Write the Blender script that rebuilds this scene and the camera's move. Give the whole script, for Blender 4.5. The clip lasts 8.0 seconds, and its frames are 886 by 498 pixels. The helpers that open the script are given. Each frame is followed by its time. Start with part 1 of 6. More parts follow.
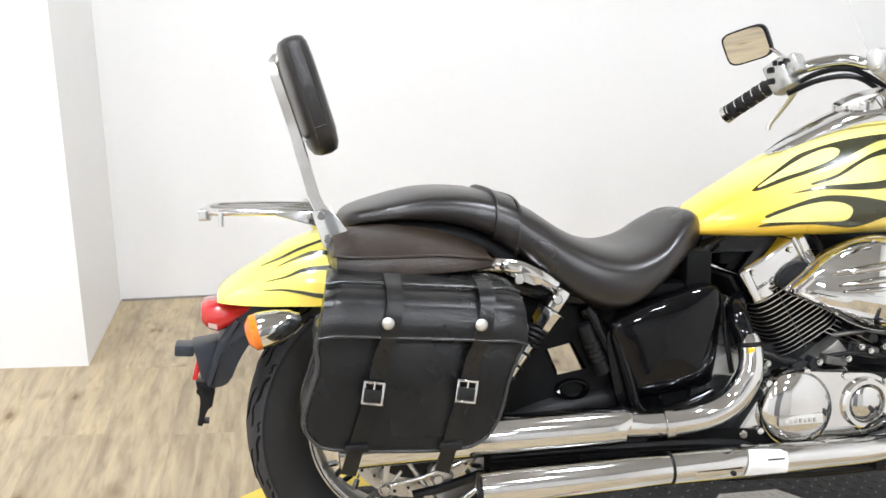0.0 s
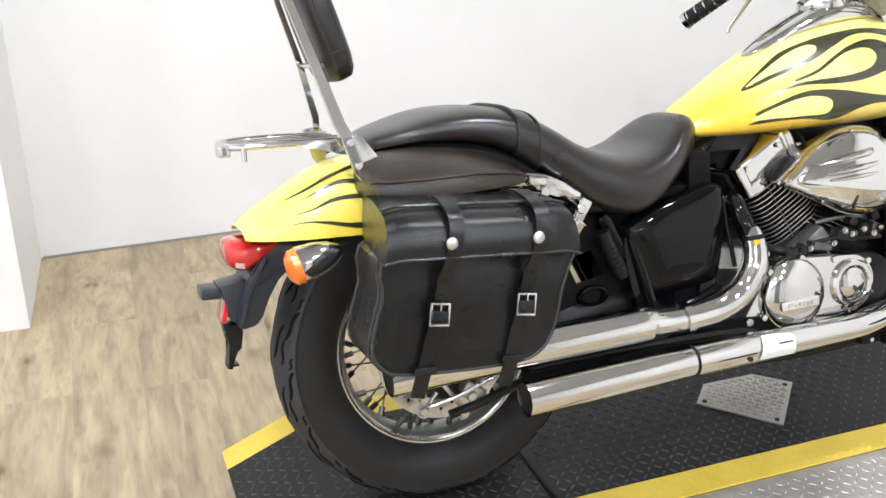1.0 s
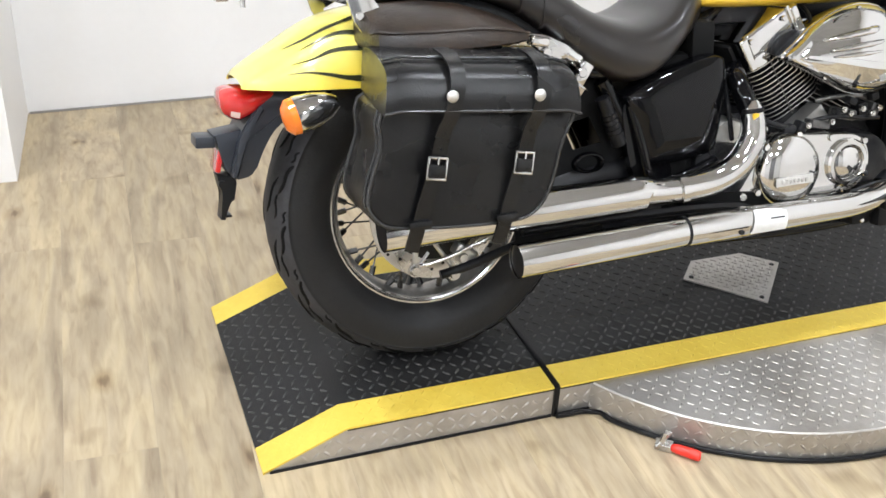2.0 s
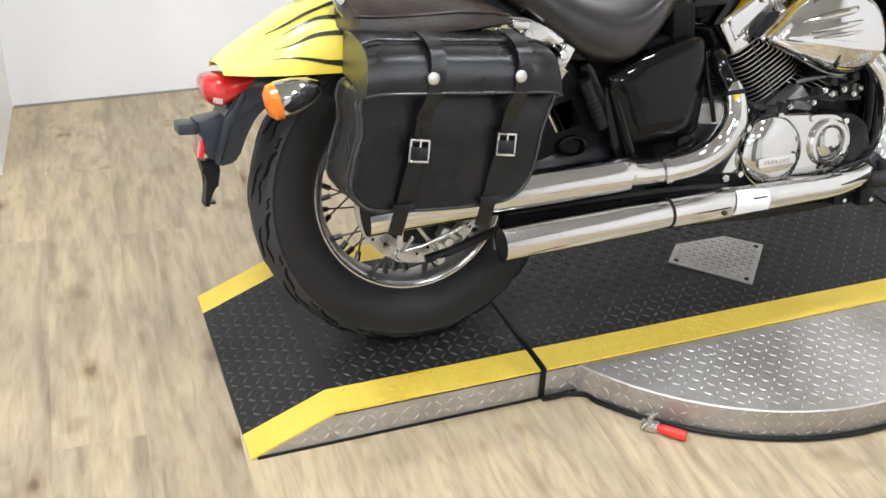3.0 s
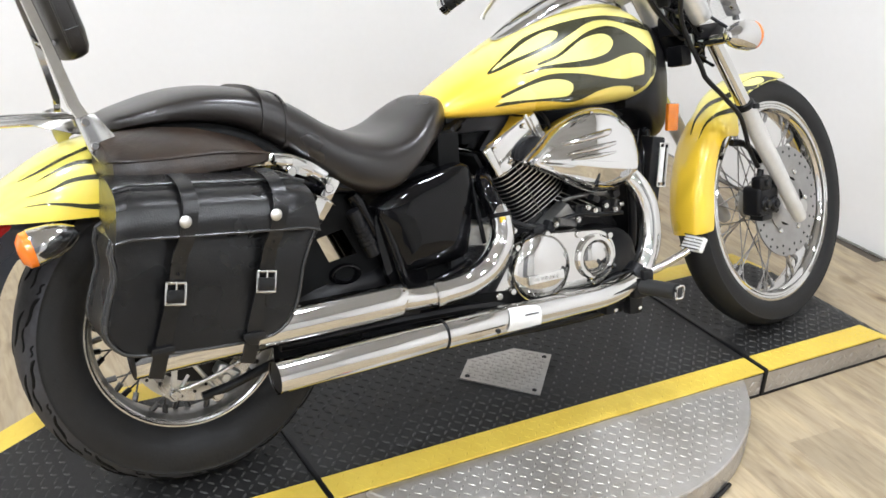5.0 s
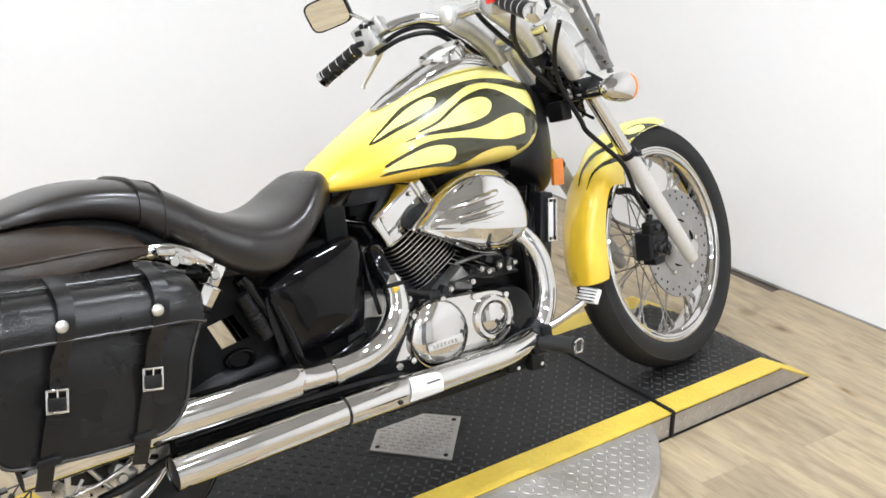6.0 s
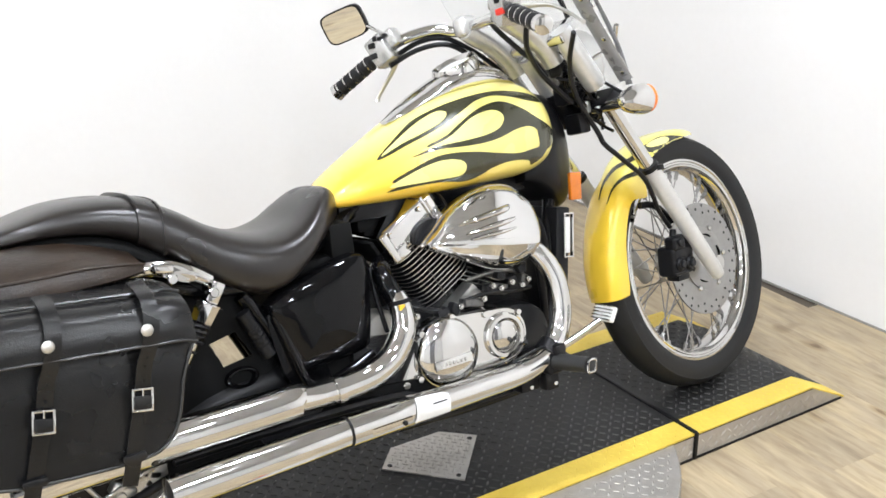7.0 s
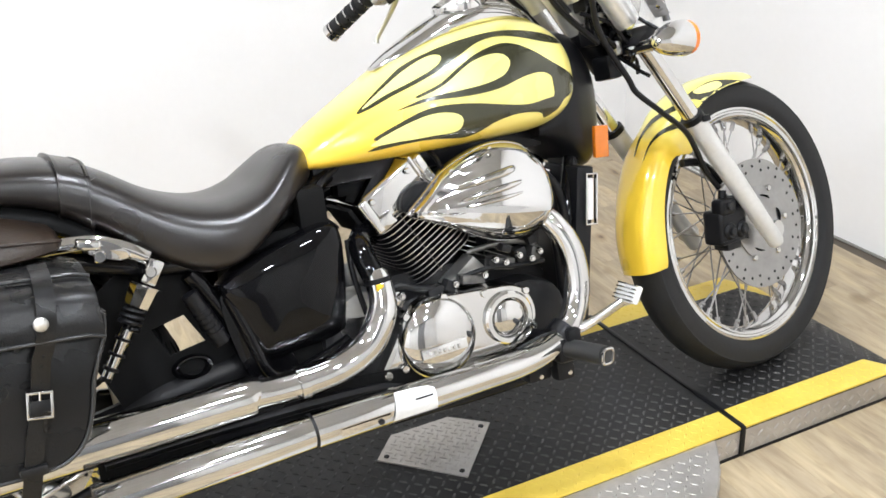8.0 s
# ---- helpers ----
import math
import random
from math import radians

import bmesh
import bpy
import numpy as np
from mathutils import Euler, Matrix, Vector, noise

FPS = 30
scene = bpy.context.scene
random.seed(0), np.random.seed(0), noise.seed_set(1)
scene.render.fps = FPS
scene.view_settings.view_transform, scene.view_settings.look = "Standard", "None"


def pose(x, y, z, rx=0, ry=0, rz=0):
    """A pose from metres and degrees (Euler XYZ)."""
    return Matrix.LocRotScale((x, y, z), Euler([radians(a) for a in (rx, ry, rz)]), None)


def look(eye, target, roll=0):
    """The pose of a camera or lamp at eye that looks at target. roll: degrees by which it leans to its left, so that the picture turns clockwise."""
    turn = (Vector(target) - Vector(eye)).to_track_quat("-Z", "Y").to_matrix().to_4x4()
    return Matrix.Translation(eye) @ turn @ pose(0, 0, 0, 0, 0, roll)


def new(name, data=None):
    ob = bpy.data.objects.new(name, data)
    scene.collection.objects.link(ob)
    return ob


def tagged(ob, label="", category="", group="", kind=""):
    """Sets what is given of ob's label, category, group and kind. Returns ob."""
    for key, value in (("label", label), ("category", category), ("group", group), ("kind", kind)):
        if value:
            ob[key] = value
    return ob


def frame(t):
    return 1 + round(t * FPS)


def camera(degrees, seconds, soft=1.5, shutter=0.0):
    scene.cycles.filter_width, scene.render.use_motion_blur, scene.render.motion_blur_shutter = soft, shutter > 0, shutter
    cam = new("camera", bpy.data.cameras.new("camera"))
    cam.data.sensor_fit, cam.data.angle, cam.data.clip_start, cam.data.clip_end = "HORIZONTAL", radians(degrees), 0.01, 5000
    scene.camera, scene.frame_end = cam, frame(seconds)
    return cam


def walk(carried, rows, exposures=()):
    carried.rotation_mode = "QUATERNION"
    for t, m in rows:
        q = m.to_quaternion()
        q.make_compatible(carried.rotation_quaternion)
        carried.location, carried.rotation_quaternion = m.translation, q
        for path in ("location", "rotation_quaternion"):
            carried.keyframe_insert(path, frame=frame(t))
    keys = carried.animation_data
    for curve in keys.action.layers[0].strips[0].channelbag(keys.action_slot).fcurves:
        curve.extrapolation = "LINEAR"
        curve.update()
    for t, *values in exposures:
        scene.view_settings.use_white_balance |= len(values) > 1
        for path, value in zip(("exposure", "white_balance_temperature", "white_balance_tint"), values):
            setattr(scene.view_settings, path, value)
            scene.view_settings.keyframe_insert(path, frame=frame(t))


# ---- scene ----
cam = camera(45.4, 8.0, soft=1.6)
PATH = [
    (0, (-0.264, -1.858, 1.436), (0.064, -0.02, 0.717), 1.1),
    (0.5, (-0.505, -1.792, 1.433), (0.068, -0.026, 0.69), 0.6),
    (1, (-0.638, -1.767, 1.41), (-0.002, -0.064, 0.578), 0.3),
    (1.5, (-0.654, -1.781, 1.378), (-0.017, -0.134, 0.439), 2.3),
    (1.7, (-0.66, -1.776, 1.366), (-0.016, -0.152, 0.392), 3.0),
    (2.8, (-0.667, -1.795, 1.333), (-0.049, -0.207, 0.286), 2.8),
    (3, (-0.658, -1.799, 1.336), (-0.006, -0.207, 0.316), 2.7),
    (3.5, (-0.612, -1.829, 1.37), (0.188, -0.243, 0.45), 1.8),
    (4, (-0.576, -1.852, 1.386), (0.303, -0.28, 0.515), 3.0),
    (4.5, (-0.546, -1.861, 1.397), (0.393, -0.3, 0.573), 3.8),
    (4.7, (-0.537, -1.862, 1.398), (0.392, -0.299, 0.566), 3.7),
    (5.8, (-0.471, -1.863, 1.422), (0.555, -0.341, 0.627), 0.8),
    (6, (-0.46, -1.87, 1.438), (0.62, -0.359, 0.696), 0.5),
    (6.5, (-0.45, -1.873, 1.447), (0.644, -0.358, 0.735), 1.2),
    (7, (-0.346, -1.882, 1.441), (0.65, -0.309, 0.71), -0.5),
    (7.5, (-0.143, -1.888, 1.411), (0.661, -0.272, 0.548), -2.3),
    (8, (0.011, -1.705, 1.377), (0.814, -0.078, 0.535), -2.4),
]
walk(cam, [(t, look(eye, target, roll)) for t, eye, target, roll in PATH], [(0, 0.0), (1.5, 0.0), (3, -0.08), (4.0, -0.02), (4.7, -0.05), (5.8, -0.02), (6.5, 0.03), (7.5, 0.08), (8, 0.11)])

# world: the room is closed, so only a weak grey stands outside
world = bpy.data.worlds.new("world")
scene.world = world
world.use_nodes = True
world.node_tree.nodes["Background"].inputs[0].default_value = (0.6, 0.62, 0.65, 1)
world.node_tree.nodes["Background"].inputs[1].default_value = 0.3
LIGHT = 348.0


# ---- materials ----
def material(name, color, rough=0.5, metal=0.0, dark=None, scale=8.0, fine=90.0, bump=0.0, bump_scale=60.0,
             coat=0.0, coat_rough=0.05, rough_var=0.08, stretch=(1, 1, 1), spec=0.5, wrinkle=0.0, wrinkle_scale=14.0):
    """A principled surface with colour variation at two scales, gloss variation and fine relief."""
    m = bpy.data.materials.new(name)
    m.use_nodes = True
    n, l = m.node_tree.nodes, m.node_tree.links
    p = n["Principled BSDF"]
    p.inputs["Metallic"].default_value = metal
    p.inputs["Specular IOR Level"].default_value = spec
    p.inputs["Coat Weight"].default_value = coat
    p.inputs["Coat Roughness"].default_value = coat_rough
    co = n.new("ShaderNodeTexCoord")
    mp = n.new("ShaderNodeMapping")
    mp.inputs["Scale"].default_value = stretch
    l.new(co.outputs["Object"], mp.inputs["Vector"])
    a, b = n.new("ShaderNodeTexNoise"), n.new("ShaderNodeTexNoise")
    a.inputs["Scale"].default_value, b.inputs["Scale"].default_value = scale, fine
    a.inputs["Detail"].default_value, b.inputs["Detail"].default_value = 4, 3
    for t in (a, b):
        l.new(mp.outputs["Vector"], t.inputs["Vector"])
    add = n.new("ShaderNodeMath")
    add.operation = "MULTIPLY_ADD"
    add.inputs[1].default_value = 0.4
    l.new(b.outputs["Fac"], add.inputs[0])
    l.new(a.outputs["Fac"], add.inputs[2])
    mix = n.new("ShaderNodeMix")
    mix.data_type = "RGBA"
    dark = dark or tuple(c * 0.82 for c in color)
    mix.inputs["A"].default_value = (*dark, 1)
    mix.inputs["B"].default_value = (*color, 1)
    ramp = n.new("ShaderNodeMapRange")
    ramp.inputs["From Min"].default_value, ramp.inputs["From Max"].default_value = 0.45, 0.95
    l.new(add.outputs[0], ramp.inputs["Value"])
    l.new(ramp.outputs[0], mix.inputs["Factor"])
    l.new(mix.outputs["Result"], p.inputs["Base Color"])
    rr = n.new("ShaderNodeMapRange")
    rr.inputs["To Min"].default_value, rr.inputs["To Max"].default_value = max(0.01, rough - rough_var), rough + rough_var
    l.new(a.outputs["Fac"], rr.inputs["Value"])
    l.new(rr.outputs[0], p.inputs["Roughness"])
    if bump:
        c = n.new("ShaderNodeTexNoise")
        c.inputs["Scale"].default_value = bump_scale
        c.inputs["Detail"].default_value = 5
        l.new(mp.outputs["Vector"], c.inputs["Vector"])
        bp = n.new("ShaderNodeBump")
        bp.inputs["Strength"].default_value = bump
        bp.inputs["Distance"].default_value = 0.002
        l.new(c.outputs["Fac"], bp.inputs["Height"])
        l.new(bp.outputs[0], p.inputs["Normal"])
        if wrinkle:
            w = n.new("ShaderNodeTexNoise")
            w.inputs["Scale"].default_value, w.inputs["Detail"].default_value = wrinkle_scale, 3
            w.inputs["Distortion"].default_value = 0.8
            l.new(mp.outputs["Vector"], w.inputs["Vector"])
            wb = n.new("ShaderNodeBump")
            wb.inputs["Strength"].default_value, wb.inputs["Distance"].default_value = wrinkle, 0.012
            l.new(w.outputs["Fac"], wb.inputs["Height"])
            l.new(wb.outputs[0], bp.inputs["Normal"])
    return m


LEMON = material("lemon_paint", (0.89, 0.82, 0.29), 0.28, dark=(0.87, 0.79, 0.25), scale=3, fine=900, coat=0.8, rough_var=0.04)
FLAME = material("flame_black", (0.032, 0.032, 0.013), 0.25, scale=5, fine=700, coat=0.6, rough_var=0.04)
CHROME = material("chrome", (0.64, 0.635, 0.625), 0.06, 1.0, dark=(0.62, 0.615, 0.605), scale=5, rough_var=0.035)
STEEL = material("brushed_steel", (0.60, 0.59, 0.57), 0.28, 1.0, scale=14, bump=0.05, bump_scale=300)
CAST = material("dull_cast_alloy", (0.20, 0.195, 0.185), 0.42, 0.8, dark=(0.10, 0.098, 0.094), scale=30, bump=0.15, bump_scale=160)
ROTOR = material("ground_rotor_steel", (0.40, 0.395, 0.385), 0.34, 1.0, dark=(0.33, 0.325, 0.315), scale=18, bump=0.06, bump_scale=260)
ALLOY = material("satin_alloy", (0.62, 0.61, 0.58), 0.36, 0.85, dark=(0.5, 0.49, 0.46), scale=9, bump=0.1, bump_scale=200)
FORK = material("silver_fork_paint", (0.62, 0.61, 0.58), 0.36, 0.25, scale=6, rough_var=0.06)
BLACKGLOSS = material("black_gloss_paint", (0.003, 0.003, 0.0035), 0.045, scale=4, rough_var=0.02, spec=0.24)
BLACK = material("black_satin", (0.006, 0.006, 0.007), 0.38, scale=12, rough_var=0.12, bump=0.05, spec=0.25)
ENGINE = material("engine_black", (0.013, 0.013, 0.014), 0.42, 0.2, scale=22, rough_var=0.15, bump=0.2, bump_scale=140, spec=0.35)
RUBBER = material("tyre_rubber", (0.015, 0.015, 0.0155), 0.58, dark=(0.010, 0.010, 0.0105), scale=9, bump=0.25, bump_scale=160, spec=0.3)
PEGGREY = material("grey_peg_rubber", (0.022, 0.022, 0.022), 0.55, scale=20)
SPOKE = material("dull_spoke_steel", (0.40, 0.39, 0.38), 0.3, 1.0, scale=20)
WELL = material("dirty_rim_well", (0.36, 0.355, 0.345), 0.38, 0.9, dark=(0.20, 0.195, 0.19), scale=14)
RIM = material("worn_rim_chrome", (0.68, 0.675, 0.66), 0.20, 1.0, dark=(0.52, 0.51, 0.50), scale=12, rough_var=0.08)
LEATHER = material("black_leather", (0.0095, 0.0092, 0.0090), 0.27, dark=(0.0035, 0.0036, 0.0042), scale=7, bump=0.25, bump_scale=360, rough_var=0.08, spec=0.36, wrinkle=0.16, wrinkle_scale=9.0)
# bag piping: base colour lightened for the light its round edge catches
PIPING = material("piping_leather", (0.026, 0.026, 0.026), 0.26, scale=20, rough_var=0.06, spec=0.48)
# rear tread band, paler and bluer than the sidewall rubber
TREADRUB = material("worn_tread_rubber", (0.050, 0.050, 0.056), 0.62, dark=(0.024, 0.024, 0.026), scale=11, bump=0.25, bump_scale=160, spec=0.3)
SEATHIDE = material("seat_leather", (0.012, 0.0092, 0.0078), 0.29, dark=(0.008, 0.0062, 0.0052), scale=6, bump=0.10, bump_scale=420, rough_var=0.06, spec=0.62, wrinkle=0.05, wrinkle_scale=6.0)
# black yoke leather, the wood floor's brown reflection mixed into its colour
TINTHIDE = material("worn_brown_black_leather", (0.036, 0.022, 0.0135), 0.33, dark=(0.010, 0.0075, 0.006), scale=7, bump=0.35, bump_scale=240, rough_var=0.1, spec=0.40, wrinkle=0.22, wrinkle_scale=12.0)
PLASTIC = material("dark_grey_plastic", (0.024, 0.028, 0.036), 0.36, scale=15, rough_var=0.08, bump=0.06, spec=0.4)
AMBER = material("amber_lens", (0.95, 0.22, 0.015), 0.12, scale=30, coat=0.6)
REFLEX = material("amber_reflector", (0.62, 0.17, 0.012), 0.16, scale=30, coat=0.5)
REDLENS = material("red_lens", (0.55, 0.012, 0.012), 0.10, scale=20, coat=0.8)
LENSGLINT = material("pale_lens", (0.85, 0.62, 0.58), 0.12, scale=20, coat=0.6)
REDPLASTIC = material("red_rubber", (0.75, 0.035, 0.02), 0.4, scale=20)
WHITE = material("white_label", (0.78, 0.78, 0.76), 0.4, scale=30)
WALL = material("white_wall_paint", (0.84, 0.83, 0.82), 0.72, dark=(0.81, 0.80, 0.785), scale=1.3, fine=40, bump=0.08, bump_scale=180)
SOUTH = material("shaded_white_paint", (0.72, 0.715, 0.70), 0.7, scale=1.5)
REAR = material("grey_panel_paint", (0.17, 0.17, 0.175), 0.6, scale=1.5)
DARKSPOKE = material("tarnished_spoke", (0.10, 0.098, 0.095), 0.32, 1.0, dark=(0.05, 0.05, 0.05), scale=20)
CEIL = material("ceiling_paint", (0.52, 0.52, 0.52), 0.8, scale=2)
JOINT = material("grey_joint", (0.30, 0.28, 0.26), 0.7, scale=12)
PADHIDE = material("cushion_leather", (0.012, 0.010, 0.009), 0.30, dark=(0.007, 0.006, 0.0055), scale=9, bump=0.3, bump_scale=330, rough_var=0.08, spec=0.55, wrinkle=0.25, wrinkle_scale=14.0)
PULLBACK = material("satin_silver_bar", (0.78, 0.775, 0.76), 0.24, 0.66, dark=(0.60, 0.595, 0.58), scale=16, rough_var=0.10)
SATIN = material("satin_chrome", (0.70, 0.695, 0.68), 0.12, 1.0, dark=(0.60, 0.595, 0.58), scale=9, rough_var=0.06)
BASE = material("dark_joint", (0.10, 0.08, 0.06), 0.7, scale=12)
DECK = material("black_deck_coating", (0.0195, 0.0190, 0.0185), 0.47, dark=(0.009, 0.009, 0.0095), scale=2.2, fine=60, bump=0.3, bump_scale=240, rough_var=0.12, spec=0.30)
# lugs paler than the deck: worn tops plus caught light in the colour
DECKLUG = material("worn_deck_lugs", (0.058, 0.0562, 0.053), 0.36, dark=(0.030, 0.030, 0.030), scale=5, fine=40, spec=0.42)
STRIPE = material("yellow_stripe_paint", (0.78, 0.585, 0.095), 0.5, dark=(0.69, 0.48, 0.06), scale=9, fine=70, bump=0.25, bump_scale=220)
TREAD = material("aluminium_tread_plate", (0.57, 0.55, 0.525), 0.45, 0.75, dark=(0.38, 0.355, 0.32), scale=4, fine=50, rough_var=0.10, bump=0.12, bump_scale=150)
GOLD = material("gold_reflector", (0.8, 0.5, 0.03), 0.3, scale=10)

GROOVE = material("dull_black", (0.0055, 0.0055, 0.0055), 0.65, scale=20, spec=0.12)
SILVER = material("silver_switch_paint", (0.52, 0.515, 0.50), 0.24, 0.8, scale=10)
GREYBAR = material("grey_stay", (0.27, 0.27, 0.28), 0.30, 0.25, scale=30, rough_var=0.12)


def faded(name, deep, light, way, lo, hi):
    """Paint whose colour goes from deep to light along a direction."""
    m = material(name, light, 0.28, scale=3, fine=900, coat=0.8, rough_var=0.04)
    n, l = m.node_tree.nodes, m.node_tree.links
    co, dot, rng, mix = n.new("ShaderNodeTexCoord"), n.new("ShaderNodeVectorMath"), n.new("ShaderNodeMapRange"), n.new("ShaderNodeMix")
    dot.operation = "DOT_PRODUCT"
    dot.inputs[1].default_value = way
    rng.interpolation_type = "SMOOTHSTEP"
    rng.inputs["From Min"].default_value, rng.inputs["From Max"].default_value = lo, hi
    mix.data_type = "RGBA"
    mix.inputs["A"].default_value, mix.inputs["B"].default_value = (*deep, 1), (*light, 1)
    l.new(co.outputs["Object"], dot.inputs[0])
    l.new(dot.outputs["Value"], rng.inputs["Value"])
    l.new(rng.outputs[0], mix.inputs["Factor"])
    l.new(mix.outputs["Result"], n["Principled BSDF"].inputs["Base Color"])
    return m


# tank: deeper yellow low and rearward, paler high and forward
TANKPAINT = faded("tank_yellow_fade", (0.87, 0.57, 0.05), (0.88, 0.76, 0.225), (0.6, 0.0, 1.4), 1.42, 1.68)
# front fender: deeper yellow at the bottom, paler towards the top
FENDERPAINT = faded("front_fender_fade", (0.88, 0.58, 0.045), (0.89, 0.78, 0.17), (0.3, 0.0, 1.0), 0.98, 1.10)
# rear fender: yellow grows paler upward and to the rear
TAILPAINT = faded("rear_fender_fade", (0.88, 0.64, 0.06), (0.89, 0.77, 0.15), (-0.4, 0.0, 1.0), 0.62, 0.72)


def wood():
    m = bpy.data.materials.new("oak_plank")
    m.use_nodes = True
    n, l = m.node_tree.nodes, m.node_tree.links
    p = n["Principled BSDF"]
    co, info = n.new("ShaderNodeTexCoord"), n.new("ShaderNodeObjectInfo")
    off = n.new("ShaderNodeVectorMath")
    off.operation = "MULTIPLY_ADD"
    off.inputs[1].default_value = (31.0, 17.0, 5.0)
    l.new(info.outputs["Random"], off.inputs[0])
    l.new(co.outputs["Object"], off.inputs[2])
    mp = n.new("ShaderNodeMapping")
    mp.inputs["Scale"].default_value = (1, 0.15, 1)
    l.new(off.outputs[0], mp.inputs["Vector"])
    grain, broad, knot = (n.new("ShaderNodeTexNoise") for _ in range(3))
    grain.inputs["Scale"].default_value, grain.inputs["Detail"].default_value = 70, 6
    grain.inputs["Distortion"].default_value = 0.6
    broad.inputs["Scale"].default_value, broad.inputs["Detail"].default_value = 11, 6
    broad.inputs["Distortion"].default_value = 1.6
    knot.inputs["Scale"].default_value = 4.5
    for t in (grain, broad):
        l.new(mp.outputs[0], t.inputs["Vector"])
    l.new(off.outputs[0], knot.inputs["Vector"])
    spots, eye = n.new("ShaderNodeMapping"), n.new("ShaderNodeTexVoronoi")
    spots.inputs["Scale"].default_value = (1, 0.5, 1)
    eye.voronoi_dimensions = "2D"
    eye.inputs["Scale"].default_value = 3.6
    wav = n.new("ShaderNodeMix")
    wav.data_type, wav.blend_type = "RGBA", "LINEAR_LIGHT"
    wav.inputs["Factor"].default_value = 0.035
    l.new(off.outputs[0], spots.inputs["Vector"])
    l.new(spots.outputs[0], wav.inputs["A"])
    l.new(broad.outputs["Color"], wav.inputs["B"])
    l.new(wav.outputs["Result"], eye.inputs["Vector"])
    ra, rb, rk, re = (n.new("ShaderNodeValToRGB") for _ in range(4))
    for r, stops in ((ra, ((0.28, (0.325, 0.252, 0.162)), (0.5, (0.408, 0.330, 0.216)), (0.70, (0.450, 0.370, 0.250)))),
                     (rb, ((0.31, (0.75, 0.72, 0.71)), (0.47, (1.00, 0.98, 0.97)), (0.66, (1.19, 1.17, 1.10)))),
                     (rk, ((0.25, (0.62, 0.58, 0.53)), (0.33, (1, 1, 1)))),
                     (re, ((0.018, (0.42, 0.35, 0.29)), (0.045, (0.78, 0.73, 0.67)), (0.10, (1, 1, 1))))):
        while len(r.color_ramp.elements) < len(stops):
            r.color_ramp.elements.new(0.5)
        for e, (pos, c) in zip(r.color_ramp.elements, stops):
            e.position, e.color = pos, (*c, 1)
    l.new(grain.outputs["Fac"], ra.inputs[0])
    l.new(broad.outputs["Fac"], rb.inputs[0])
    l.new(knot.outputs["Fac"], rk.inputs[0])
    l.new(eye.outputs["Distance"], re.inputs[0])
    tone = n.new("ShaderNodeMapRange")
    tone.inputs["To Min"].default_value, tone.inputs["To Max"].default_value = 0.84, 1.08
    l.new(info.outputs["Random"], tone.inputs["Value"])
    last = ra.outputs[0]
    for other in (rb.outputs[0], rk.outputs[0], re.outputs[0], tone.outputs[0]):
        mx = n.new("ShaderNodeMix")
        mx.data_type, mx.blend_type = "RGBA", "MULTIPLY"
        mx.inputs["Factor"].default_value = 1
        l.new(last, mx.inputs["A"])
        l.new(other, mx.inputs["B"])
        last = mx.outputs["Result"]
    l.new(last, p.inputs["Base Color"])
    rr = n.new("ShaderNodeMapRange")
    rr.inputs["To Min"].default_value, rr.inputs["To Max"].default_value = 0.36, 0.56
    l.new(broad.outputs["Fac"], rr.inputs["Value"])
    l.new(rr.outputs[0], p.inputs["Roughness"])
    bp = n.new("ShaderNodeBump")
    bp.inputs["Strength"].default_value, bp.inputs["Distance"].default_value = 0.15, 0.001
    l.new(grain.outputs["Fac"], bp.inputs["Height"])
    l.new(bp.outputs[0], p.inputs["Normal"])
    return m


OAK = wood()


def glass(name, color, rough=0.0, ior=1.45):
    m = bpy.data.materials.new(name)
    m.use_nodes = True
    p = m.node_tree.nodes["Principled BSDF"]
    p.inputs["Base Color"].default_value = (*color, 1)
    p.inputs["Transmission Weight"].default_value = 1
    p.inputs["Roughness"].default_value = rough
    p.inputs["IOR"].default_value = ior
    return m


ACRYLIC = glass("clear_acrylic", (0.97, 0.98, 0.98), 0.02, 1.12)
LENS = glass("clear_lens", (0.95, 0.95, 0.95), 0.05)
MIRROR = bpy.data.materials.new("mirror_glass")
MIRROR.use_nodes = True
MIRROR.node_tree.nodes["Principled BSDF"].inputs["Metallic"].default_value = 1
MIRROR.node_tree.nodes["Principled BSDF"].inputs["Roughness"].default_value = 0.02
MIRROR.node_tree.nodes["Principled BSDF"].inputs["Base Color"].default_value = (0.82, 0.83, 0.82, 1)
LAMP = bpy.data.materials.new("lamp_diffuser")
LAMP.use_nodes = True
LAMP.node_tree.nodes["Principled BSDF"].inputs["Emission Color"].default_value = (0.905, 0.96, 1.045, 1)
LAMP.node_tree.nodes["Principled BSDF"].inputs["Emission Strength"].default_value = LIGHT


# ---- mesh tools ----
V = Vector


def part(name, bm, mat, parent=None, label="", angle=38.0, matrix=None):
    """Links a bmesh as one mesh object, under a thing or a part where one is given."""
    bmesh.ops.recalc_face_normals(bm, faces=bm.faces)
    for f in bm.faces:
        f.smooth = True
    me = bpy.data.meshes.new(name)
    bm.to_mesh(me)
    bm.free()
    me.set_sharp_from_angle(angle=radians(angle))
    me.materials.append(mat)
    ob = new(name, me)
    ob.parent = parent
    if matrix is not None:
        ob.matrix_basis = matrix
    if label:
        tagged(ob, label)
    return ob


def again(ob, matrix, parent=None):
    """The same piece once more, on the same mesh."""
    o = new(ob.name.split(".")[0], ob.data)
    o.parent = parent or ob.parent
    o.matrix_basis = matrix
    return o


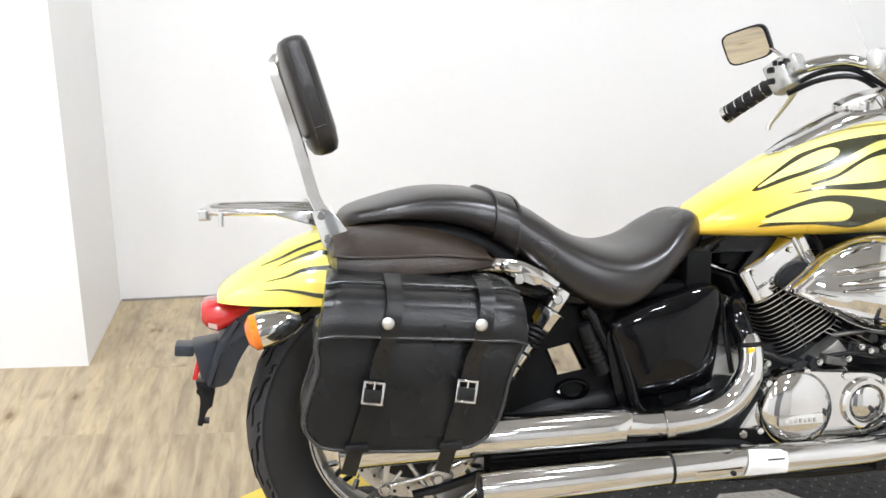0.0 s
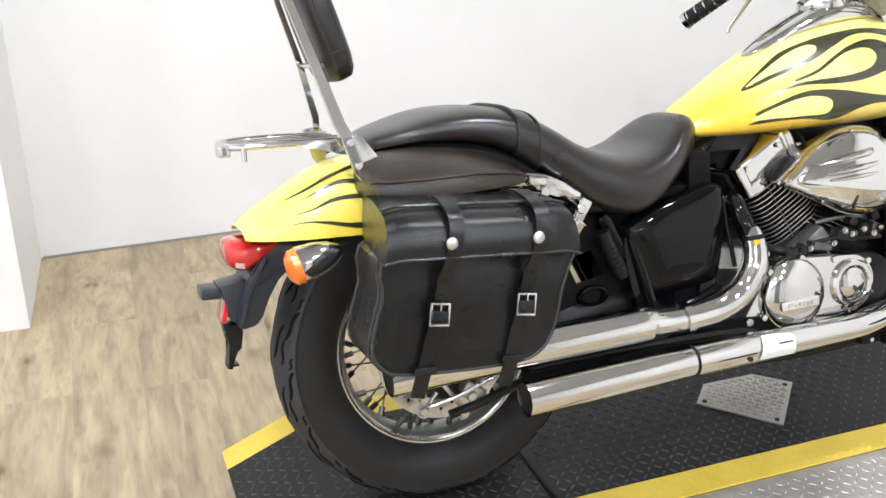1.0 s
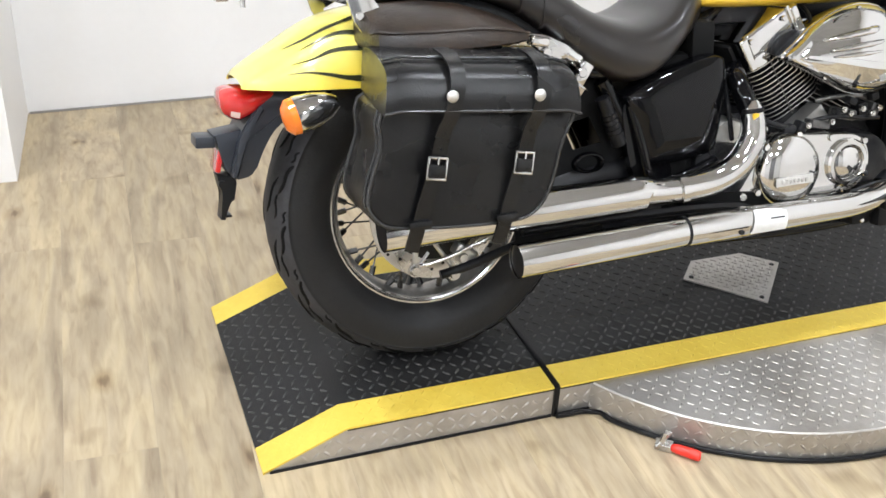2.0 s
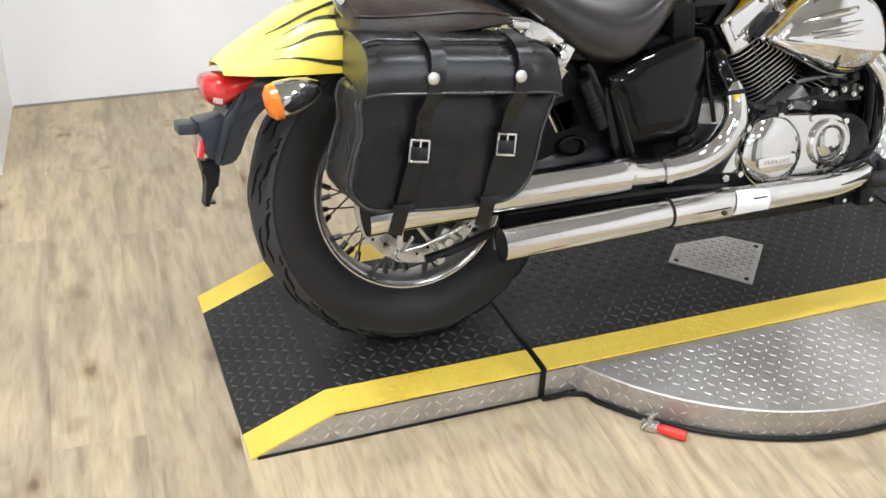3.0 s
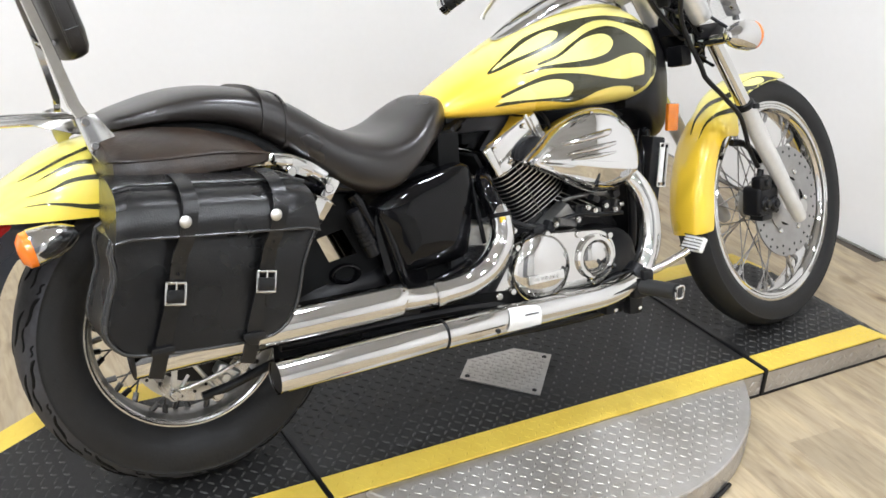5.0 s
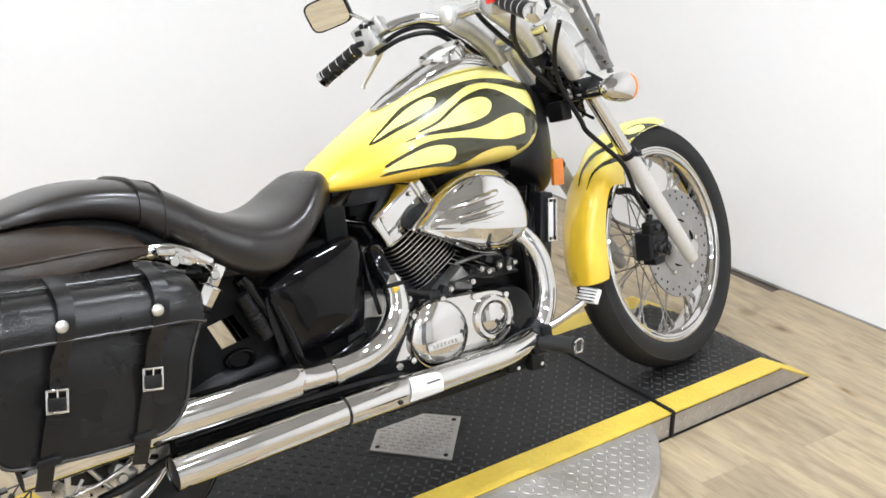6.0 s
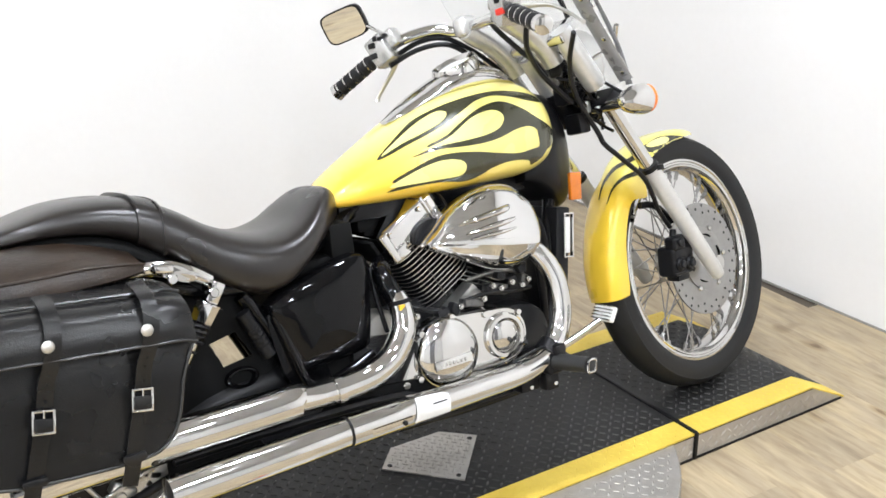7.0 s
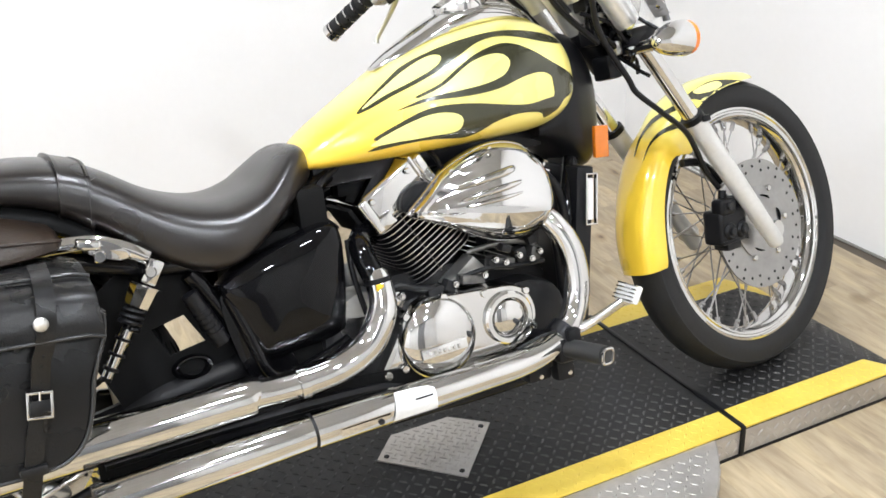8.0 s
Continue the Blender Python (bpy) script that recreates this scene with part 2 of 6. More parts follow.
def empty(name, matrix, label, category, group=""):
    ob = new(name)
    ob.matrix_basis = matrix
    return tagged(ob, label, category, group)


def join(*bms):
    out = bms[0]
    for b in bms[1:]:
        me = bpy.data.meshes.new("tmp")
        b.to_mesh(me)
        b.free()
        out.from_mesh(me)
        bpy.data.meshes.remove(me)
    return out


def catmull(pts, n=6, closed=False):
    """A smooth line through the points."""
    pts = [V(p) for p in pts]
    k = len(pts)
    out = []
    for i in range(k if closed else k - 1):
        if closed:
            a, b, c, d = (pts[(i + j) % k] for j in (-1, 0, 1, 2))
        else:
            a, b, c, d = pts[max(i - 1, 0)], pts[i], pts[i + 1], pts[min(i + 2, k - 1)]
        for j in range(n):
            t = j / n
            out.append(0.5 * (2 * b + (c - a) * t + (2 * a - 5 * b + 4 * c - d) * t * t + (3 * b - 3 * c + d - a) * t ** 3))
    if not closed:
        out.append(pts[-1].copy())
    return out


def loft(rings, closed=True, cap=True):
    """A skin over rings of points."""
    bm = bmesh.new()
    vs = [[bm.verts.new(p) for p in r] for r in rings]
    n = len(rings[0])
    for a, b in zip(vs, vs[1:]):
        for i in range(n if closed else n - 1):
            j = (i + 1) % n
            bm.faces.new((a[i], a[j], b[j], b[i]))
    if cap and closed:
        bm.faces.new(vs[0])
        bm.faces.new(vs[-1])
    return bm


def sweep(pts, r, seg=12, n=6, cap=True, flat=1.0):
    """A tube along a smooth line; r is one radius or one for each point."""
    radii = list(r) if isinstance(r, (list, tuple)) else [r] * len(pts)
    line = catmull(pts, n) if n > 1 else [V(p) for p in pts]
    rad = [radii[min(i // n, len(radii) - 1)] + ((radii[min(i // n + 1, len(radii) - 1)] - radii[min(i // n, len(radii) - 1)]) * (i % n) / n) for i in range(len(line))]
    rings, side = [], None
    for i, p in enumerate(line):
        t = (line[min(i + 1, len(line) - 1)] - line[max(i - 1, 0)]).normalized()
        if side is None:
            side = t.cross(V((0, 0, 1)) if abs(t.z) < 0.9 else V((1, 0, 0))).normalized()
        side = (side - t * side.dot(t)).normalized()
        up = t.cross(side)
        rings.append([p + rad[i] * (math.cos(a) * side + flat * math.sin(a) * up) for a in (2 * math.pi * k / seg for k in range(seg))])
    return loft(rings, True, cap)


def pipe(a, b, r, seg=10, r2=None):
    return sweep([a, b], [r, r if r2 is None else r2], seg, 1)


def lathe(profile, centre, axis="y", seg=32, closed=False):
    """Turns a profile of (radius, place along the axis) round an axis through the centre."""
    bm = bmesh.new()
    rings = []
    for k in range(seg):
        a = 2 * math.pi * k / seg
        c, s = math.cos(a), math.sin(a)
        ring = []
        for r, h in profile:
            q = {"y": (r * c, h, r * s), "x": (h, r * c, r * s), "z": (r * c, r * s, h)}[axis]
            ring.append(bm.verts.new(V(q) + V(centre)))
        rings.append(ring)
    n = len(profile)
    for k in range(seg):
        a, b = rings[k], rings[(k + 1) % seg]
        for i in range(n if closed else n - 1):
            j = (i + 1) % n
            bm.faces.new((a[i], a[j], b[j], b[i]))
    bmesh.ops.remove_doubles(bm, verts=bm.verts, dist=1e-6)
    return bm


def rbox(c, size, bevel=0.004, seg=2, turn=None):
    bm = bmesh.new()
    bmesh.ops.create_cube(bm, size=1)
    bmesh.ops.scale(bm, vec=size, verts=bm.verts)
    if bevel:
        bmesh.ops.bevel(bm, geom=bm.edges[:], offset=bevel, segments=seg, profile=0.6, affect="EDGES")
    m = Matrix.Translation(c)
    if turn is not None:
        m = m @ turn
    bmesh.ops.transform(bm, matrix=m, verts=bm.verts)
    return bm


def prism(outline, y0, y1, bevel=0.0, seg=2):
    """A plate with an outline in x and z, from y0 to y1."""
    bm = bmesh.new()
    a = [bm.verts.new((x, y0, z)) for x, z in outline]
    b = [bm.verts.new((x, y1, z)) for x, z in outline]
    k = len(a)
    bm.faces.new(a)
    bm.faces.new(b[::-1])
    for i in range(k):
        bm.faces.new((a[i], b[i], b[(i + 1) % k], a[(i + 1) % k]))
    if bevel:
        rim = [e for e in bm.edges if abs(e.verts[0].co.y - e.verts[1].co.y) < 1e-6]
        bmesh.ops.bevel(bm, geom=rim, offset=bevel, segments=seg, profile=0.6, affect="EDGES")
    return bm


def dome(outline, steps, centre=None):
    """Nested rings of an outline in x and z: steps of (scale, y), the last closed by a cap."""
    pts = [V((x, 0, z)) for x, z in outline]
    c = V((centre[0], 0, centre[1])) if centre else sum(pts, V()) / len(pts)
    rings = [[c + (p - c) * s + V((0, y, 0)) for p in pts] for s, y in steps]
    return loft(rings)


def smooth2(pts, n=6):
    return [(p.x, p.y) for p in catmull([(x, z, 0) for x, z in pts], n, True)]


def move(bm, m):
    bmesh.ops.transform(bm, matrix=m, verts=bm.verts)
    return bm


def bolt(c, r=0.006, h=0.005, axis="y", sign=-1):
    return lathe([(0, 0), (r, 0), (r, sign * h * 0.7), (r * 0.8, sign * h), (0, sign * h)], c, axis, 10)


# ---- the room ----
FLOOR_Z = -0.077


def slab(name, pts, z0, z1, mat, label, category):
    """An upright wall or flat sheet over a ground outline."""
    bm = bmesh.new()
    a = [bm.verts.new((x, y, z0)) for x, y in pts]
    b = [bm.verts.new((x, y, z1)) for x, y in pts]
    k = len(a)
    bm.faces.new(a[::-1])
    bm.faces.new(b)
    for i in range(k):
        bm.faces.new((a[i], a[(i + 1) % k], b[(i + 1) % k], b[i]))
    ob = part(name, bm, mat)
    return tagged(ob, label, category, kind="structure")


TOP = 3.1
slab("wall_north", [(-3.2, 1.655), (2.67, 1.655), (2.67, 1.775), (-3.2, 1.775)], FLOOR_Z - 0.1, TOP, WALL, "plain white painted showroom wall behind the motorcycle", "wall")
slab("wall_east", [(2.52, 1.653), (2.52, -5.2), (2.67, -5.2), (2.67, 1.653)], FLOOR_Z - 0.1, TOP, WALL, "plain white painted showroom wall beyond the front wheel", "wall")
slab("wall_column", [(-1.85, 1.235), (-0.815, 1.165), (-0.773, 1.653), (-1.85, 1.653)], FLOOR_Z - 0.02, TOP, WALL, "white painted wall pier standing out from the wall", "pier")
slab("wall_west", [(-3.3, -5.2), (-3.15, -5.2), (-3.15, 1.653), (-3.3, 1.653)], FLOOR_Z - 0.1, TOP, WALL, "plain white wall closing the room", "wall")
slab("wall_south", [(-3.3, -5.3), (2.67, -5.3), (2.67, -5.202), (-3.3, -5.202)], FLOOR_Z - 0.1, TOP, SOUTH, "plain off-white wall behind the camera", "wall")
slab("wall_panel", [(-0.1, -5.2), (1.15, -5.2), (1.15, -5.05), (-0.1, -5.05)], FLOOR_Z - 0.02, TOP - 0.01, REAR, "plain grey wall panel behind the camera", "wall")
slab("ceiling", [(-3.3, -5.3), (2.67, -5.3), (2.67, 1.775), (-3.3, 1.775)], TOP, TOP + 0.1, CEIL, "plain white ceiling with round lamps", "ceiling")
floor = slab("floor", [(-3.3, -5.3), (2.67, -5.3), (2.67, 1.775), (-3.3, 1.775)], FLOOR_Z - 0.12, FLOOR_Z - 0.004, BASE, "light oak plank showroom floor with knots and grey grain", "floor")
for nm, pts in (("trim", [(-0.768, 1.648), (2.51, 1.648), (2.51, 1.654), (-0.768, 1.654)]),
                ("trim", [(2.513, 1.646), (2.513, -2.5), (2.519, -2.5), (2.519, 1.646)])):
    slab(nm, pts, FLOOR_Z, FLOOR_Z + 0.006, JOINT, "thin grey joint between floor and wall", "trim")


def ceiling_light(x, y):
    root = empty("ceiling_light", pose(x, y, TOP), "round white ceiling lamp with a glowing diffuser", "lamp", "ceiling lamps")
    part("housing", lathe([(0, 0), (0.15, 0), (0.165, -0.02), (0.165, -0.055), (0.150, -0.06), (0, -0.06)], (0, 0, 0), "z", 28), CEIL, root)
    part("diffuser", lathe([(0, -0.066), (0.094, -0.066), (0.104, -0.061), (0, -0.0605)], (0, 0, 0), "z", 24), LAMP, root, "glowing white diffuser")


for lx in (-2.3, -0.6, 1.1):
    for ly in (-4.0, -2.2, -0.2):
        ceiling_light(lx, ly)


# ---- the display platform ----
Y0, Y1, SW = -0.235, 0.362, 0.074
platform = empty("display_platform", Matrix.Identity(4), "low black tread-plate display ramp with yellow edge stripes", "platform")


END_R, BEND_R, BEND_F, END_F = -0.398, -0.229, 1.908, 2.055


def deck_height(x):
    """The top of the ramp over its length."""
    if x < BEND_R:
        return (FLOOR_Z + 0.005) * (BEND_R - x) / (BEND_R - END_R)
    if x > BEND_F:
        return (FLOOR_Z + 0.005) * (x - BEND_F) / (END_F - BEND_F)
    return 0.0


SECTIONS = {"ramp_rear": (END_R, 0.2165), "deck": (0.2265, 1.4565), "ramp_front": (1.4665, END_F)}
for nm, (xa, xb) in SECTIONS.items():
    xs = sorted({xa, xb} | {k for k in (BEND_R, BEND_F) if xa < k < xb})
    body = prism([(x, deck_height(x) - 0.004) for x in xs] + [(xb, FLOOR_Z), (xa, FLOOR_Z)], Y0, Y1, 0)
    sec = part(nm, body, TREAD, platform, "bare aluminium tread-plate sides")
    for name, ya, yb, mat, lab in (("tread_sheet", Y0 + SW, Y1 - SW, DECK, "black coated tread sheet"), ("stripe", Y0 - 0.001, Y0 + SW, STRIPE, "yellow painted edge stripe"), ("stripe", Y1 - SW, Y1 + 0.001, STRIPE, "yellow painted edge stripe")):
        bm = prism([(x, deck_height(x)) for x in xs] + [(x, deck_height(x) - 0.005) for x in reversed(xs)], ya, yb, 0)
        part(name, bm, mat, sec, lab)


def lugs(name, cells, mat, parent, label, place, rise=1.0, size=1.0):
    """Raised lozenges of tread plate, in turn along two diagonals; place gives the middle and the two directions of the sheet."""
    verts, faces = [], []
    for x, y, flip in cells:
        o, ex, ey, ez = place(x, y)
        a = radians(45 if flip else -45)
        u = math.cos(a) * ex + math.sin(a) * ey
        w = -math.sin(a) * ex + math.cos(a) * ey
        k = len(verts)
        for p, q, h in ((-0.0108, 0, 0), (-0.0050, 0.0030, 0), (0.0050, 0.0030, 0), (0.0108, 0, 0), (0.0050, -0.0030, 0), (-0.0050, -0.0030, 0), (-0.006, 0, 0.0025), (0.006, 0, 0.0025)):
            verts.append(o + p * size * u + q * size * w + (h * rise - 0.0004) * ez)
        for f in ((0, 6, 1), (1, 6, 7, 2), (2, 7, 3), (3, 7, 4), (4, 7, 6, 5), (5, 6, 0)):
            faces.append([k + i for i in f][::-1])
    me = bpy.data.meshes.new(name)
    me.from_pydata(verts, [], faces)
    for f in me.polygons:
        f.use_smooth = True
    me.materials.append(mat)
    ob = new(name, me)
    ob.parent = parent
    return tagged(ob, label, kind="stuff")


def on_deck(x, y):
    e = 0.004
    dz = (deck_height(x + e) - deck_height(x - e)) / (2 * e)
    ex = V((1, 0, dz)).normalized()
    return V((x, y, deck_height(x))), ex, V((0, 1, 0)), V((-dz, 0, 1)).normalized()


black_cells, yellow_cells = [], []
STEP = 0.0235
for i in range(int(2.44 / STEP)):
    for j in range(int((Y1 - Y0) / STEP)):
        x, y = END_R + 0.014 + i * STEP, Y0 + 0.014 + j * STEP
        if x > END_F - 0.014 or min(abs(x - 0.2215), abs(x - 1.4615)) < 0.016 or min(abs(x - BEND_R), abs(x - BEND_F)) < 0.012:
            continue
        cell = (x, y, (i + j) % 2 == 0)
        if Y0 + SW + 0.009 < y < Y1 - SW - 0.009:
            black_cells.append(cell)
        elif y < Y0 + SW - 0.009 or y > Y1 - SW + 0.009:
            yellow_cells.append(cell)
lugs("tread_pattern", black_cells, DECKLUG, platform, "raised black tread lugs", on_deck, 1.4, 0.98)
lugs("tread_pattern", yellow_cells, STRIPE, platform, "raised yellow tread lugs", on_deck, 0.7, 0.95)
side_cells = [(-0.34 + i * STEP, -0.010 - j * STEP, (i + j) % 2 == 0) for i in range(int(2.34 / STEP)) for j in range(4)]
side_cells = [c for c in side_cells if deck_height(c[0]) - 0.010 > c[1] > FLOOR_Z + 0.008 and min(abs(c[0] - 0.2215), abs(c[0] - 1.4615)) > 0.015]
lugs("tread_pattern", side_cells, TREAD, platform, "raised bare metal tread lugs", lambda x, y: (V((x, Y0, y)), V((1, 0, 0)), V((0, 0, 1)), V((0, -1, 0))), 1.5, 1.15)
for xs in (0.2215, 1.4615):
    part("rubber_strip", join(rbox((xs, (Y0 + Y1) / 2, 0.0), (0.012, Y1 - Y0 + 0.006, 0.010), 0.003), rbox((xs, Y0 - 0.002, -0.036), (0.012, 0.009, 0.078), 0.003)), BLACK, platform, "black rubber strip in the joint")

# thin black strip along the foot of the sides and a thin dark bead under the stripe
for xa, xb in ((END_R + 0.013, 0.2155), (0.2275, 1.4555), (1.4675, END_F - 0.013)):
    part("base_strip", rbox(((xa + xb) / 2, Y0 - 0.0005, FLOOR_Z + 0.003), (xb - xa, 0.006, 0.006), 0.0012), BLACK, platform, "thin black strip along the foot")
    flat_a, flat_b = max(xa, BEND_R), min(xb, BEND_F)
    part("edge_bead", rbox(((flat_a + flat_b) / 2, Y0 - 0.0005, -0.0065), (flat_b - flat_a, 0.003, 0.0025), 0.0005), BLACK, platform, "thin dark bead under the stripe")

# the round turntable under the platform
TT = V((0.844, 0.087, 0))
TR = 0.630
TH = 0.071
turntable = empty("turntable", Matrix.Translation((TT.x, TT.y, FLOOR_Z)), "round aluminium tread-plate turntable under the ramp", "turntable")
part("disc", lathe([(0, TH), (TR - 0.003, TH), (TR, TH - 0.003), (TR, 0.0), (0, 0.0)], (0, 0, 0), "z", 120), TREAD, turntable)
cells = []
for i in range(-32, 33):
    for j in range(-32, 0):
        x, y = i * STEP, j * STEP
        if math.hypot(x, y) < TR - 0.016 and y + TT.y < Y0 - 0.012:
            cells.append((x, y, (i + j) % 2 == 0))
lugs("tread_pattern", cells, TREAD, turntable, "raised bare metal tread lugs", lambda x, y: (V((x, y, TH)), V((1, 0, 0)), V((0, 1, 0)), V((0, 0, 1))), 0.9, 0.98)
rim_cells = [(radians(196) + i * STEP / TR, 0.012 + j * STEP, (i + j) % 2 == 0) for i in range(int(radians(148) * TR / STEP)) for j in range(3)]
lugs("tread_pattern", rim_cells, TREAD, turntable, "raised bare metal tread lugs",
     lambda a, h: (V((TR * math.cos(a), TR * math.sin(a), h)), V((-math.sin(a), math.cos(a), 0)), V((0, 0, 1)), V((math.cos(a), math.sin(a), 0))))
for sx, sy in ((0.60, -0.29), (0.74, -0.47), (1.03, -0.43), (0.96, -0.26), (1.30, -0.31), (1.16, -0.26)):
    part("screw", bolt((sx - TT.x, sy - TT.y, TH - 0.0015), 0.0055, 0.0022, "z", 1), ALLOY, turntable, "small countersunk screw")

cable_pts = [(0.222, -0.246, FLOOR_Z + 0.007), (0.25, -0.247, FLOOR_Z + 0.006), (0.28, -0.247, FLOOR_Z + 0.006), (0.318, -0.262, FLOOR_Z + 0.006)]
cable_pts += [(TT.x + (TR + 0.008) * math.cos(radians(a)), TT.y + (TR + 0.008) * math.sin(radians(a)), FLOOR_Z + 0.006) for a in range(216, 300, 6)]
tagged(part("edge_cord", sweep(cable_pts, 0.0055, 8, 3), BLACK), "black rubber cord lying round the turntable", "cord")

# bright plate bolted to the deck under the engine
deck_plate = empty("deck_plate", Matrix.Identity(4), "bare aluminium tread plate bolted to the black deck", "plate")
quad = [V((0.702, 0.059, 0)), V((0.844, -0.090, 0)), V((0.982, 0.060, 0)), V((0.840, 0.209, 0))]
bm = bmesh.new()
cut = quad[:3] + [V((0.910, 0.128, 0)), V((0.766, 0.128, 0))]
lo, hi = [bm.verts.new(p + V((0, 0, 0.0015))) for p in cut], [bm.verts.new(p + V((0, 0, 0.005))) for p in cut]
bm.faces.new(hi)
bm.faces.new(lo[::-1])
for i in range(5):
    bm.faces.new((lo[i], lo[(i + 1) % 5], hi[(i + 1) % 5], hi[i]))
part("sheet", bm, TREAD, deck_plate)
eu, ev = quad[1] - quad[0], quad[3] - quad[0]
pc = []
for i in range(1, 12):
    for j in range(1, 13):
        p = quad[0] + eu * (i / 12) + ev * (j / 13)
        if p.y < 0.116:
            pc.append((p.x, p.y, (i + j) % 2 == 0))
lugs("tread_pattern", pc, TREAD, deck_plate, "raised bare metal tread lugs", lambda x, y: (V((x, y, 0.005)), V((1, 0, 0)), V((0, 1, 0)), V((0, 0, 1))))
for s, t in ((0.08, 0.08), (0.92, 0.07), (0.92, 0.90)):
    part("screw", bolt(quad[0] + eu * s + ev * t + V((0, 0, 0.005)), 0.006, 0.003, "z", 1), ENGINE, deck_plate, "dark screw")


# ---- the motorcycle, leaning on its side stand ----
LEAN = pose(-0.0358, -0.0541, 0.0273, -13.86, 1.40, 0.84) @ Matrix.Scale(1.0135, 4)
bike = empty("motorcycle", LEAN, "yellow cruiser motorcycle with black flame paint and chrome trim", "motorcycle")


def tyre_profile(r_out, r_in, half):
    """A rounded tyre section of (radius, side)."""
    h = r_out - r_in
    pts = [(r_in, -half * 0.52), (r_in + h * 0.10, -half * 0.72), (r_in + h * 0.35, -half * 0.97), (r_in + h * 0.58, -half), (r_in + h * 0.74, -half * 0.96), (r_in + h * 0.765, -half * 0.97), (r_in + h * 0.86, -half * 0.76),
           (r_in + h * 0.955, -half * 0.42), (r_out, 0)]
    return [(p.x, p.y) for p in catmull([(r, y, 0) for r, y in pts + [(r, -y) for r, y in pts[-2::-1]]], 3)]


def wheel(name, centre, r_tyre, r_rim, half, rim_half, spokes, hub_r, label, steer=None, rim_mat=None, tread=None, wire=None):
    """Rim with tyre, hub and laced wire spokes."""
    m = steer or Matrix.Identity(4)
    base = m @ Matrix.Translation(centre)
    b = rim_half
    prof = [(r_rim + 0.010, -b), (r_rim + 0.009, -b - 0.004), (r_rim + 0.004, -b - 0.005), (r_rim + 0.001, -b - 0.001), (r_rim - 0.003, -b - 0.001), (r_rim - 0.006, -b - 0.004), (r_rim - 0.010, -b - 0.002), (r_rim - 0.012, -b + 0.006), (r_rim - 0.017, -b * 0.70), (r_rim - 0.021, -b * 0.45),
            (r_rim - 0.022, 0)]
    rim = part(name, lathe(prof + [(r, -y) for r, y in prof[-2::-1]], (0, 0, 0), "y", 72), rim_mat or CHROME, bike, label, matrix=base)
    # where a rim material is given, the inner well takes a darker metal
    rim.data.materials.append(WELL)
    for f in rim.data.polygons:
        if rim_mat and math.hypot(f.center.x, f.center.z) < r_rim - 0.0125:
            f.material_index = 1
    tyre = part("tyre", lathe(tyre_profile(r_tyre, r_rim - 0.004, half), (0, 0, 0), "y", 84), RUBBER, rim, "black rubber tyre")
    tyre.data.materials.append(tread or RUBBER)
    for f in tyre.data.polygons:
        if math.hypot(f.center.x, f.center.z) > r_tyre - 0.235 * (r_tyre - r_rim):
            f.material_index = 1
    part("hub", lathe([(0, -0.075), (0.022, -0.075), (0.024, -0.062), (hub_r, -0.055), (hub_r, -0.046), (hub_r * 0.62, -0.038), (hub_r * 0.58, 0.038), (hub_r, 0.046), (hub_r, 0.055), (0.024, 0.062), (0.022, 0.075), (0, 0.075)],
                      (0, 0, 0), "y", 28), ALLOY, rim, "satin alloy hub")
    kinds = []
    for side in (-1, 1):
        for lean in (-1, 1):
            a = radians(lean * 46)
            p0 = V((hub_r * 0.92 * math.cos(a), side * 0.050, hub_r * 0.92 * math.sin(a)))
            p1 = V((r_rim - 0.020, side * b * 0.34, 0))
            kinds.append(join(pipe(p0, p1, 0.0019, 6), pipe(p1 - (p1 - p0).normalized() * 0.020, p1, 0.0060, 6)))
    first = []
    for i in range(spokes):
        k = i % 4
        turn = pose(0, 0, 0, 0, 360.0 * i / spokes, 0)
        if i < 4:
            first.append(part("spoke", kinds[k], wire or SPOKE, rim, matrix=turn))
        else:
            again(first[k], turn, rim)
    return rim


RA = V((0.0365, 0.027, 0.3050))
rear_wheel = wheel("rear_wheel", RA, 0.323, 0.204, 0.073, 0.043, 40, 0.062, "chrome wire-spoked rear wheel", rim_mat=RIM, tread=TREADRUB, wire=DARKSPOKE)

# tread grooves of the rear tyre, their shade laid on as dark strips: two slanting slashes, repeated round it
REAR_TYRE = next(c for c in rear_wheel.children if c.name.startswith("tyre"))
PROFILE = tyre_profile(0.323, 0.200, 0.073)


def tyre_radius(y):
    """The radius of the tread at a distance from the middle."""
    half = [(r, a) for r, a in PROFILE if a <= 0 and r > 0.26]
    return float(np.interp(-abs(y), [a for r, a in half], [r for r, a in half]))


GROOVES = []
for y0, y1, a0, a1, w in ((-0.066, -0.046, 0.00, 0.20, 0.0050), (-0.046, -0.040, 0.20, 0.36, 0.0042), (-0.040, -0.012, 0.10, 0.34, 0.0046), (-0.067, -0.057, 0.30, 0.38, 0.0036), (0.064, 0.040, 0.05, 0.30, 0.0048), (0.038, 0.010, 0.20, 0.42, 0.0044)):
    pts = []
    for k in range(9):
        f = k / 8
        y = y0 + (y1 - y0) * f + 0.003 * math.sin(f * 6.3)
        r = tyre_radius(y) - 0.0022
        a = a0 + (a1 - a0) * f
        pts.append((r * math.cos(a), y, r * math.sin(a)))
    GROOVES.append(part("groove", sweep(pts, [w * q for q in (0.5, 0.9, 1, 1, 1, 1, 1, 0.9, 0.5)], 6, 2), GROOVE, REAR_TYRE, "dark strip drawn for the shade in a tread groove"))
for i in range(1, 16):
    for g in GROOVES:
        again(g, pose(0, 0, 0, 0, 360.0 * i / 16, 0))

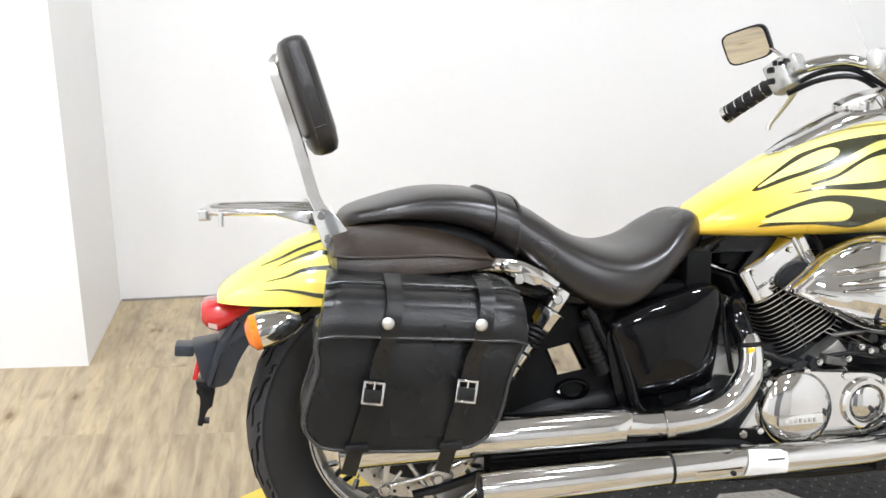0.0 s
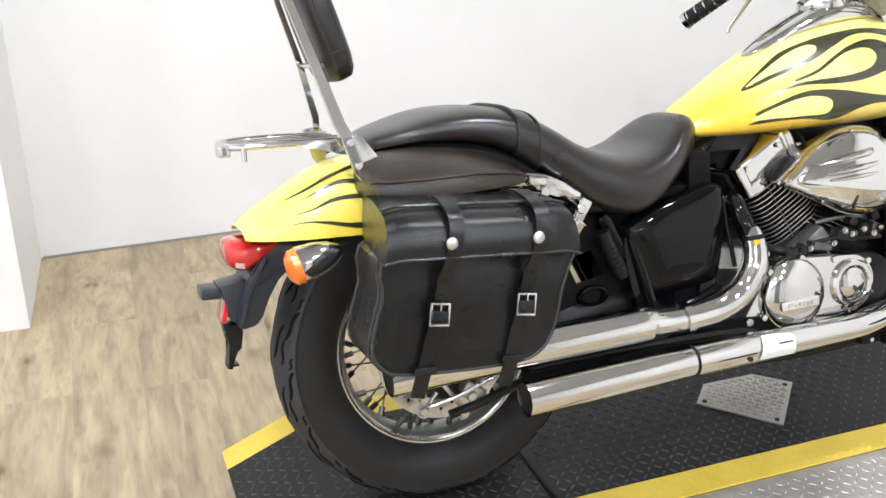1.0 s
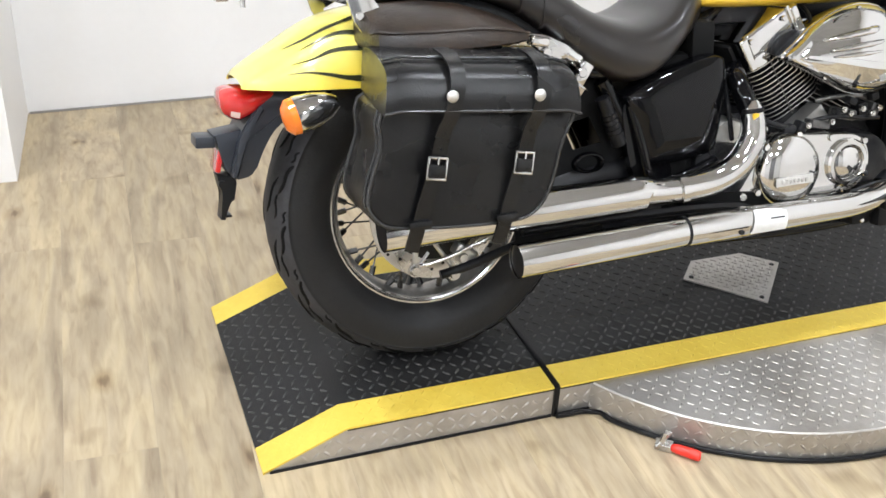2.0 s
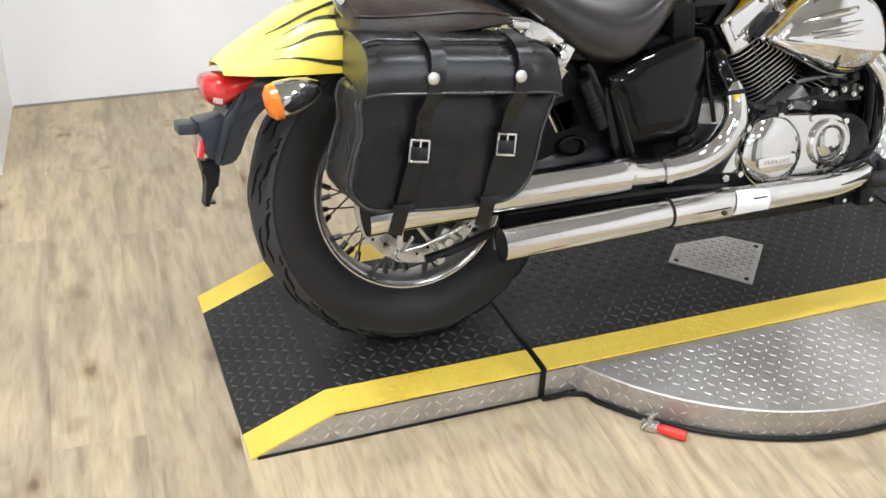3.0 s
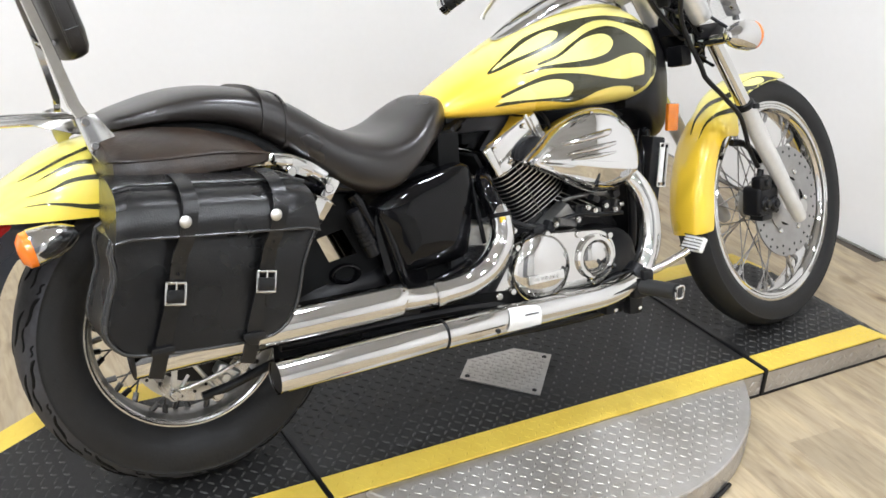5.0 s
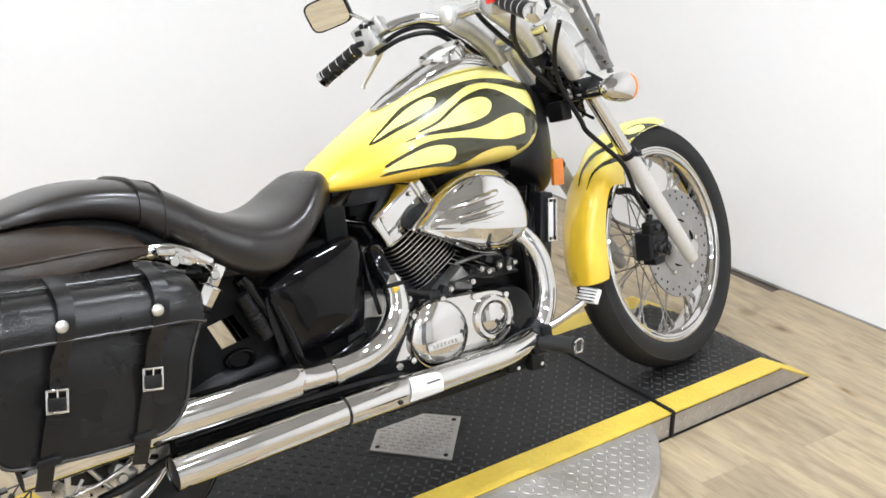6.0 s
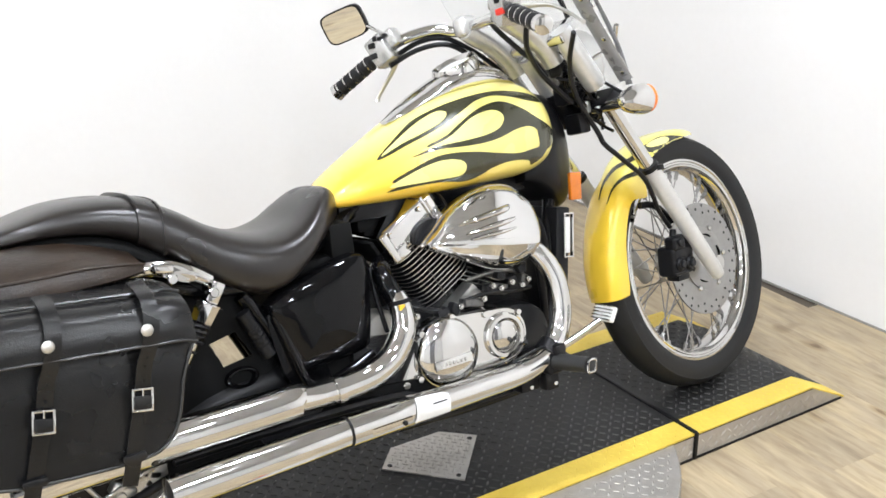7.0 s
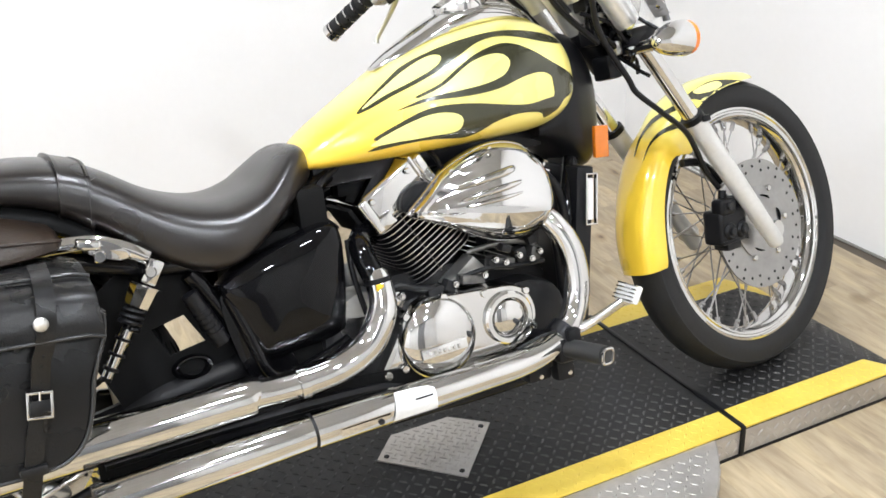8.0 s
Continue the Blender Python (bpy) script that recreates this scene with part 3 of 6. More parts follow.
# rear brake rotor, caliper and swing arm, set round the axle
def at_axle(x, y, z):
    return V((RA.x + x, RA.y + y, RA.z + z))


rotor = part("brake_rotor", lathe([(0.098, -0.088), (0.137, -0.088), (0.137, -0.083), (0.098, -0.083)], RA, "y", 56, True), STEEL, bike, "drilled steel rear brake rotor")
hole = None
for i in range(30):
    r = (0.128, 0.118, 0.108)[i % 3]
    a = 2 * math.pi * i / 30
    m = Matrix.Translation(at_axle(r * math.cos(a), -0.0885, r * math.sin(a)))
    if hole is None:
        hole = part("hole", lathe([(0, 0), (0.0034, 0), (0.0034, -0.0008), (0, -0.0008)], (0, 0, 0), "y", 8), BLACK, rotor, "drilled hole", matrix=m)
    else:
        again(hole, m)
part("rotor_carrier", lathe([(0.028, -0.09), (0.060, -0.090), (0.099, -0.086), (0.099, -0.082), (0.060, -0.082), (0.028, -0.078)], RA, "y", 40, True), ENGINE, rotor, "dark rotor carrier")
cal = part("rear_caliper", join(rbox(at_axle(0.048, -0.112, -0.082), (0.048, 0.034, 0.026), 0.007, 3, turn=pose(0, 0, 0, 0, 32, 0)), lathe([(0, -0.134), (0.0085, -0.134), (0.011, -0.129), (0.011, -0.105), (0, -0.105)], at_axle(0.040, 0, -0.090), "y", 18),
                                pipe(at_axle(-0.020, -0.115, -0.050), at_axle(0.022, -0.122, -0.112), 0.0048, 10), pipe(at_axle(-0.030, -0.118, -0.072), at_axle(-0.055, -0.122, -0.100), 0.0036, 8), rbox(at_axle(-0.060, -0.128, -0.064), (0.011, 0.008, 0.078), 0.003, turn=pose(0, 0, 0, 0, 8, 0))), ALLOY, bike, "satin alloy rear brake caliper")
for c in ((-0.064, -0.132, -0.100), (0.018, -0.130, -0.118)):
    part("bolt", join(bolt(at_axle(*c), 0.0105, 0.010), lathe([(0, 0), (0.014, 0), (0.014, -0.003), (0, -0.003)], at_axle(*c), "y", 16)), STEEL, cal, "bright bolt with a washer")
part("caliper_link", sweep([at_axle(-0.060, -0.130, -0.095), at_axle(0.0, -0.130, -0.085), at_axle(0.075, -0.132, -0.060), at_axle(0.15, -0.135, -0.035)], 0.0042, 8), STEEL, cal, "thin steel rod")
part("torque_rod", sweep([at_axle(-0.01, -0.130, -0.118), at_axle(0.05, -0.135, -0.104), at_axle(0.13, -0.145, -0.076), at_axle(0.24, -0.15, -0.042)], 0.0095, 10), BLACK, bike, "black rear brake stay")
part("axle_nut", bolt(at_axle(0, -0.115, 0), 0.018, 0.018), CHROME, bike)
for s in (-1, 1):
    part("swing_arm", sweep([at_axle(-0.035, s * 0.118, 0.0), at_axle(0.10, s * 0.118, 0.004 if s < 0 else -0.012), (0.30, s * 0.11, 0.34 if s < 0 else 0.285), (0.46, s * 0.10, 0.36 if s < 0 else 0.31)], [0.017, 0.021, 0.024, 0.026], 10, flat=1.3), BLACK, bike, "black painted swing arm")

# frame: backbone, down tubes, lower rails and seat rails
TUBES = [
    [(1.20, 0, 0.80), (1.0, 0, 0.69), (0.80, 0, 0.655), (0.55, 0, 0.60), (0.40, 0, 0.56)],
]
for s in (-1, 1):
    TUBES += [
        [(1.235, s * 0.03, 0.70), (1.15, s * 0.09, 0.50), (1.115, s * 0.11, 0.30), (1.085, s * 0.12, 0.215), (1.02, s * 0.12, 0.195), (0.80, s * 0.12, 0.19), (0.58, s * 0.12, 0.205), (0.50, s * 0.12, 0.26), (0.46, s * 0.125, 0.36), (0.40, s * 0.13, 0.48), (0.36, s * 0.13, 0.55)],
        [(0.66, s * 0.05, 0.66), (0.45, s * 0.12, 0.575), (0.30, s * 0.13, 0.575), (0.10, s * 0.125, 0.63), (-0.12, s * 0.12, 0.66)],
    ]
for t in TUBES:
    part("frame_tube", sweep(t, 0.0165, 12), BLACKGLOSS, bike, "black gloss frame tube")
# lower gusset and pivot cover seen between the bag and the side cover
part("pivot_cover", prism(smooth2([(0.40, 0.50), (0.445, 0.49), (0.50, 0.40), (0.52, 0.33), (0.46, 0.31), (0.42, 0.38)], 4), -0.150, -0.128, 0.006), BLACKGLOSS, bike, "black gloss swing arm pivot cover")
part("damper_stay", pipe((0.350, -0.152, 0.520), (0.392, -0.152, 0.425), 0.0145, 12), BLACK, bike, "dark ribbed stay")
for i in range(5):
    f = 0.35 + i * 0.1
    p = V((0.350, -0.152, 0.520)).lerp(V((0.392, -0.152, 0.425)), f)
    part("ring", pipe(p, p + V((0.003, 0, -0.0070)), 0.0162, 12), BLACK, bike)
part("battery_box", rbox((0.535, 0, 0.47), (0.15, 0.22, 0.24), 0.02), GROOVE, bike)
part("lower_guard", prism([(0.44, 0.30), (0.44, 0.40), (0.62, 0.41), (0.66, 0.36), (0.62, 0.28)], -0.135, -0.128, 0.002), GROOVE, bike, "dull black lower guard")

# inner guard beside the wheel, with a square opening
guard = bmesh.new()
OUT = [(0.15, 0.51), (0.31, 0.615), (0.49, 0.42), (0.23, 0.31)]
HOLE = [(0.284, 0.466), (0.342, 0.479), (0.371, 0.425), (0.308, 0.414)]
ga = [[guard.verts.new((x, y, z)) for x, z in ring] for y in (-0.117, -0.112) for ring in (OUT, HOLE)]
for i in range(4):
    j = (i + 1) % 4
    for q in ((ga[0], ga[1]), (ga[2], ga[3]), (ga[0], ga[2]), (ga[1], ga[3])):
        guard.faces.new((q[0][i], q[0][j], q[1][j], q[1][i]))
part("inner_guard", guard, GROOVE, bike, "black inner wheel guard")
part("pivot_cap", move(lathe([(0, -0.113), (0.024, -0.114), (0.028, -0.122), (0.032, -0.127), (0.038, -0.127), (0.042, -0.122), (0.043, -0.106), (0, -0.105)], (0, 0, 0), "y", 32), Matrix.Translation((0.341, 0, 0.386)) @ Matrix.Diagonal((0.86, 1.0, 0.52, 1))), BLACKGLOSS, bike, "black gloss oval recess with a raised lip")

part("left_cover", prism(smooth2([(0.41, 0.51), (0.46, 0.56), (0.60, 0.585), (0.69, 0.57), (0.70, 0.44), (0.60, 0.385), (0.46, 0.37)], 4), 0.125, 0.165, 0.012), BLACKGLOSS, bike, "black gloss side cover")
part("left_engine_cover", rbox((0.88, 0.12, 0.53), (0.24, 0.05, 0.24), 0.02), ENGINE, bike, "dark engine cover")
part("terminal_box", rbox((0.600, -0.085, 0.615), (0.055, 0.07, 0.075), 0.010), GROOVE, bike, "dull black terminal box")
part("throttle_body", rbox((0.785, 0.09, 0.590), (0.095, 0.09, 0.085), 0.012), GROOVE, bike, "dull black throttle body")
# filler block, added where the white wall would show through
part("left_head_cover", rbox((0.735, 0.125, 0.602), (0.14, 0.035, 0.075), 0.010), GROOVE, bike, "dull black block added to close the view to the wall")
part("intake_box", rbox((0.755, 0.04, 0.635), (0.15, 0.16, 0.05), 0.012), GROOVE, bike, "dull black intake box")

# rear shock absorbers
for s in (-1, 1):
    top, low = V((0.290, s * 0.165, 0.568)), V((0.190, s * 0.165, 0.412))
    d = (low - top).normalized()
    at = lambda f: top.lerp(low, f)
    sh = part("shock_absorber", join(rbox(at(-0.04), (0.026, 0.030, 0.044), 0.005, turn=pose(0, 0, 0, 0, 32.7, 0)), pipe(at(0.085), at(0.10), 0.0300, 20), pipe(at(0.10), at(0.29), 0.0245, 8, 0.0215),
                                     pipe(at(0.50), at(0.585), 0.0120, 14), pipe(at(0.615), at(0.73), 0.0122, 14, 0.0108), pipe(at(0.76), at(0.86), 0.0108, 14), pipe(at(0.90), at(0.96), 0.0095, 12)), CHROME, bike, "chrome shock absorber with a black spring")
    part("rod", join(pipe(at(0.26), at(1.0), 0.0085, 10), pipe(at(0.59), at(0.61), 0.0140, 14), pipe(at(0.735), at(0.755), 0.0140, 14), pipe(at(0.865), at(0.895), 0.0125, 14)), BLACK, sh, "black shock rod with collars")
    coil = []
    for i in range(70):
        f = i / 69
        a = f * 2 * math.pi * 3.5
        c = at(0.30 + 0.19 * f)
        side = V((0, 1, 0))
        up = d.cross(side)
        coil.append(c + 0.0165 * (math.cos(a) * side + math.sin(a) * up))
    part("spring", sweep(coil, 0.0042, 6, 1), BLACK, sh, "black coil spring")
    part("mount", bolt(top + V((0, s * 0.012, 0.008)), 0.010, 0.008, "y", s), CHROME, sh)
part("fender_strut", sweep([(0.295, -0.155, 0.595), (0.25, -0.152, 0.622), (0.18, -0.148, 0.640), (-0.05, -0.138, 0.64)], [0.011, 0.012, 0.011, 0.010], 10, flat=1.2), CHROME, bike, "chrome fender strut")
bracket = part("strut_bracket", join(prism(smooth2([(0.190, 0.646), (0.214, 0.643), (0.236, 0.636), (0.256, 0.622), (0.268, 0.608), (0.254, 0.602), (0.234, 0.608), (0.214, 0.617), (0.196, 0.628)], 4), -0.170, -0.148, 0.005), rbox((0.205, -0.162, 0.637), (0.040, 0.026, 0.018), 0.006, 3, turn=pose(0, 0, 0, 0, 12, 0))), CHROME, bike, "polished chrome strut bracket")
part("bolt", bolt((0.218, -0.171, 0.616), 0.011, 0.008), CHROME, bracket)


# ---- rear fender and tail ----
def arch(stations, n=16, power=0.75):
    """An open shell over stations of (x, bottom, top, half width)."""
    rings = []
    for x, zb, zt, w in stations:
        ring = []
        for k in range(n + 1):
            a = math.pi * k / n
            c, s = math.cos(a), math.sin(a)
            ring.append(V((x, -w * math.copysign(abs(c) ** power, c), zb + (zt - zb) * abs(s) ** power)))
        rings.append(ring)
    return loft(rings, False)


def fine(stations, n=4):
    k = len(stations[0])
    a = catmull([s[:3] for s in stations], n)
    b = catmull([(s[3], 0, 0) for s in stations], n)
    return [(p.x, p.y, p.z, q.x) for p, q in zip(a, b)]


def shell(bm, t=0.003):
    bmesh.ops.recalc_face_normals(bm, faces=bm.faces)
    bmesh.ops.solidify(bm, geom=bm.faces[:], thickness=t)
    return bm


REAR_ST = fine([(-0.333, 0.574, 0.588, 0.072), (-0.322, 0.574, 0.600, 0.088), (-0.29, 0.572, 0.622, 0.102), (-0.245, 0.570, 0.650, 0.111), (-0.19, 0.569, 0.682, 0.118), (-0.12, 0.568, 0.703, 0.122), (-0.03, 0.566, 0.712, 0.123), (0.08, 0.575, 0.705, 0.122), (0.20, 0.59, 0.675, 0.118)])
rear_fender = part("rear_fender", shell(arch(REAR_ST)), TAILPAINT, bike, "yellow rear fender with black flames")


def front_arch(r, half, skirt, a0, a1, centre, n=64, m=14):
    """A fender shell round a wheel, from angle a0 to a1."""
    rings = []
    for i in range(n + 1):
        f = i / n
        a = radians(a0 + (a1 - a0) * f)
        ease = min(1.0, f / 0.10, 1.0) ** 0.5
        tip = min(1.0, (1 - f) / 0.16 + 0.05) ** 0.5
        w = half * (0.86 + 0.14 * ease) * tip
        sk = skirt * (0.92 + 0.08 * ease) * (1 - 0.62 * f) * tip
        sk += 0.050 * math.exp(-((math.degrees(a) - 131) / 6.0) ** 2)  # mounting ear by the fork
        ring = []
        for k in range(m + 1):
            t = math.pi * k / m
            c, s = math.cos(t), math.sin(t)
            rr = r - sk + sk * abs(s) ** 0.62
            ring.append(V((centre[0] + rr * math.cos(a), -w * math.copysign(abs(c) ** 0.7, c), centre[2] + rr * math.sin(a))))
        rings.append(ring)
    return loft(rings, False)


# steering: the fork is turned a little to the left about its raked axis
AXIS_P, AXIS_D = V((1.27, 0, 0.85)), V((-0.566, 0, 0.824))
STEER = Matrix.Translation(AXIS_P) @ Matrix.Rotation(radians(11.9), 4, AXIS_D) @ Matrix.Translation(-AXIS_P)
FA = (1.683, 0.003, 0.3545)
front_wheel = wheel("front_wheel", FA, 0.344, 0.265, 0.047, 0.034, 44, 0.045, "chrome wire-spoked front wheel", STEER)
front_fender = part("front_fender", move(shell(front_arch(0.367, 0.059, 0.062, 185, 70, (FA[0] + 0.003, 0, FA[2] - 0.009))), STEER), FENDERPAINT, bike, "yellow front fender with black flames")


# flame graphics: smooth outlines laid on the painted skin, seen from the right side
from mathutils.bvhtree import BVHTree


def decal(name, outline, target, lift, mat, label, n=7, way=(0, 1, 0), plane=-0.4):
    """A thin painted shape: the outline in x and z is filled with a fine mesh and laid on the target's right side."""
    pts = smooth2(outline, n)
    bm = bmesh.new()
    vs = [bm.verts.new((x, 0, z)) for x, z in pts]
    f = bm.faces.new(vs)
    bmesh.ops.triangulate(bm, faces=[f])
    for _ in range(6):
        long = [e for e in bm.edges if e.calc_length() > 0.012]
        if not long:
            break
        bmesh.ops.subdivide_edges(bm, edges=long, cuts=1)
        bmesh.ops.triangulate(bm, faces=bm.faces[:])
    src = bmesh.new()
    src.from_mesh(target.data)
    tree = BVHTree.FromBMesh(src)
    for v in bm.verts:
        d = V(way).normalized()
        hit, nor, _, _ = tree.ray_cast(V((v.co.x, plane, v.co.z)) - d * 0.6 * (plane > -0.3), d)
        if hit is None:
            hit, nor, _, _ = tree.find_nearest(V((v.co.x, max(plane, -0.06), v.co.z)))
        if nor.dot(d) > 0:
            nor = -nor
        v.co = hit + nor * lift
    src.free()
    bad = [f for f in bm.faces if max(e.calc_length() for e in f.edges) > 0.06]
    bmesh.ops.delete(bm, geom=bad, context="FACES")
    return part(name, bm, mat, target, label, angle=80)


LICKS = (
    [(-0.264, 0.647), (-0.230, 0.658), (-0.192, 0.674), (-0.159, 0.686), (-0.134, 0.693), (-0.137, 0.699), (-0.162, 0.691), (-0.194, 0.679), (-0.231, 0.662), (-0.265, 0.648)],
    [(-0.232, 0.643), (-0.204, 0.654), (-0.172, 0.664), (-0.146, 0.665), (-0.115, 0.661), (-0.114, 0.670), (-0.146, 0.673), (-0.173, 0.670), (-0.206, 0.657), (-0.232, 0.644)],
    [(-0.247, 0.617), (-0.212, 0.623), (-0.179, 0.633), (-0.148, 0.636), (-0.105, 0.634), (-0.106, 0.643), (-0.149, 0.644), (-0.181, 0.640), (-0.213, 0.626), (-0.248, 0.618)],
    [(-0.255, 0.600), (-0.220, 0.600), (-0.184, 0.593), (-0.153, 0.585), (-0.115, 0.579), (-0.114, 0.590), (-0.152, 0.593), (-0.183, 0.599), (-0.220, 0.603), (-0.255, 0.601)],
)
for lick in LICKS:
    decal("flame", lick, rear_fender, 0.0009, FLAME, "black painted flame lick", 5, (0.252, 0.957, -0.144), -0.12)

# tail lamp, bracket and rear indicators
TAIL = []
for x, w, zb, zt in ((-0.366, 0.030, 0.534, 0.562), (-0.362, 0.044, 0.524, 0.569), (-0.350, 0.054, 0.515, 0.573), (-0.334, 0.058, 0.510, 0.573), (-0.312, 0.058, 0.519, 0.571), (-0.290, 0.055, 0.537, 0.569), (-0.268, 0.050, 0.553, 0.567), (-0.250, 0.042, 0.560, 0.566)):
    mid = (zb + zt) / 2
    TAIL.append([V((x, -0.004 + w * math.copysign(abs(math.cos(a)) ** 0.7, math.cos(a)), mid + (zt - zb) / 2 * math.copysign(abs(math.sin(a)) ** 0.7, math.sin(a)))) for a in (2 * math.pi * k / 28 for k in range(28))])
tail = part("tail_lamp", loft(TAIL), REDLENS, bike, "red tail lamp lens tapering under the fender", 60)
# pale strip laid on the red lens as a painted reflection
part("lens_window", loft([[p + V((-0.0015, -0.0012, 0)) for p in r[15:18]] for r in TAIL[2:4]], False), LENSGLINT, tail, "pale strip painted as a reflection on the lens")
part("number_bracket", prism(smooth2([(-0.262, 0.566), (-0.195, 0.564), (-0.228, 0.540), (-0.258, 0.506), (-0.276, 0.490), (-0.298, 0.455), (-0.318, 0.414), (-0.346, 0.407), (-0.358, 0.418), (-0.346, 0.462), (-0.333, 0.498), (-0.308, 0.533), (-0.284, 0.560)], 3), -0.055, 0.055, 0.007), PLASTIC, bike, "dark grey plastic tail bracket")
part("bracket_rib", prism([(-0.300, 0.540), (-0.292, 0.532), (-0.330, 0.480), (-0.348, 0.411), (-0.356, 0.414), (-0.340, 0.484)], -0.063, -0.052, 0.003), PLASTIC, bike, "raised edge of the bracket")
part("plate_lamp", join(rbox((-0.398, -0.012, 0.4775), (0.036, 0.060, 0.021), 0.004, turn=pose(0, 0, 0, 0, 3, 0)), prism([(-0.384, 0.490), (-0.334, 0.497), (-0.338, 0.455), (-0.356, 0.416), (-0.368, 0.424), (-0.376, 0.464)], -0.046, 0.030, 0.004)), PLASTIC, bike, "dark plastic lamp housing")
part("rear_reflector", rbox((-0.376, -0.01, 0.440), (0.010, 0.062, 0.040), 0.002, turn=pose(0, 0, 0, 0, 14, 0)), REDLENS, bike, "red rear reflector")
part("plate_holder", join(prism([(-0.345, 0.408), (-0.380, 0.412), (-0.376, 0.388), (-0.369, 0.372), (-0.379, 0.326), (-0.370, 0.324), (-0.360, 0.360), (-0.350, 0.362), (-0.344, 0.392)], -0.022, 0.022, 0.003), rbox((-0.368, 0, 0.330), (0.022, 0.034, 0.004), 0.001), pipe((-0.372, -0.022, 0.395), (-0.372, -0.028, 0.395), 0.007, 12)), BLACK, bike, "black bent plate holder")


def indicator(centre, back, mat_lens, label, length=0.085, r=0.034):
    """A chrome bullet with a coloured lens; back is +1 where the lens faces forward."""
    prof = [(0, -length * 0.62), (r * 0.35, -length * 0.58), (r * 0.68, -length * 0.40), (r * 0.9, -length * 0.15), (r, length * 0.12), (r, length * 0.2), (0, length * 0.2)]
    body = lathe([(a, h * back) for a, h in prof], (0, 0, 0), "x", 24)
    ob = part("indicator", body, CHROME, bike, label, matrix=centre)
    lens = lathe([(a, h * back) for a, h in [(0, length * 0.201), (r * 0.97, length * 0.201), (r * 0.95, length * 0.32), (r * 0.6, length * 0.42), (0, length * 0.45)]], (0, 0, 0), "x", 24)
    part("lens", lens, mat_lens, ob, "amber lens")
    return ob


for s in (-1, 1):
    indicator(pose(-0.240, s * 0.165, 0.540, 0, -14, 0), -1, AMBER, "chrome rear indicator with an amber lens", 0.10, 0.034)
    part("indicator_stalk", pipe((-0.215, s * 0.14, 0.535), (-0.19, s * 0.06, 0.56), 0.012), BLACK, bike)


# ---- fuel tank ----
TANK_ST = fine([(0.572, 0.682, 0.692, 0.030), (0.598, 0.676, 0.704, 0.064), (0.648, 0.671, 0.744, 0.092), (0.740, 0.668, 0.798, 0.122), (0.840, 0.667, 0.852, 0.146), (0.940, 0.668, 0.888, 0.160), (1.030, 0.670, 0.902, 0.166), (1.10, 0.674, 0.900, 0.160), (1.15, 0.690, 0.884, 0.142), (1.185, 0.720, 0.855, 0.108), (1.203, 0.755, 0.820, 0.055)], 5)


def tank_ring(x, zb, zt, w, n=40):
    zw = zb + (zt - zb) * 0.36
    ring = []
    for k in range(n):
        a = 2 * math.pi * k / n
        c, s = math.cos(a), math.sin(a)
        y = w * math.copysign(abs(c) ** 0.80, c)
        z = zw + ((zt - zw) * s ** 0.92 if s > 0 else -(zw - zb) * abs(s) ** 0.62)
        ring.append(V((x, y, z)))
    return ring


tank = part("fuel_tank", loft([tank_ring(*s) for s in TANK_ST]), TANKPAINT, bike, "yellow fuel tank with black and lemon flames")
DARK = (
    [(0.724, 0.768), (0.796, 0.817), (0.84, 0.841), (0.906, 0.862), (0.98, 0.875), (1.038, 0.877), (1.10, 0.868), (1.165, 0.845), (1.168, 0.837), (1.114, 0.845), (1.063, 0.860), (1.02, 0.868), (0.975, 0.862), (0.924, 0.841), (0.878, 0.820), (0.826, 0.801), (0.786, 0.787), (0.74, 0.769)],
    [(0.824, 0.781), (0.873, 0.798), (0.913, 0.820), (0.954, 0.840), (1.001, 0.853), (1.036, 0.852), (1.073, 0.835), (1.112, 0.808), (1.174, 0.77), (1.173, 0.748), (1.129, 0.732), (1.105, 0.738), (1.11, 0.765), (1.098, 0.785), (1.073, 0.792), (1.038, 0.788), (0.998, 0.777), (0.962, 0.771), (0.91, 0.769), (0.846, 0.770), (0.785, 0.761), (0.835, 0.776)],
    [(0.735, 0.717), (0.785, 0.739), (0.833, 0.755), (0.876, 0.759), (0.932, 0.754), (0.991, 0.743), (1.042, 0.736), (1.085, 0.740), (1.135, 0.743), (1.118, 0.718), (1.084, 0.704), (1.074, 0.714), (1.048, 0.72), (1.011, 0.721), (0.97, 0.713), (0.94, 0.700), (0.908, 0.693), (0.845, 0.700), (0.791, 0.700), (0.722, 0.696), (0.757, 0.709)],
)
DROPS = (
    [(0.732, 0.771), (0.804, 0.816), (0.851, 0.839), (0.883, 0.849), (0.897, 0.846), (0.890, 0.836), (0.867, 0.823), (0.825, 0.807), (0.779, 0.791)],
    [(0.808, 0.772), (0.872, 0.791), (0.937, 0.825), (0.98, 0.837), (1.009, 0.834), (1.018, 0.818), (1.0, 0.798), (0.964, 0.787), (0.918, 0.782), (0.858, 0.778)],
    [(0.728, 0.706), (0.785, 0.731), (0.837, 0.745), (0.875, 0.745), (0.900, 0.736), (0.903, 0.721), (0.889, 0.708), (0.844, 0.707), (0.784, 0.706)],
)
for shape in DARK:
    decal("flame", shape, tank, 0.0009, FLAME, "black painted flame", 5)
for drop in DROPS:
    decal("flame", drop, tank, 0.0017, LEMON, "yellow heart of the flame", 5)

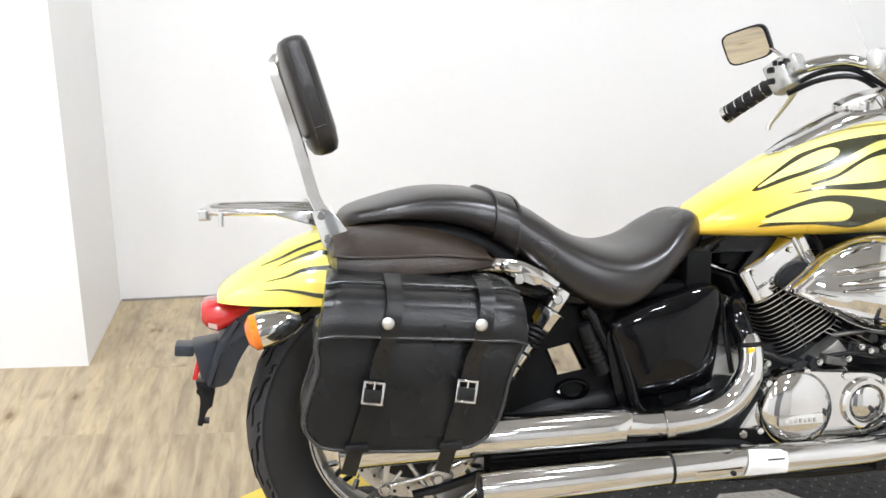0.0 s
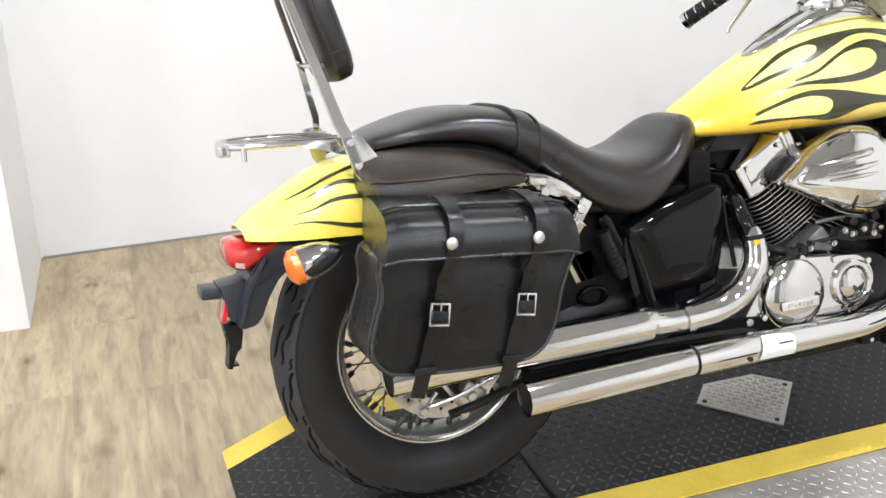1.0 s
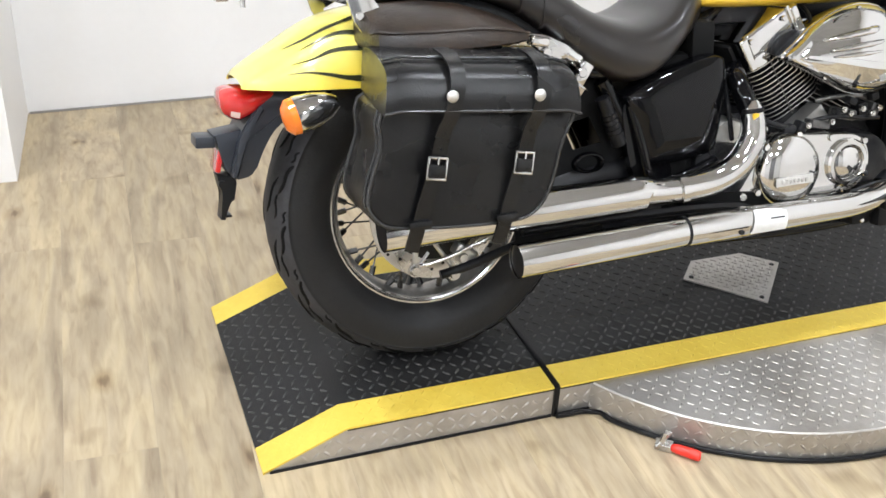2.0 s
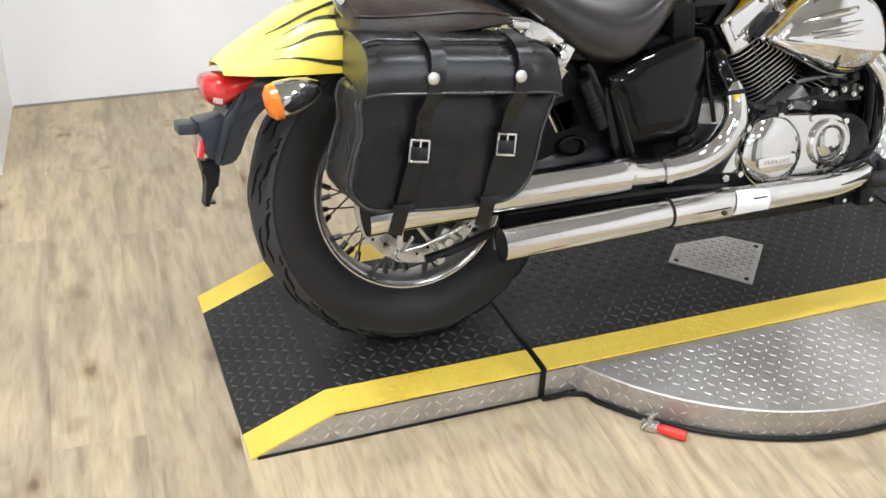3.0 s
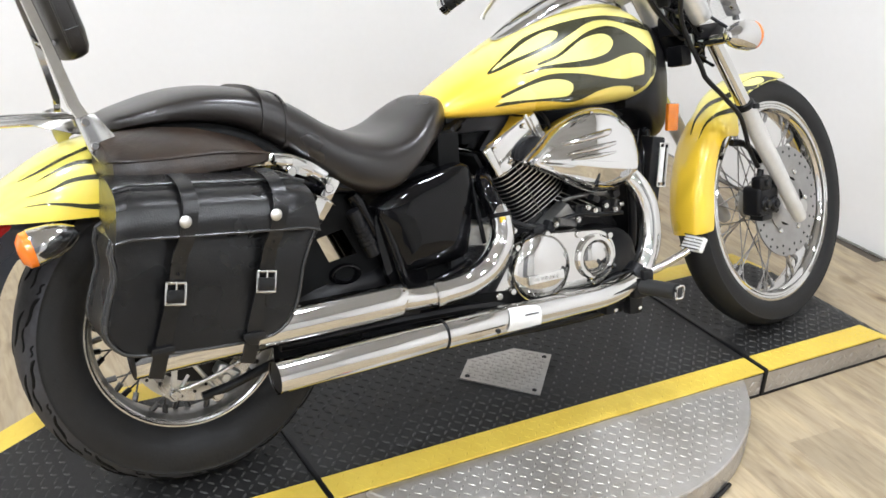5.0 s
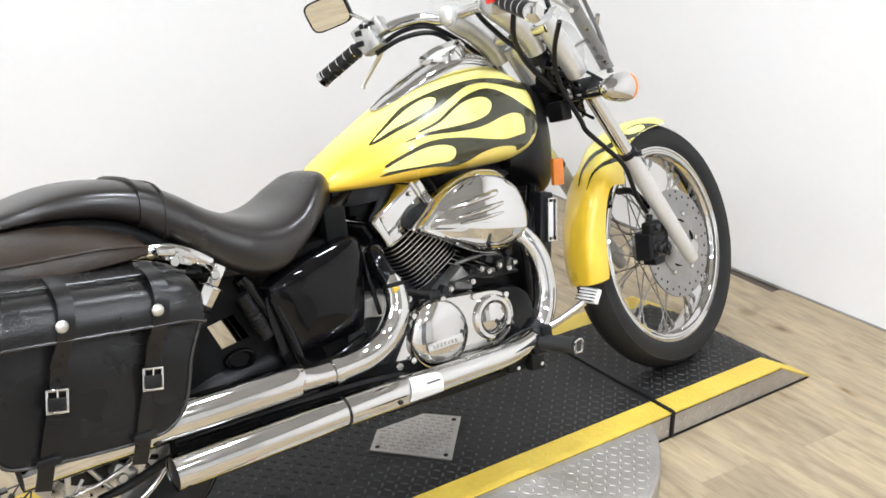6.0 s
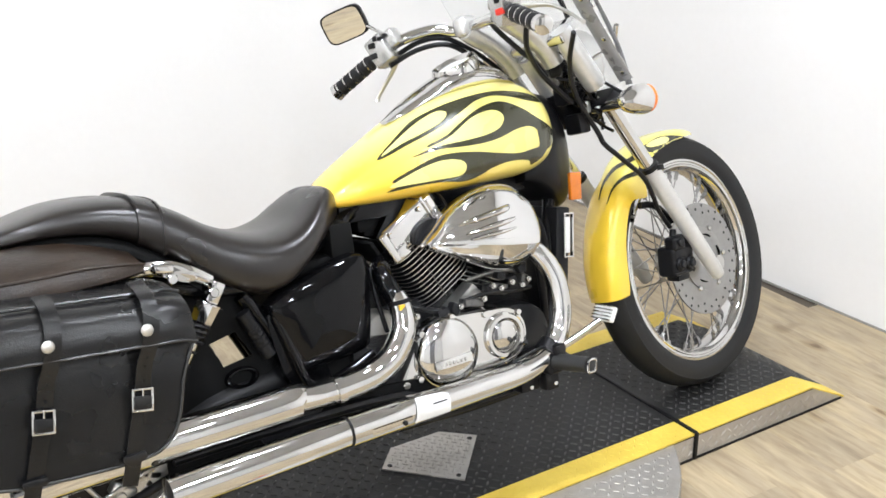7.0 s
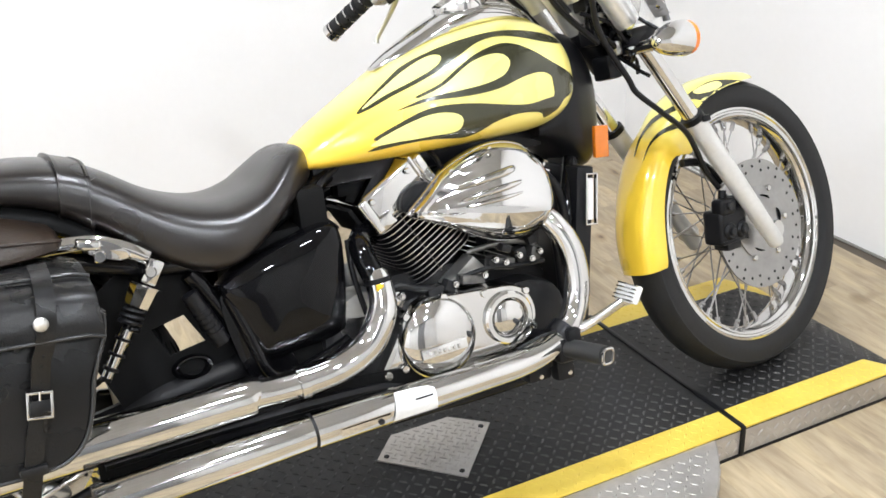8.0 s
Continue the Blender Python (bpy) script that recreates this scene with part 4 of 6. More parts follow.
# chrome instrument pod on the tank
POD_ST = fine([(0.80, 0.835, 0.842, 0.016), (0.84, 0.845, 0.868, 0.035), (0.90, 0.868, 0.900, 0.050), (0.96, 0.882, 0.928, 0.060), (1.02, 0.890, 0.943, 0.066), (1.08, 0.892, 0.938, 0.060), (1.13, 0.888, 0.915, 0.046), (1.165, 0.875, 0.888, 0.02)], 4)
pod = part("instrument_pod", loft([tank_ring(x, zb, zt, w, 28) for x, zb, zt, w in POD_ST]), CHROME, bike, "chrome instrument pod on the tank")
DIAL = Matrix.Translation((1.01, 0, 0.935)) @ pose(0, 0, 0, 0, -22, 0)
part("bezel", move(lathe([(0.040, -0.01), (0.056, -0.01), (0.059, 0.010), (0.054, 0.020), (0.046, 0.016), (0.040, 0.012)], (0, 0, 0), "z", 36, True), DIAL), CHROME, pod, "chrome speedometer bezel")
part("dial", move(lathe([(0, 0.010), (0.047, 0.010), (0.047, 0.006), (0, 0.006)], (0, 0, 0), "z", 30), DIAL), WHITE, pod, "pale speedometer dial")

# ---- seat ----
SEAT_ST = fine([(-0.105, 0.706, 0.716, 0.050), (-0.085, 0.709, 0.740, 0.090), (-0.03, 0.717, 0.758, 0.122), (0.05, 0.716, 0.777, 0.134), (0.13, 0.701, 0.779, 0.140), (0.20, 0.668, 0.767, 0.146), (0.265, 0.616, 0.738, 0.155), (0.33, 0.566, 0.696, 0.168), (0.39, 0.540, 0.670, 0.178), (0.45, 0.545, 0.660, 0.178), (0.507, 0.580, 0.673, 0.162), (0.550, 0.612, 0.702, 0.140), (0.583, 0.634, 0.723, 0.116), (0.609, 0.650, 0.726, 0.090), (0.626, 0.662, 0.716, 0.060), (0.634, 0.676, 0.700, 0.028)], 5)


def seat_ring(x, zb, zt, w, n=36):
    ring = []
    for k in range(n):
        a = 2 * math.pi * k / n
        c, s = math.cos(a), math.sin(a)
        y = w * math.copysign(abs(c) ** 0.62, c)
        mid = zb + (zt - zb) * 0.42
        z = mid + ((zt - mid) * s ** 0.75 if s > 0 else -(mid - zb) * abs(s) ** 0.5)
        ring.append(V((x, y, z)))
    return ring


seat = part("seat", loft([seat_ring(*s) for s in SEAT_ST]), SEATHIDE, bike, "black leather stepped two-up seat")

part("seat_base", loft([seat_ring(x, zb - 0.035, zb + 0.012, w - 0.006) for x, zb, zt, w in SEAT_ST[4:32]]), GROOVE, seat, "black base under the seat edge")


def seat_at(x, grow=0.0):
    for a, b in zip(SEAT_ST, SEAT_ST[1:]):
        if a[0] <= x <= b[0]:
            f = (x - a[0]) / (b[0] - a[0])
            s = [p + (q - p) * f for p, q in zip(a, b)]
            return (s[0], s[1] - grow, s[2] + grow, s[3] + grow)


for xa, xb, g in ((0.182, 0.224, 0.0035), (0.178, 0.183, 0.006), (0.223, 0.228, 0.006)):
    rings = []
    for i in range(5):
        x = xa + (xb - xa) * i / 4
        rings.append([p + V((0.10 * (p.z - 0.70), 0, 0)) for p in seat_ring(*seat_at(x, g))])
    part("seat_band", loft(rings), SEATHIDE, seat, "stitched leather band across the seat")


# ---- engine ----
part("crankcase", prism(smooth2([(0.60, 0.41), (0.66, 0.405), (0.80, 0.395), (0.95, 0.395), (1.04, 0.39), (1.085, 0.34), (1.06, 0.23), (0.98, 0.205), (0.75, 0.20), (0.63, 0.215), (0.58, 0.30), (0.575, 0.38)], 4), -0.150, 0.150, 0.018), ENGINE, bike, "dark grey engine crankcase")
part("crankcase_top", prism(smooth2([(0.62, 0.36), (0.64, 0.44), (0.80, 0.45), (0.95, 0.44), (1.05, 0.42), (1.06, 0.36)], 4), -0.082, 0.12, 0.015), ENGINE, bike, "dark grey upper crankcase")
CYL = V((0.863, -0.022, 0.452))


def cylinder(base, tilt, label):
    """A finned cylinder with its head and chrome rocker cover."""
    m = Matrix.Translation(base) @ pose(0, 0, 0, 0, tilt, 0)
    barrel = part("cylinder", lathe([(0, -0.02), (0.050, -0.02), (0.050, 0.16), (0, 0.16)], (0, 0, 0), "z", 28), ENGINE, bike, label, matrix=m)
    fin = None
    for i in range(14):
        z = 0.010 + i * 0.0105
        sx, sy = 0.156, 0.166 + 0.012 * math.sin(i / 13 * math.pi)
        mm = Matrix.Translation((0, 0, z)) @ Matrix.Diagonal((sx, sy, 1, 1))
        if fin is None:
            o = [(0.5 * math.copysign(abs(math.cos(a)) ** 0.45, math.cos(a)), 0.5 * math.copysign(abs(math.sin(a)) ** 0.45, math.sin(a))) for a in (2 * math.pi * k / 28 for k in range(28))]
            fb = loft([[V((x * q, y * q, h)) for x, y in o] for q, h in ((0.985, -0.0017), (1.0, -0.0010), (1.0, 0.0010), (0.985, 0.0017))])
            fin = part("fin", fb, ALLOY, barrel, "black cooling fin with a bright edge", matrix=mm)
            fin.data.materials.append(BLACK)
            for f in fin.data.polygons:
                f.material_index = 1 if abs(f.normal.z) > 0.9 else 0
        else:
            again(fin, mm)
    part("cylinder_head", rbox((0, 0, 0.158), (0.140, 0.150, 0.028), 0.010), ENGINE, barrel)
    cover = part("rocker_cover", join(rbox((-0.006, -0.006, 0.187), (0.136, 0.178, 0.068), 0.009, 3), rbox((-0.070, -0.012, 0.184), (0.022, 0.182, 0.074), 0.006, 3), rbox((0.068, -0.010, 0.186), (0.020, 0.176, 0.060), 0.006, 3)), CHROME, barrel, "polished chrome rocker cover")
    part("cover_band", rbox((0.054, -0.009, 0.189), (0.006, 0.182, 0.072), 0.002), CHROME, cover, "raised band on the cover")
    part("cover_shoulder", prism(smooth2([(0.062, 0.158), (0.040, 0.176), (0.012, 0.180), (-0.010, 0.170), (-0.016, 0.150), (0.060, 0.148)], 3), -0.108, -0.090, 0.004), BLACK, cover, "dark recess under the cover")
    part("cover_foot", rbox((-0.052, -0.097, 0.160), (0.034, 0.012, 0.026), 0.004), CHROME, cover, "chrome foot of the cover")
    # pale strip stands in for the specular line down the fins
    part("fin_rib", rbox((-0.022, -0.0880, 0.078), (0.0014, 0.003, 0.146), 0.0005), CAST, barrel, "thin pale strip drawn as a highlight across the fins")
    for bx in (-0.045, 0.045):
        part("bolt", bolt((bx - 0.008, -0.098, 0.206), 0.006, 0.005), CHROME, barrel)
    return barrel


rear_barrel = cylinder(CYL, -30, "rear engine cylinder with cooling fins")
# added block that covers the bright rear face of the rocker cover
part("head_shield", rbox((-0.091, -0.020, 0.190), (0.010, 0.120, 0.056), 0.004), GROOVE, rear_barrel, "dull black block added to hide the rocker cover's reflecting rear")
cylinder(V((0.975, 0.025, 0.425)), 25, "front engine cylinder with cooling fins")
part("spark_lead", sweep([(0.775, -0.10, 0.60), (0.84, -0.13, 0.585), (0.865, -0.11, 0.65), (0.85, -0.05, 0.69)], 0.005, 8), BLACK, bike, "black ignition lead")
part("spark_lead", sweep([(0.66, -0.06, 0.56), (0.62, -0.09, 0.60), (0.63, -0.08, 0.645), (0.69, -0.05, 0.675)], 0.006, 8), BLACK, bike, "black ignition lead")

# plumbing and castings between the cylinders
PLUMB = [([(0.90, -0.11, 0.468), (0.95, -0.135, 0.478), (1.00, -0.14, 0.474), (1.05, -0.12, 0.45)], 0.0055, CAST),
         ([(0.86, -0.14, 0.430), (0.92, -0.155, 0.440), (0.98, -0.155, 0.432), (1.05, -0.14, 0.425)], 0.0050, ENGINE),
         ([(0.70, -0.13, 0.43), (0.73, -0.145, 0.445), (0.77, -0.15, 0.432), (0.82, -0.15, 0.420)], 0.0065, ENGINE),
         ([(1.06, -0.12, 0.56), (1.09, -0.12, 0.50), (1.10, -0.12, 0.40), (1.11, -0.10, 0.28)], 0.010, BLACK),
         ([(0.655, -0.12, 0.545), (0.648, -0.14, 0.50), (0.652, -0.15, 0.45), (0.66, -0.15, 0.41)], 0.0055, BLACK),
         ([(1.02, -0.10, 0.64), (1.08, -0.11, 0.60), (1.12, -0.11, 0.55), (1.14, -0.10, 0.45)], 0.009, BLACK)]
for pts, r, mt in PLUMB:
    part("hose", sweep(pts, r, 10), mt, bike)
part("cylinder_base", prism([(0.842, 0.418), (0.905, 0.462), (0.935, 0.428), (0.925, 0.412)], -0.125, -0.08, 0.004), ALLOY, bike, "satin alloy cylinder base")
FITTINGS = (((0.955, -0.135, 0.440), (0.050, 0.036, 0.024), 12, CAST), ((0.995, -0.140, 0.448), (0.026, 0.030, 0.030), -10, ENGINE), ((1.030, -0.140, 0.446), (0.024, 0.026, 0.026), 20, CAST), ((1.0, -0.10, 0.490), (0.12, 0.05, 0.05), 8, ENGINE), ((0.885, -0.140, 0.424), (0.050, 0.030, 0.018), 10, CAST),
            ((0.832, -0.150, 0.424), (0.022, 0.026, 0.022), 30, ENGINE), ((0.800, -0.148, 0.420), (0.030, 0.024, 0.018), -14, ENGINE), ((0.722, -0.150, 0.424), (0.022, 0.026, 0.030), 18, CHROME), ((0.702, -0.146, 0.404), (0.020, 0.024, 0.024), 0, CAST), ((0.960, -0.150, 0.470), (0.022, 0.024, 0.016), 24, ENGINE), ((1.020, -0.150, 0.476), (0.020, 0.022, 0.018), -18, ENGINE), ((0.925, -0.150, 0.446), (0.014, 0.020, 0.022), 0, ENGINE))
for c, size, tilt, mt in FITTINGS:
    part("engine_fitting", rbox(c, size, 0.005, turn=pose(0, 0, 0, 0, tilt, 0)), mt, bike)
for c in ((0.726, -0.164, 0.430), (0.838, -0.164, 0.428), (0.985, -0.158, 0.452), (1.033, -0.156, 0.450), (0.905, -0.158, 0.430), (0.955, -0.156, 0.444), (1.012, -0.158, 0.440), (0.93, -0.162, 0.455)):
    part("bolt", join(bolt(c, 0.0075, 0.008), bolt(V(c) + V((0, -0.007, 0)), 0.0042, 0.004)), CHROME, bike)
part("backbone_cover", rbox((0.88, 0, 0.662), (0.50, 0.12, 0.05), 0.012), BLACK, bike)


# primary cover: two rounds joined by a web, polished
def capsule(c0, r0, c1, r1, n=24):
    """The outline round two circles."""
    pts = []
    for cx, cz, r in ((c0[0], c0[1], r0), (c1[0], c1[1], r1)):
        pts += [(cx + r * math.cos(a), cz + r * math.sin(a)) for a in (2 * math.pi * k / 40 for k in range(40))]
    pts = sorted(set(pts))

    def half(seq):
        h = []
        for p in seq:
            while len(h) > 1 and (h[-1][0] - h[-2][0]) * (p[1] - h[-2][1]) - (h[-1][1] - h[-2][1]) * (p[0] - h[-2][0]) <= 0:
                h.pop()
            h.append(p)
        return h[:-1]
    return half(pts) + half(pts[::-1])


cover = part("clutch_cover", dome(capsule((0.780, 0.340), 0.078, (0.932, 0.343), 0.064), [(1.0, -0.148), (1.0, -0.178), (0.992, -0.183), (0.97, -0.186), (0.0001, -0.187)]), CHROME, bike, "polished chrome clutch cover")
part("cover_dome", lathe([(0.0785, -0.180), (0.0775, -0.189), (0.074, -0.196), (0.064, -0.203), (0.045, -0.209), (0.02, -0.2115), (0, -0.212)], (0.779, 0, 0.340), "y", 48), CHROME, cover, "domed chrome cover")
part("cap_ring", lathe([(0.052, -0.185), (0.052, -0.193), (0.048, -0.197), (0.040, -0.197), (0.037, -0.192), (0.037, -0.185)], (0.930, 0, 0.345), "y", 44), CHROME, cover, "raised chrome ring")
part("cap", lathe([(0.036, -0.186), (0.033, -0.194), (0.022, -0.199), (0, -0.200)], (0.930, 0, 0.345), "y", 36), CHROME, cover, "domed chrome cap")
part("name_plate", rbox((0.777, -0.2115, 0.325), (0.096, 0.006, 0.021), 0.003, turn=pose(0, 0, 0, -8, -2, 0)), SATIN, cover, "small bright plate on the cover")
for k in range(7):
    part("bar", rbox((0.746 + 0.0100 * k, -0.2152, 0.325), (0.0055, 0.002, 0.008), 0.0006, turn=pose(0, 0, 0, -8, -2, 0)), STEEL, cover, "raised bar of lettering")
for k, (bx, bz) in enumerate(((0.72, 0.395), (0.80, 0.415), (0.885, 0.402), (0.975, 0.388), (0.985, 0.315), (0.93, 0.285), (0.85, 0.268), (0.76, 0.262), (0.705, 0.30))):
    part("bolt", bolt((bx, -0.182, bz), 0.008, 0.009), CHROME, cover)
part("cover_lug", prism([(0.648, 0.282), (0.705, 0.365), (0.73, 0.36), (0.735, 0.285)], -0.180, -0.150, 0.006), CHROME, bike, "polished chrome bracket")
part("bolt", bolt((0.672, -0.180, 0.294), 0.009, 0.007), CHROME, bike)
part("cover_top", prism(smooth2([(0.735, 0.405), (0.80, 0.414), (0.88, 0.408), (0.95, 0.404), (0.99, 0.38), (0.97, 0.36), (0.735, 0.38)], 4), -0.172, -0.13, 0.008), CHROME, bike, "polished chrome case edge")

# air cleaner: a chrome teardrop with ribs
AIR = smooth2([(0.772, 0.572), (0.805, 0.604), (0.85, 0.640), (0.905, 0.664), (0.96, 0.675), (1.015, 0.664), (1.055, 0.628), (1.072, 0.575), (1.062, 0.525), (1.028, 0.492), (0.985, 0.482), (0.93, 0.494), (0.87, 0.524), (0.81, 0.552)], 5)
KEEL = (V((0.815, 0, 0.573)), V((0.95, 0, 0.552)), V((1.035, 0, 0.540)))


def keel_point(p):
    """The nearest point of the bent keel line."""
    best = None
    for a, b in zip(KEEL, KEEL[1:]):
        f = max(0.0, min(1.0, (p - a).dot(b - a) / (b - a).length_squared))
        q = a.lerp(b, f)
        if best is None or (p - q).length < (p - best).length:
            best = q
    return best


rings = []
for q, y in ((0.93, -0.105), (0.99, -0.125), (1.0, -0.145), (0.985, -0.156), (0.94, -0.168), (0.84, -0.180), (0.68, -0.190), (0.48, -0.199), (0.26, -0.207), (0.08, -0.2125)):
    ring = []
    for x, z in AIR:
        p = V((x, 0, z))
        k = keel_point(p)
        f = min(1.0, max(0.0, (k.x - KEEL[0].x) / 0.12))
        ring.append(k + (p - k) * q + V((0, y + 0.030 * (1 - f) * min(1.0, 1.6 * (1 - q)), 0)))
    rings.append(ring)
air = part("air_cleaner", loft(rings), CHROME, bike, "polished chrome teardrop air cleaner with a sharp keel", 24)
part("band", dome(AIR, [(1.0, -0.140), (1.018, -0.143), (1.018, -0.150), (1.0, -0.153)], (0.95, 0.578)), CHROME, air, "chrome edge band")
for x0, z0, x1, z1, w in ((0.850, 0.606, 1.035, 0.634, 0.0105), (0.862, 0.586, 1.010, 0.602, 0.0085), (0.868, 0.573, 0.985, 0.580, 0.0060)):
    pts = []
    for k in range(6):
        f = k / 5
        p = V((x0 + (x1 - x0) * f, 0, z0 + (z1 - z0) * f))
        kp = keel_point(p)
        q = (p - kp).length / max(1e-6, min((V((x, 0, z)) - kp).length for x, z in AIR if z > 0.56))
        y = float(np.interp(min(q, 1.0), (0.08, 0.26, 0.48, 0.68, 0.84, 0.94, 1.0), (-0.2125, -0.207, -0.199, -0.190, -0.180, -0.168, -0.150)))
        pts.append((p.x, y - 0.001 + 0.024 * max(0, 1 - (kp.x - 0.815) / 0.12) * (1 - min(q, 1)), p.z))
    part("rib", sweep(pts, [0.003, w * 0.8, w, w, w * 0.7, 0.002], 14, 5, flat=0.8), CHROME, air, "raised chrome rib")
for bx, bz in ((0.872, 0.527), (1.058, 0.600), (0.945, 0.666), (0.86, 0.638)):
    part("bolt", bolt((bx, -0.158, bz), 0.006, 0.010), CHROME, air)

# ---- exhaust ----
UPPER = [(0.676, -0.180, 0.490), (0.677, -0.190, 0.466), (0.668, -0.205, 0.420), (0.632, -0.208, 0.370), (0.575, -0.208, 0.343), (0.505, -0.208, 0.334)]
ex_up = part("exhaust_pipe", sweep(UPPER, [0.020, 0.0245, 0.0270, 0.0280, 0.0285, 0.0285], 22, 8), CHROME, bike, "chrome upper exhaust pipe and silencer")
part("collar", pipe((0.508, -0.208, 0.3345), (0.492, -0.208, 0.3335), 0.0315, 24), CHROME, ex_up)
part("link", sweep([(0.50, -0.208, 0.334), (0.445, -0.208, 0.334), (0.392, -0.208, 0.338)], [0.0265, 0.0265, 0.029], 22, 4), CHROME, ex_up)
MU = [(0.402, -0.210, 0.336), (0.395, -0.210, 0.336), (0.20, -0.209, 0.331), (0.0, -0.206, 0.3245), (-0.124, -0.203, 0.3175)]
part("silencer", sweep(MU, [0.0320, 0.0360, 0.0375, 0.0370, 0.0360], 28, 5, cap=False), CHROME, ex_up, "chrome silencer")
part("silencer_core", sweep([(-0.122, -0.203, 0.3176), (0.05, -0.2065, 0.326)], [0.0335, 0.0335], 24, 1), BLACK, ex_up, "dark hollow of the silencer")
part("port_elbow", sweep([(0.735, -0.045, 0.530), (0.700, -0.090, 0.545), (0.672, -0.135, 0.536), (0.668, -0.166, 0.508), (0.674, -0.184, 0.474)], [0.019, 0.021, 0.0215, 0.0215, 0.0215], 16, 5), BLACKGLOSS, bike, "black gloss exhaust port elbow")
part("gasket_ring", pipe((0.6765, -0.1875, 0.480), (0.677, -0.189, 0.471), 0.0246, 20), BLACK, bike, "dark gasket ring")
part("heat_tint", rbox((0.668, -0.2125, 0.468), (0.014, 0.006, 0.012), 0.002), GOLD, bike, "brassy heat-stained tab")
LOWER = [(1.02, -0.135, 0.545), (1.058, -0.172, 0.505), (1.083, -0.192, 0.445), (1.082, -0.202, 0.370), (1.056, -0.210, 0.313), (1.008, -0.215, 0.278), (0.935, -0.220, 0.260), (0.83, -0.224, 0.257), (0.70, -0.226, 0.256), (0.61, -0.228, 0.2555), (0.50, -0.230, 0.253)]
ex_lo = part("exhaust_pipe", sweep(LOWER, [0.021, 0.0235, 0.025, 0.0255, 0.0255, 0.0255, 0.0258, 0.0270, 0.0300, 0.0325, 0.0325], 22, 7), CHROME, bike, "chrome lower exhaust pipe and silencer")
part("joint_gap", pipe((0.503, -0.230, 0.2531), (0.496, -0.230, 0.2529), 0.0312, 24), BLACK, ex_lo, "dark gap at the joint")
strap = part("clamp_strap", loft([[V((x, -0.2290 - q * math.cos(a), 0.2545 + (x - 0.6) * 0.02 + q * math.sin(a))) for a in (radians(-26 + 6 * k) for k in range(5))] for x, q in ((0.540, 0.0325), (0.545, 0.0345), (0.59, 0.0345), (0.632, 0.0342), (0.636, 0.0322))], False), CHROME, ex_lo, "chrome clamp strap")
part("bolt", bolt((0.615, -0.2610, 0.2455), 0.0055, 0.005), ENGINE, strap)
ML = [(0.500, -0.230, 0.2529), (0.40, -0.231, 0.2495), (0.26, -0.232, 0.2445), (0.13, -0.233, 0.2395)]
part("silencer", sweep(ML, [0.0295, 0.0325, 0.0335, 0.0330], 28, 5, cap=False), CHROME, ex_lo, "chrome silencer")
part("silencer_core", sweep([(0.134, -0.233, 0.2396), (0.30, -0.232, 0.2455)], [0.0308, 0.0308], 24, 1), BLACK, ex_lo, "dark hollow of the silencer")
part("silencer_baffle", lathe([(0.0135, 0.17), (0.0165, 0.17), (0.0165, 0.21), (0.0135, 0.21)], (0, -0.2325, 0.2405), "x", 18, True), ENGINE, ex_lo)
label = part("heat_shield_label", loft([[V((x + 0.012 * u * (k / 7), -0.2285 - 0.0333 * math.cos(a), 0.2562 + (x - 0.7) * 0.018 + 0.0333 * math.sin(a))) for k, a in enumerate(radians(-34 + (13.5 - 2.0 * v) * k) for k in range(8))] for x, u, v in ((0.640, 1, 0), (0.685, 0.3, 0.3), (0.715, 0, 0.8), (0.727, 0, 1.6))], False), WHITE, ex_lo, "white label plate on the pipe")
part("bar", loft([[V((x, -0.2285 - 0.0340 * math.cos(a), 0.2570 + (x - 0.7) * 0.018 + 0.0340 * math.sin(a))) for a in (radians(14 + 5 * k) for k in range(2))] for x in (0.685, 0.720)], False), BLACK, label, "dark line of print")
part("hanger", prism([(0.36, 0.33), (0.44, 0.36), (0.47, 0.30), (0.42, 0.235), (0.36, 0.235), (0.33, 0.28)], -0.195, -0.180, 0.004), BLACK, bike, "black exhaust hanger")
part("exhaust_backplate", prism([(0.15, 0.315), (0.50, 0.318), (0.74, 0.30), (0.74, 0.245), (0.50, 0.24), (0.15, 0.235)], -0.184, -0.178, 0.002), GROOVE, bike, "dull black plate behind the pipes")
part("hanger_rail", sweep([(0.16, -0.19, 0.285), (0.34, -0.19, 0.288), (0.55, -0.185, 0.285), (0.72, -0.17, 0.27)], 0.012, 8), BLACK, bike)

# side cover and its inner edge
SIDE = smooth2([(0.402, 0.508), (0.412, 0.528), (0.46, 0.552), (0.53, 0.572), (0.605, 0.588), (0.632, 0.572), (0.632, 0.50), (0.622, 0.42), (0.606, 0.388), (0.53, 0.376), (0.462, 0.372), (0.446, 0.395), (0.425, 0.455)], 4)
part("side_cover", dome(SIDE, [(1.0, -0.120), (1.0, -0.142), (0.985, -0.152), (0.94, -0.160), (0.80, -0.166), (0.5, -0.171), (0.001, -0.172)]), BLACKGLOSS, bike, "black gloss side cover")
part("lower_side_tube", sweep([(0.415, -0.148, 0.50), (0.44, -0.155, 0.42), (0.462, -0.158, 0.352), (0.50, -0.158, 0.338), (0.56, -0.158, 0.352), (0.62, -0.150, 0.372)], 0.0115, 10), BLACKGLOSS, bike, "black gloss frame tube")
part("case_round", lathe([(0, -0.150), (0.05, -0.150), (0.055, -0.14), (0.055, -0.10)], (0.655, 0, 0.40), "y", 30), ALLOY, bike, "satin alloy case end")

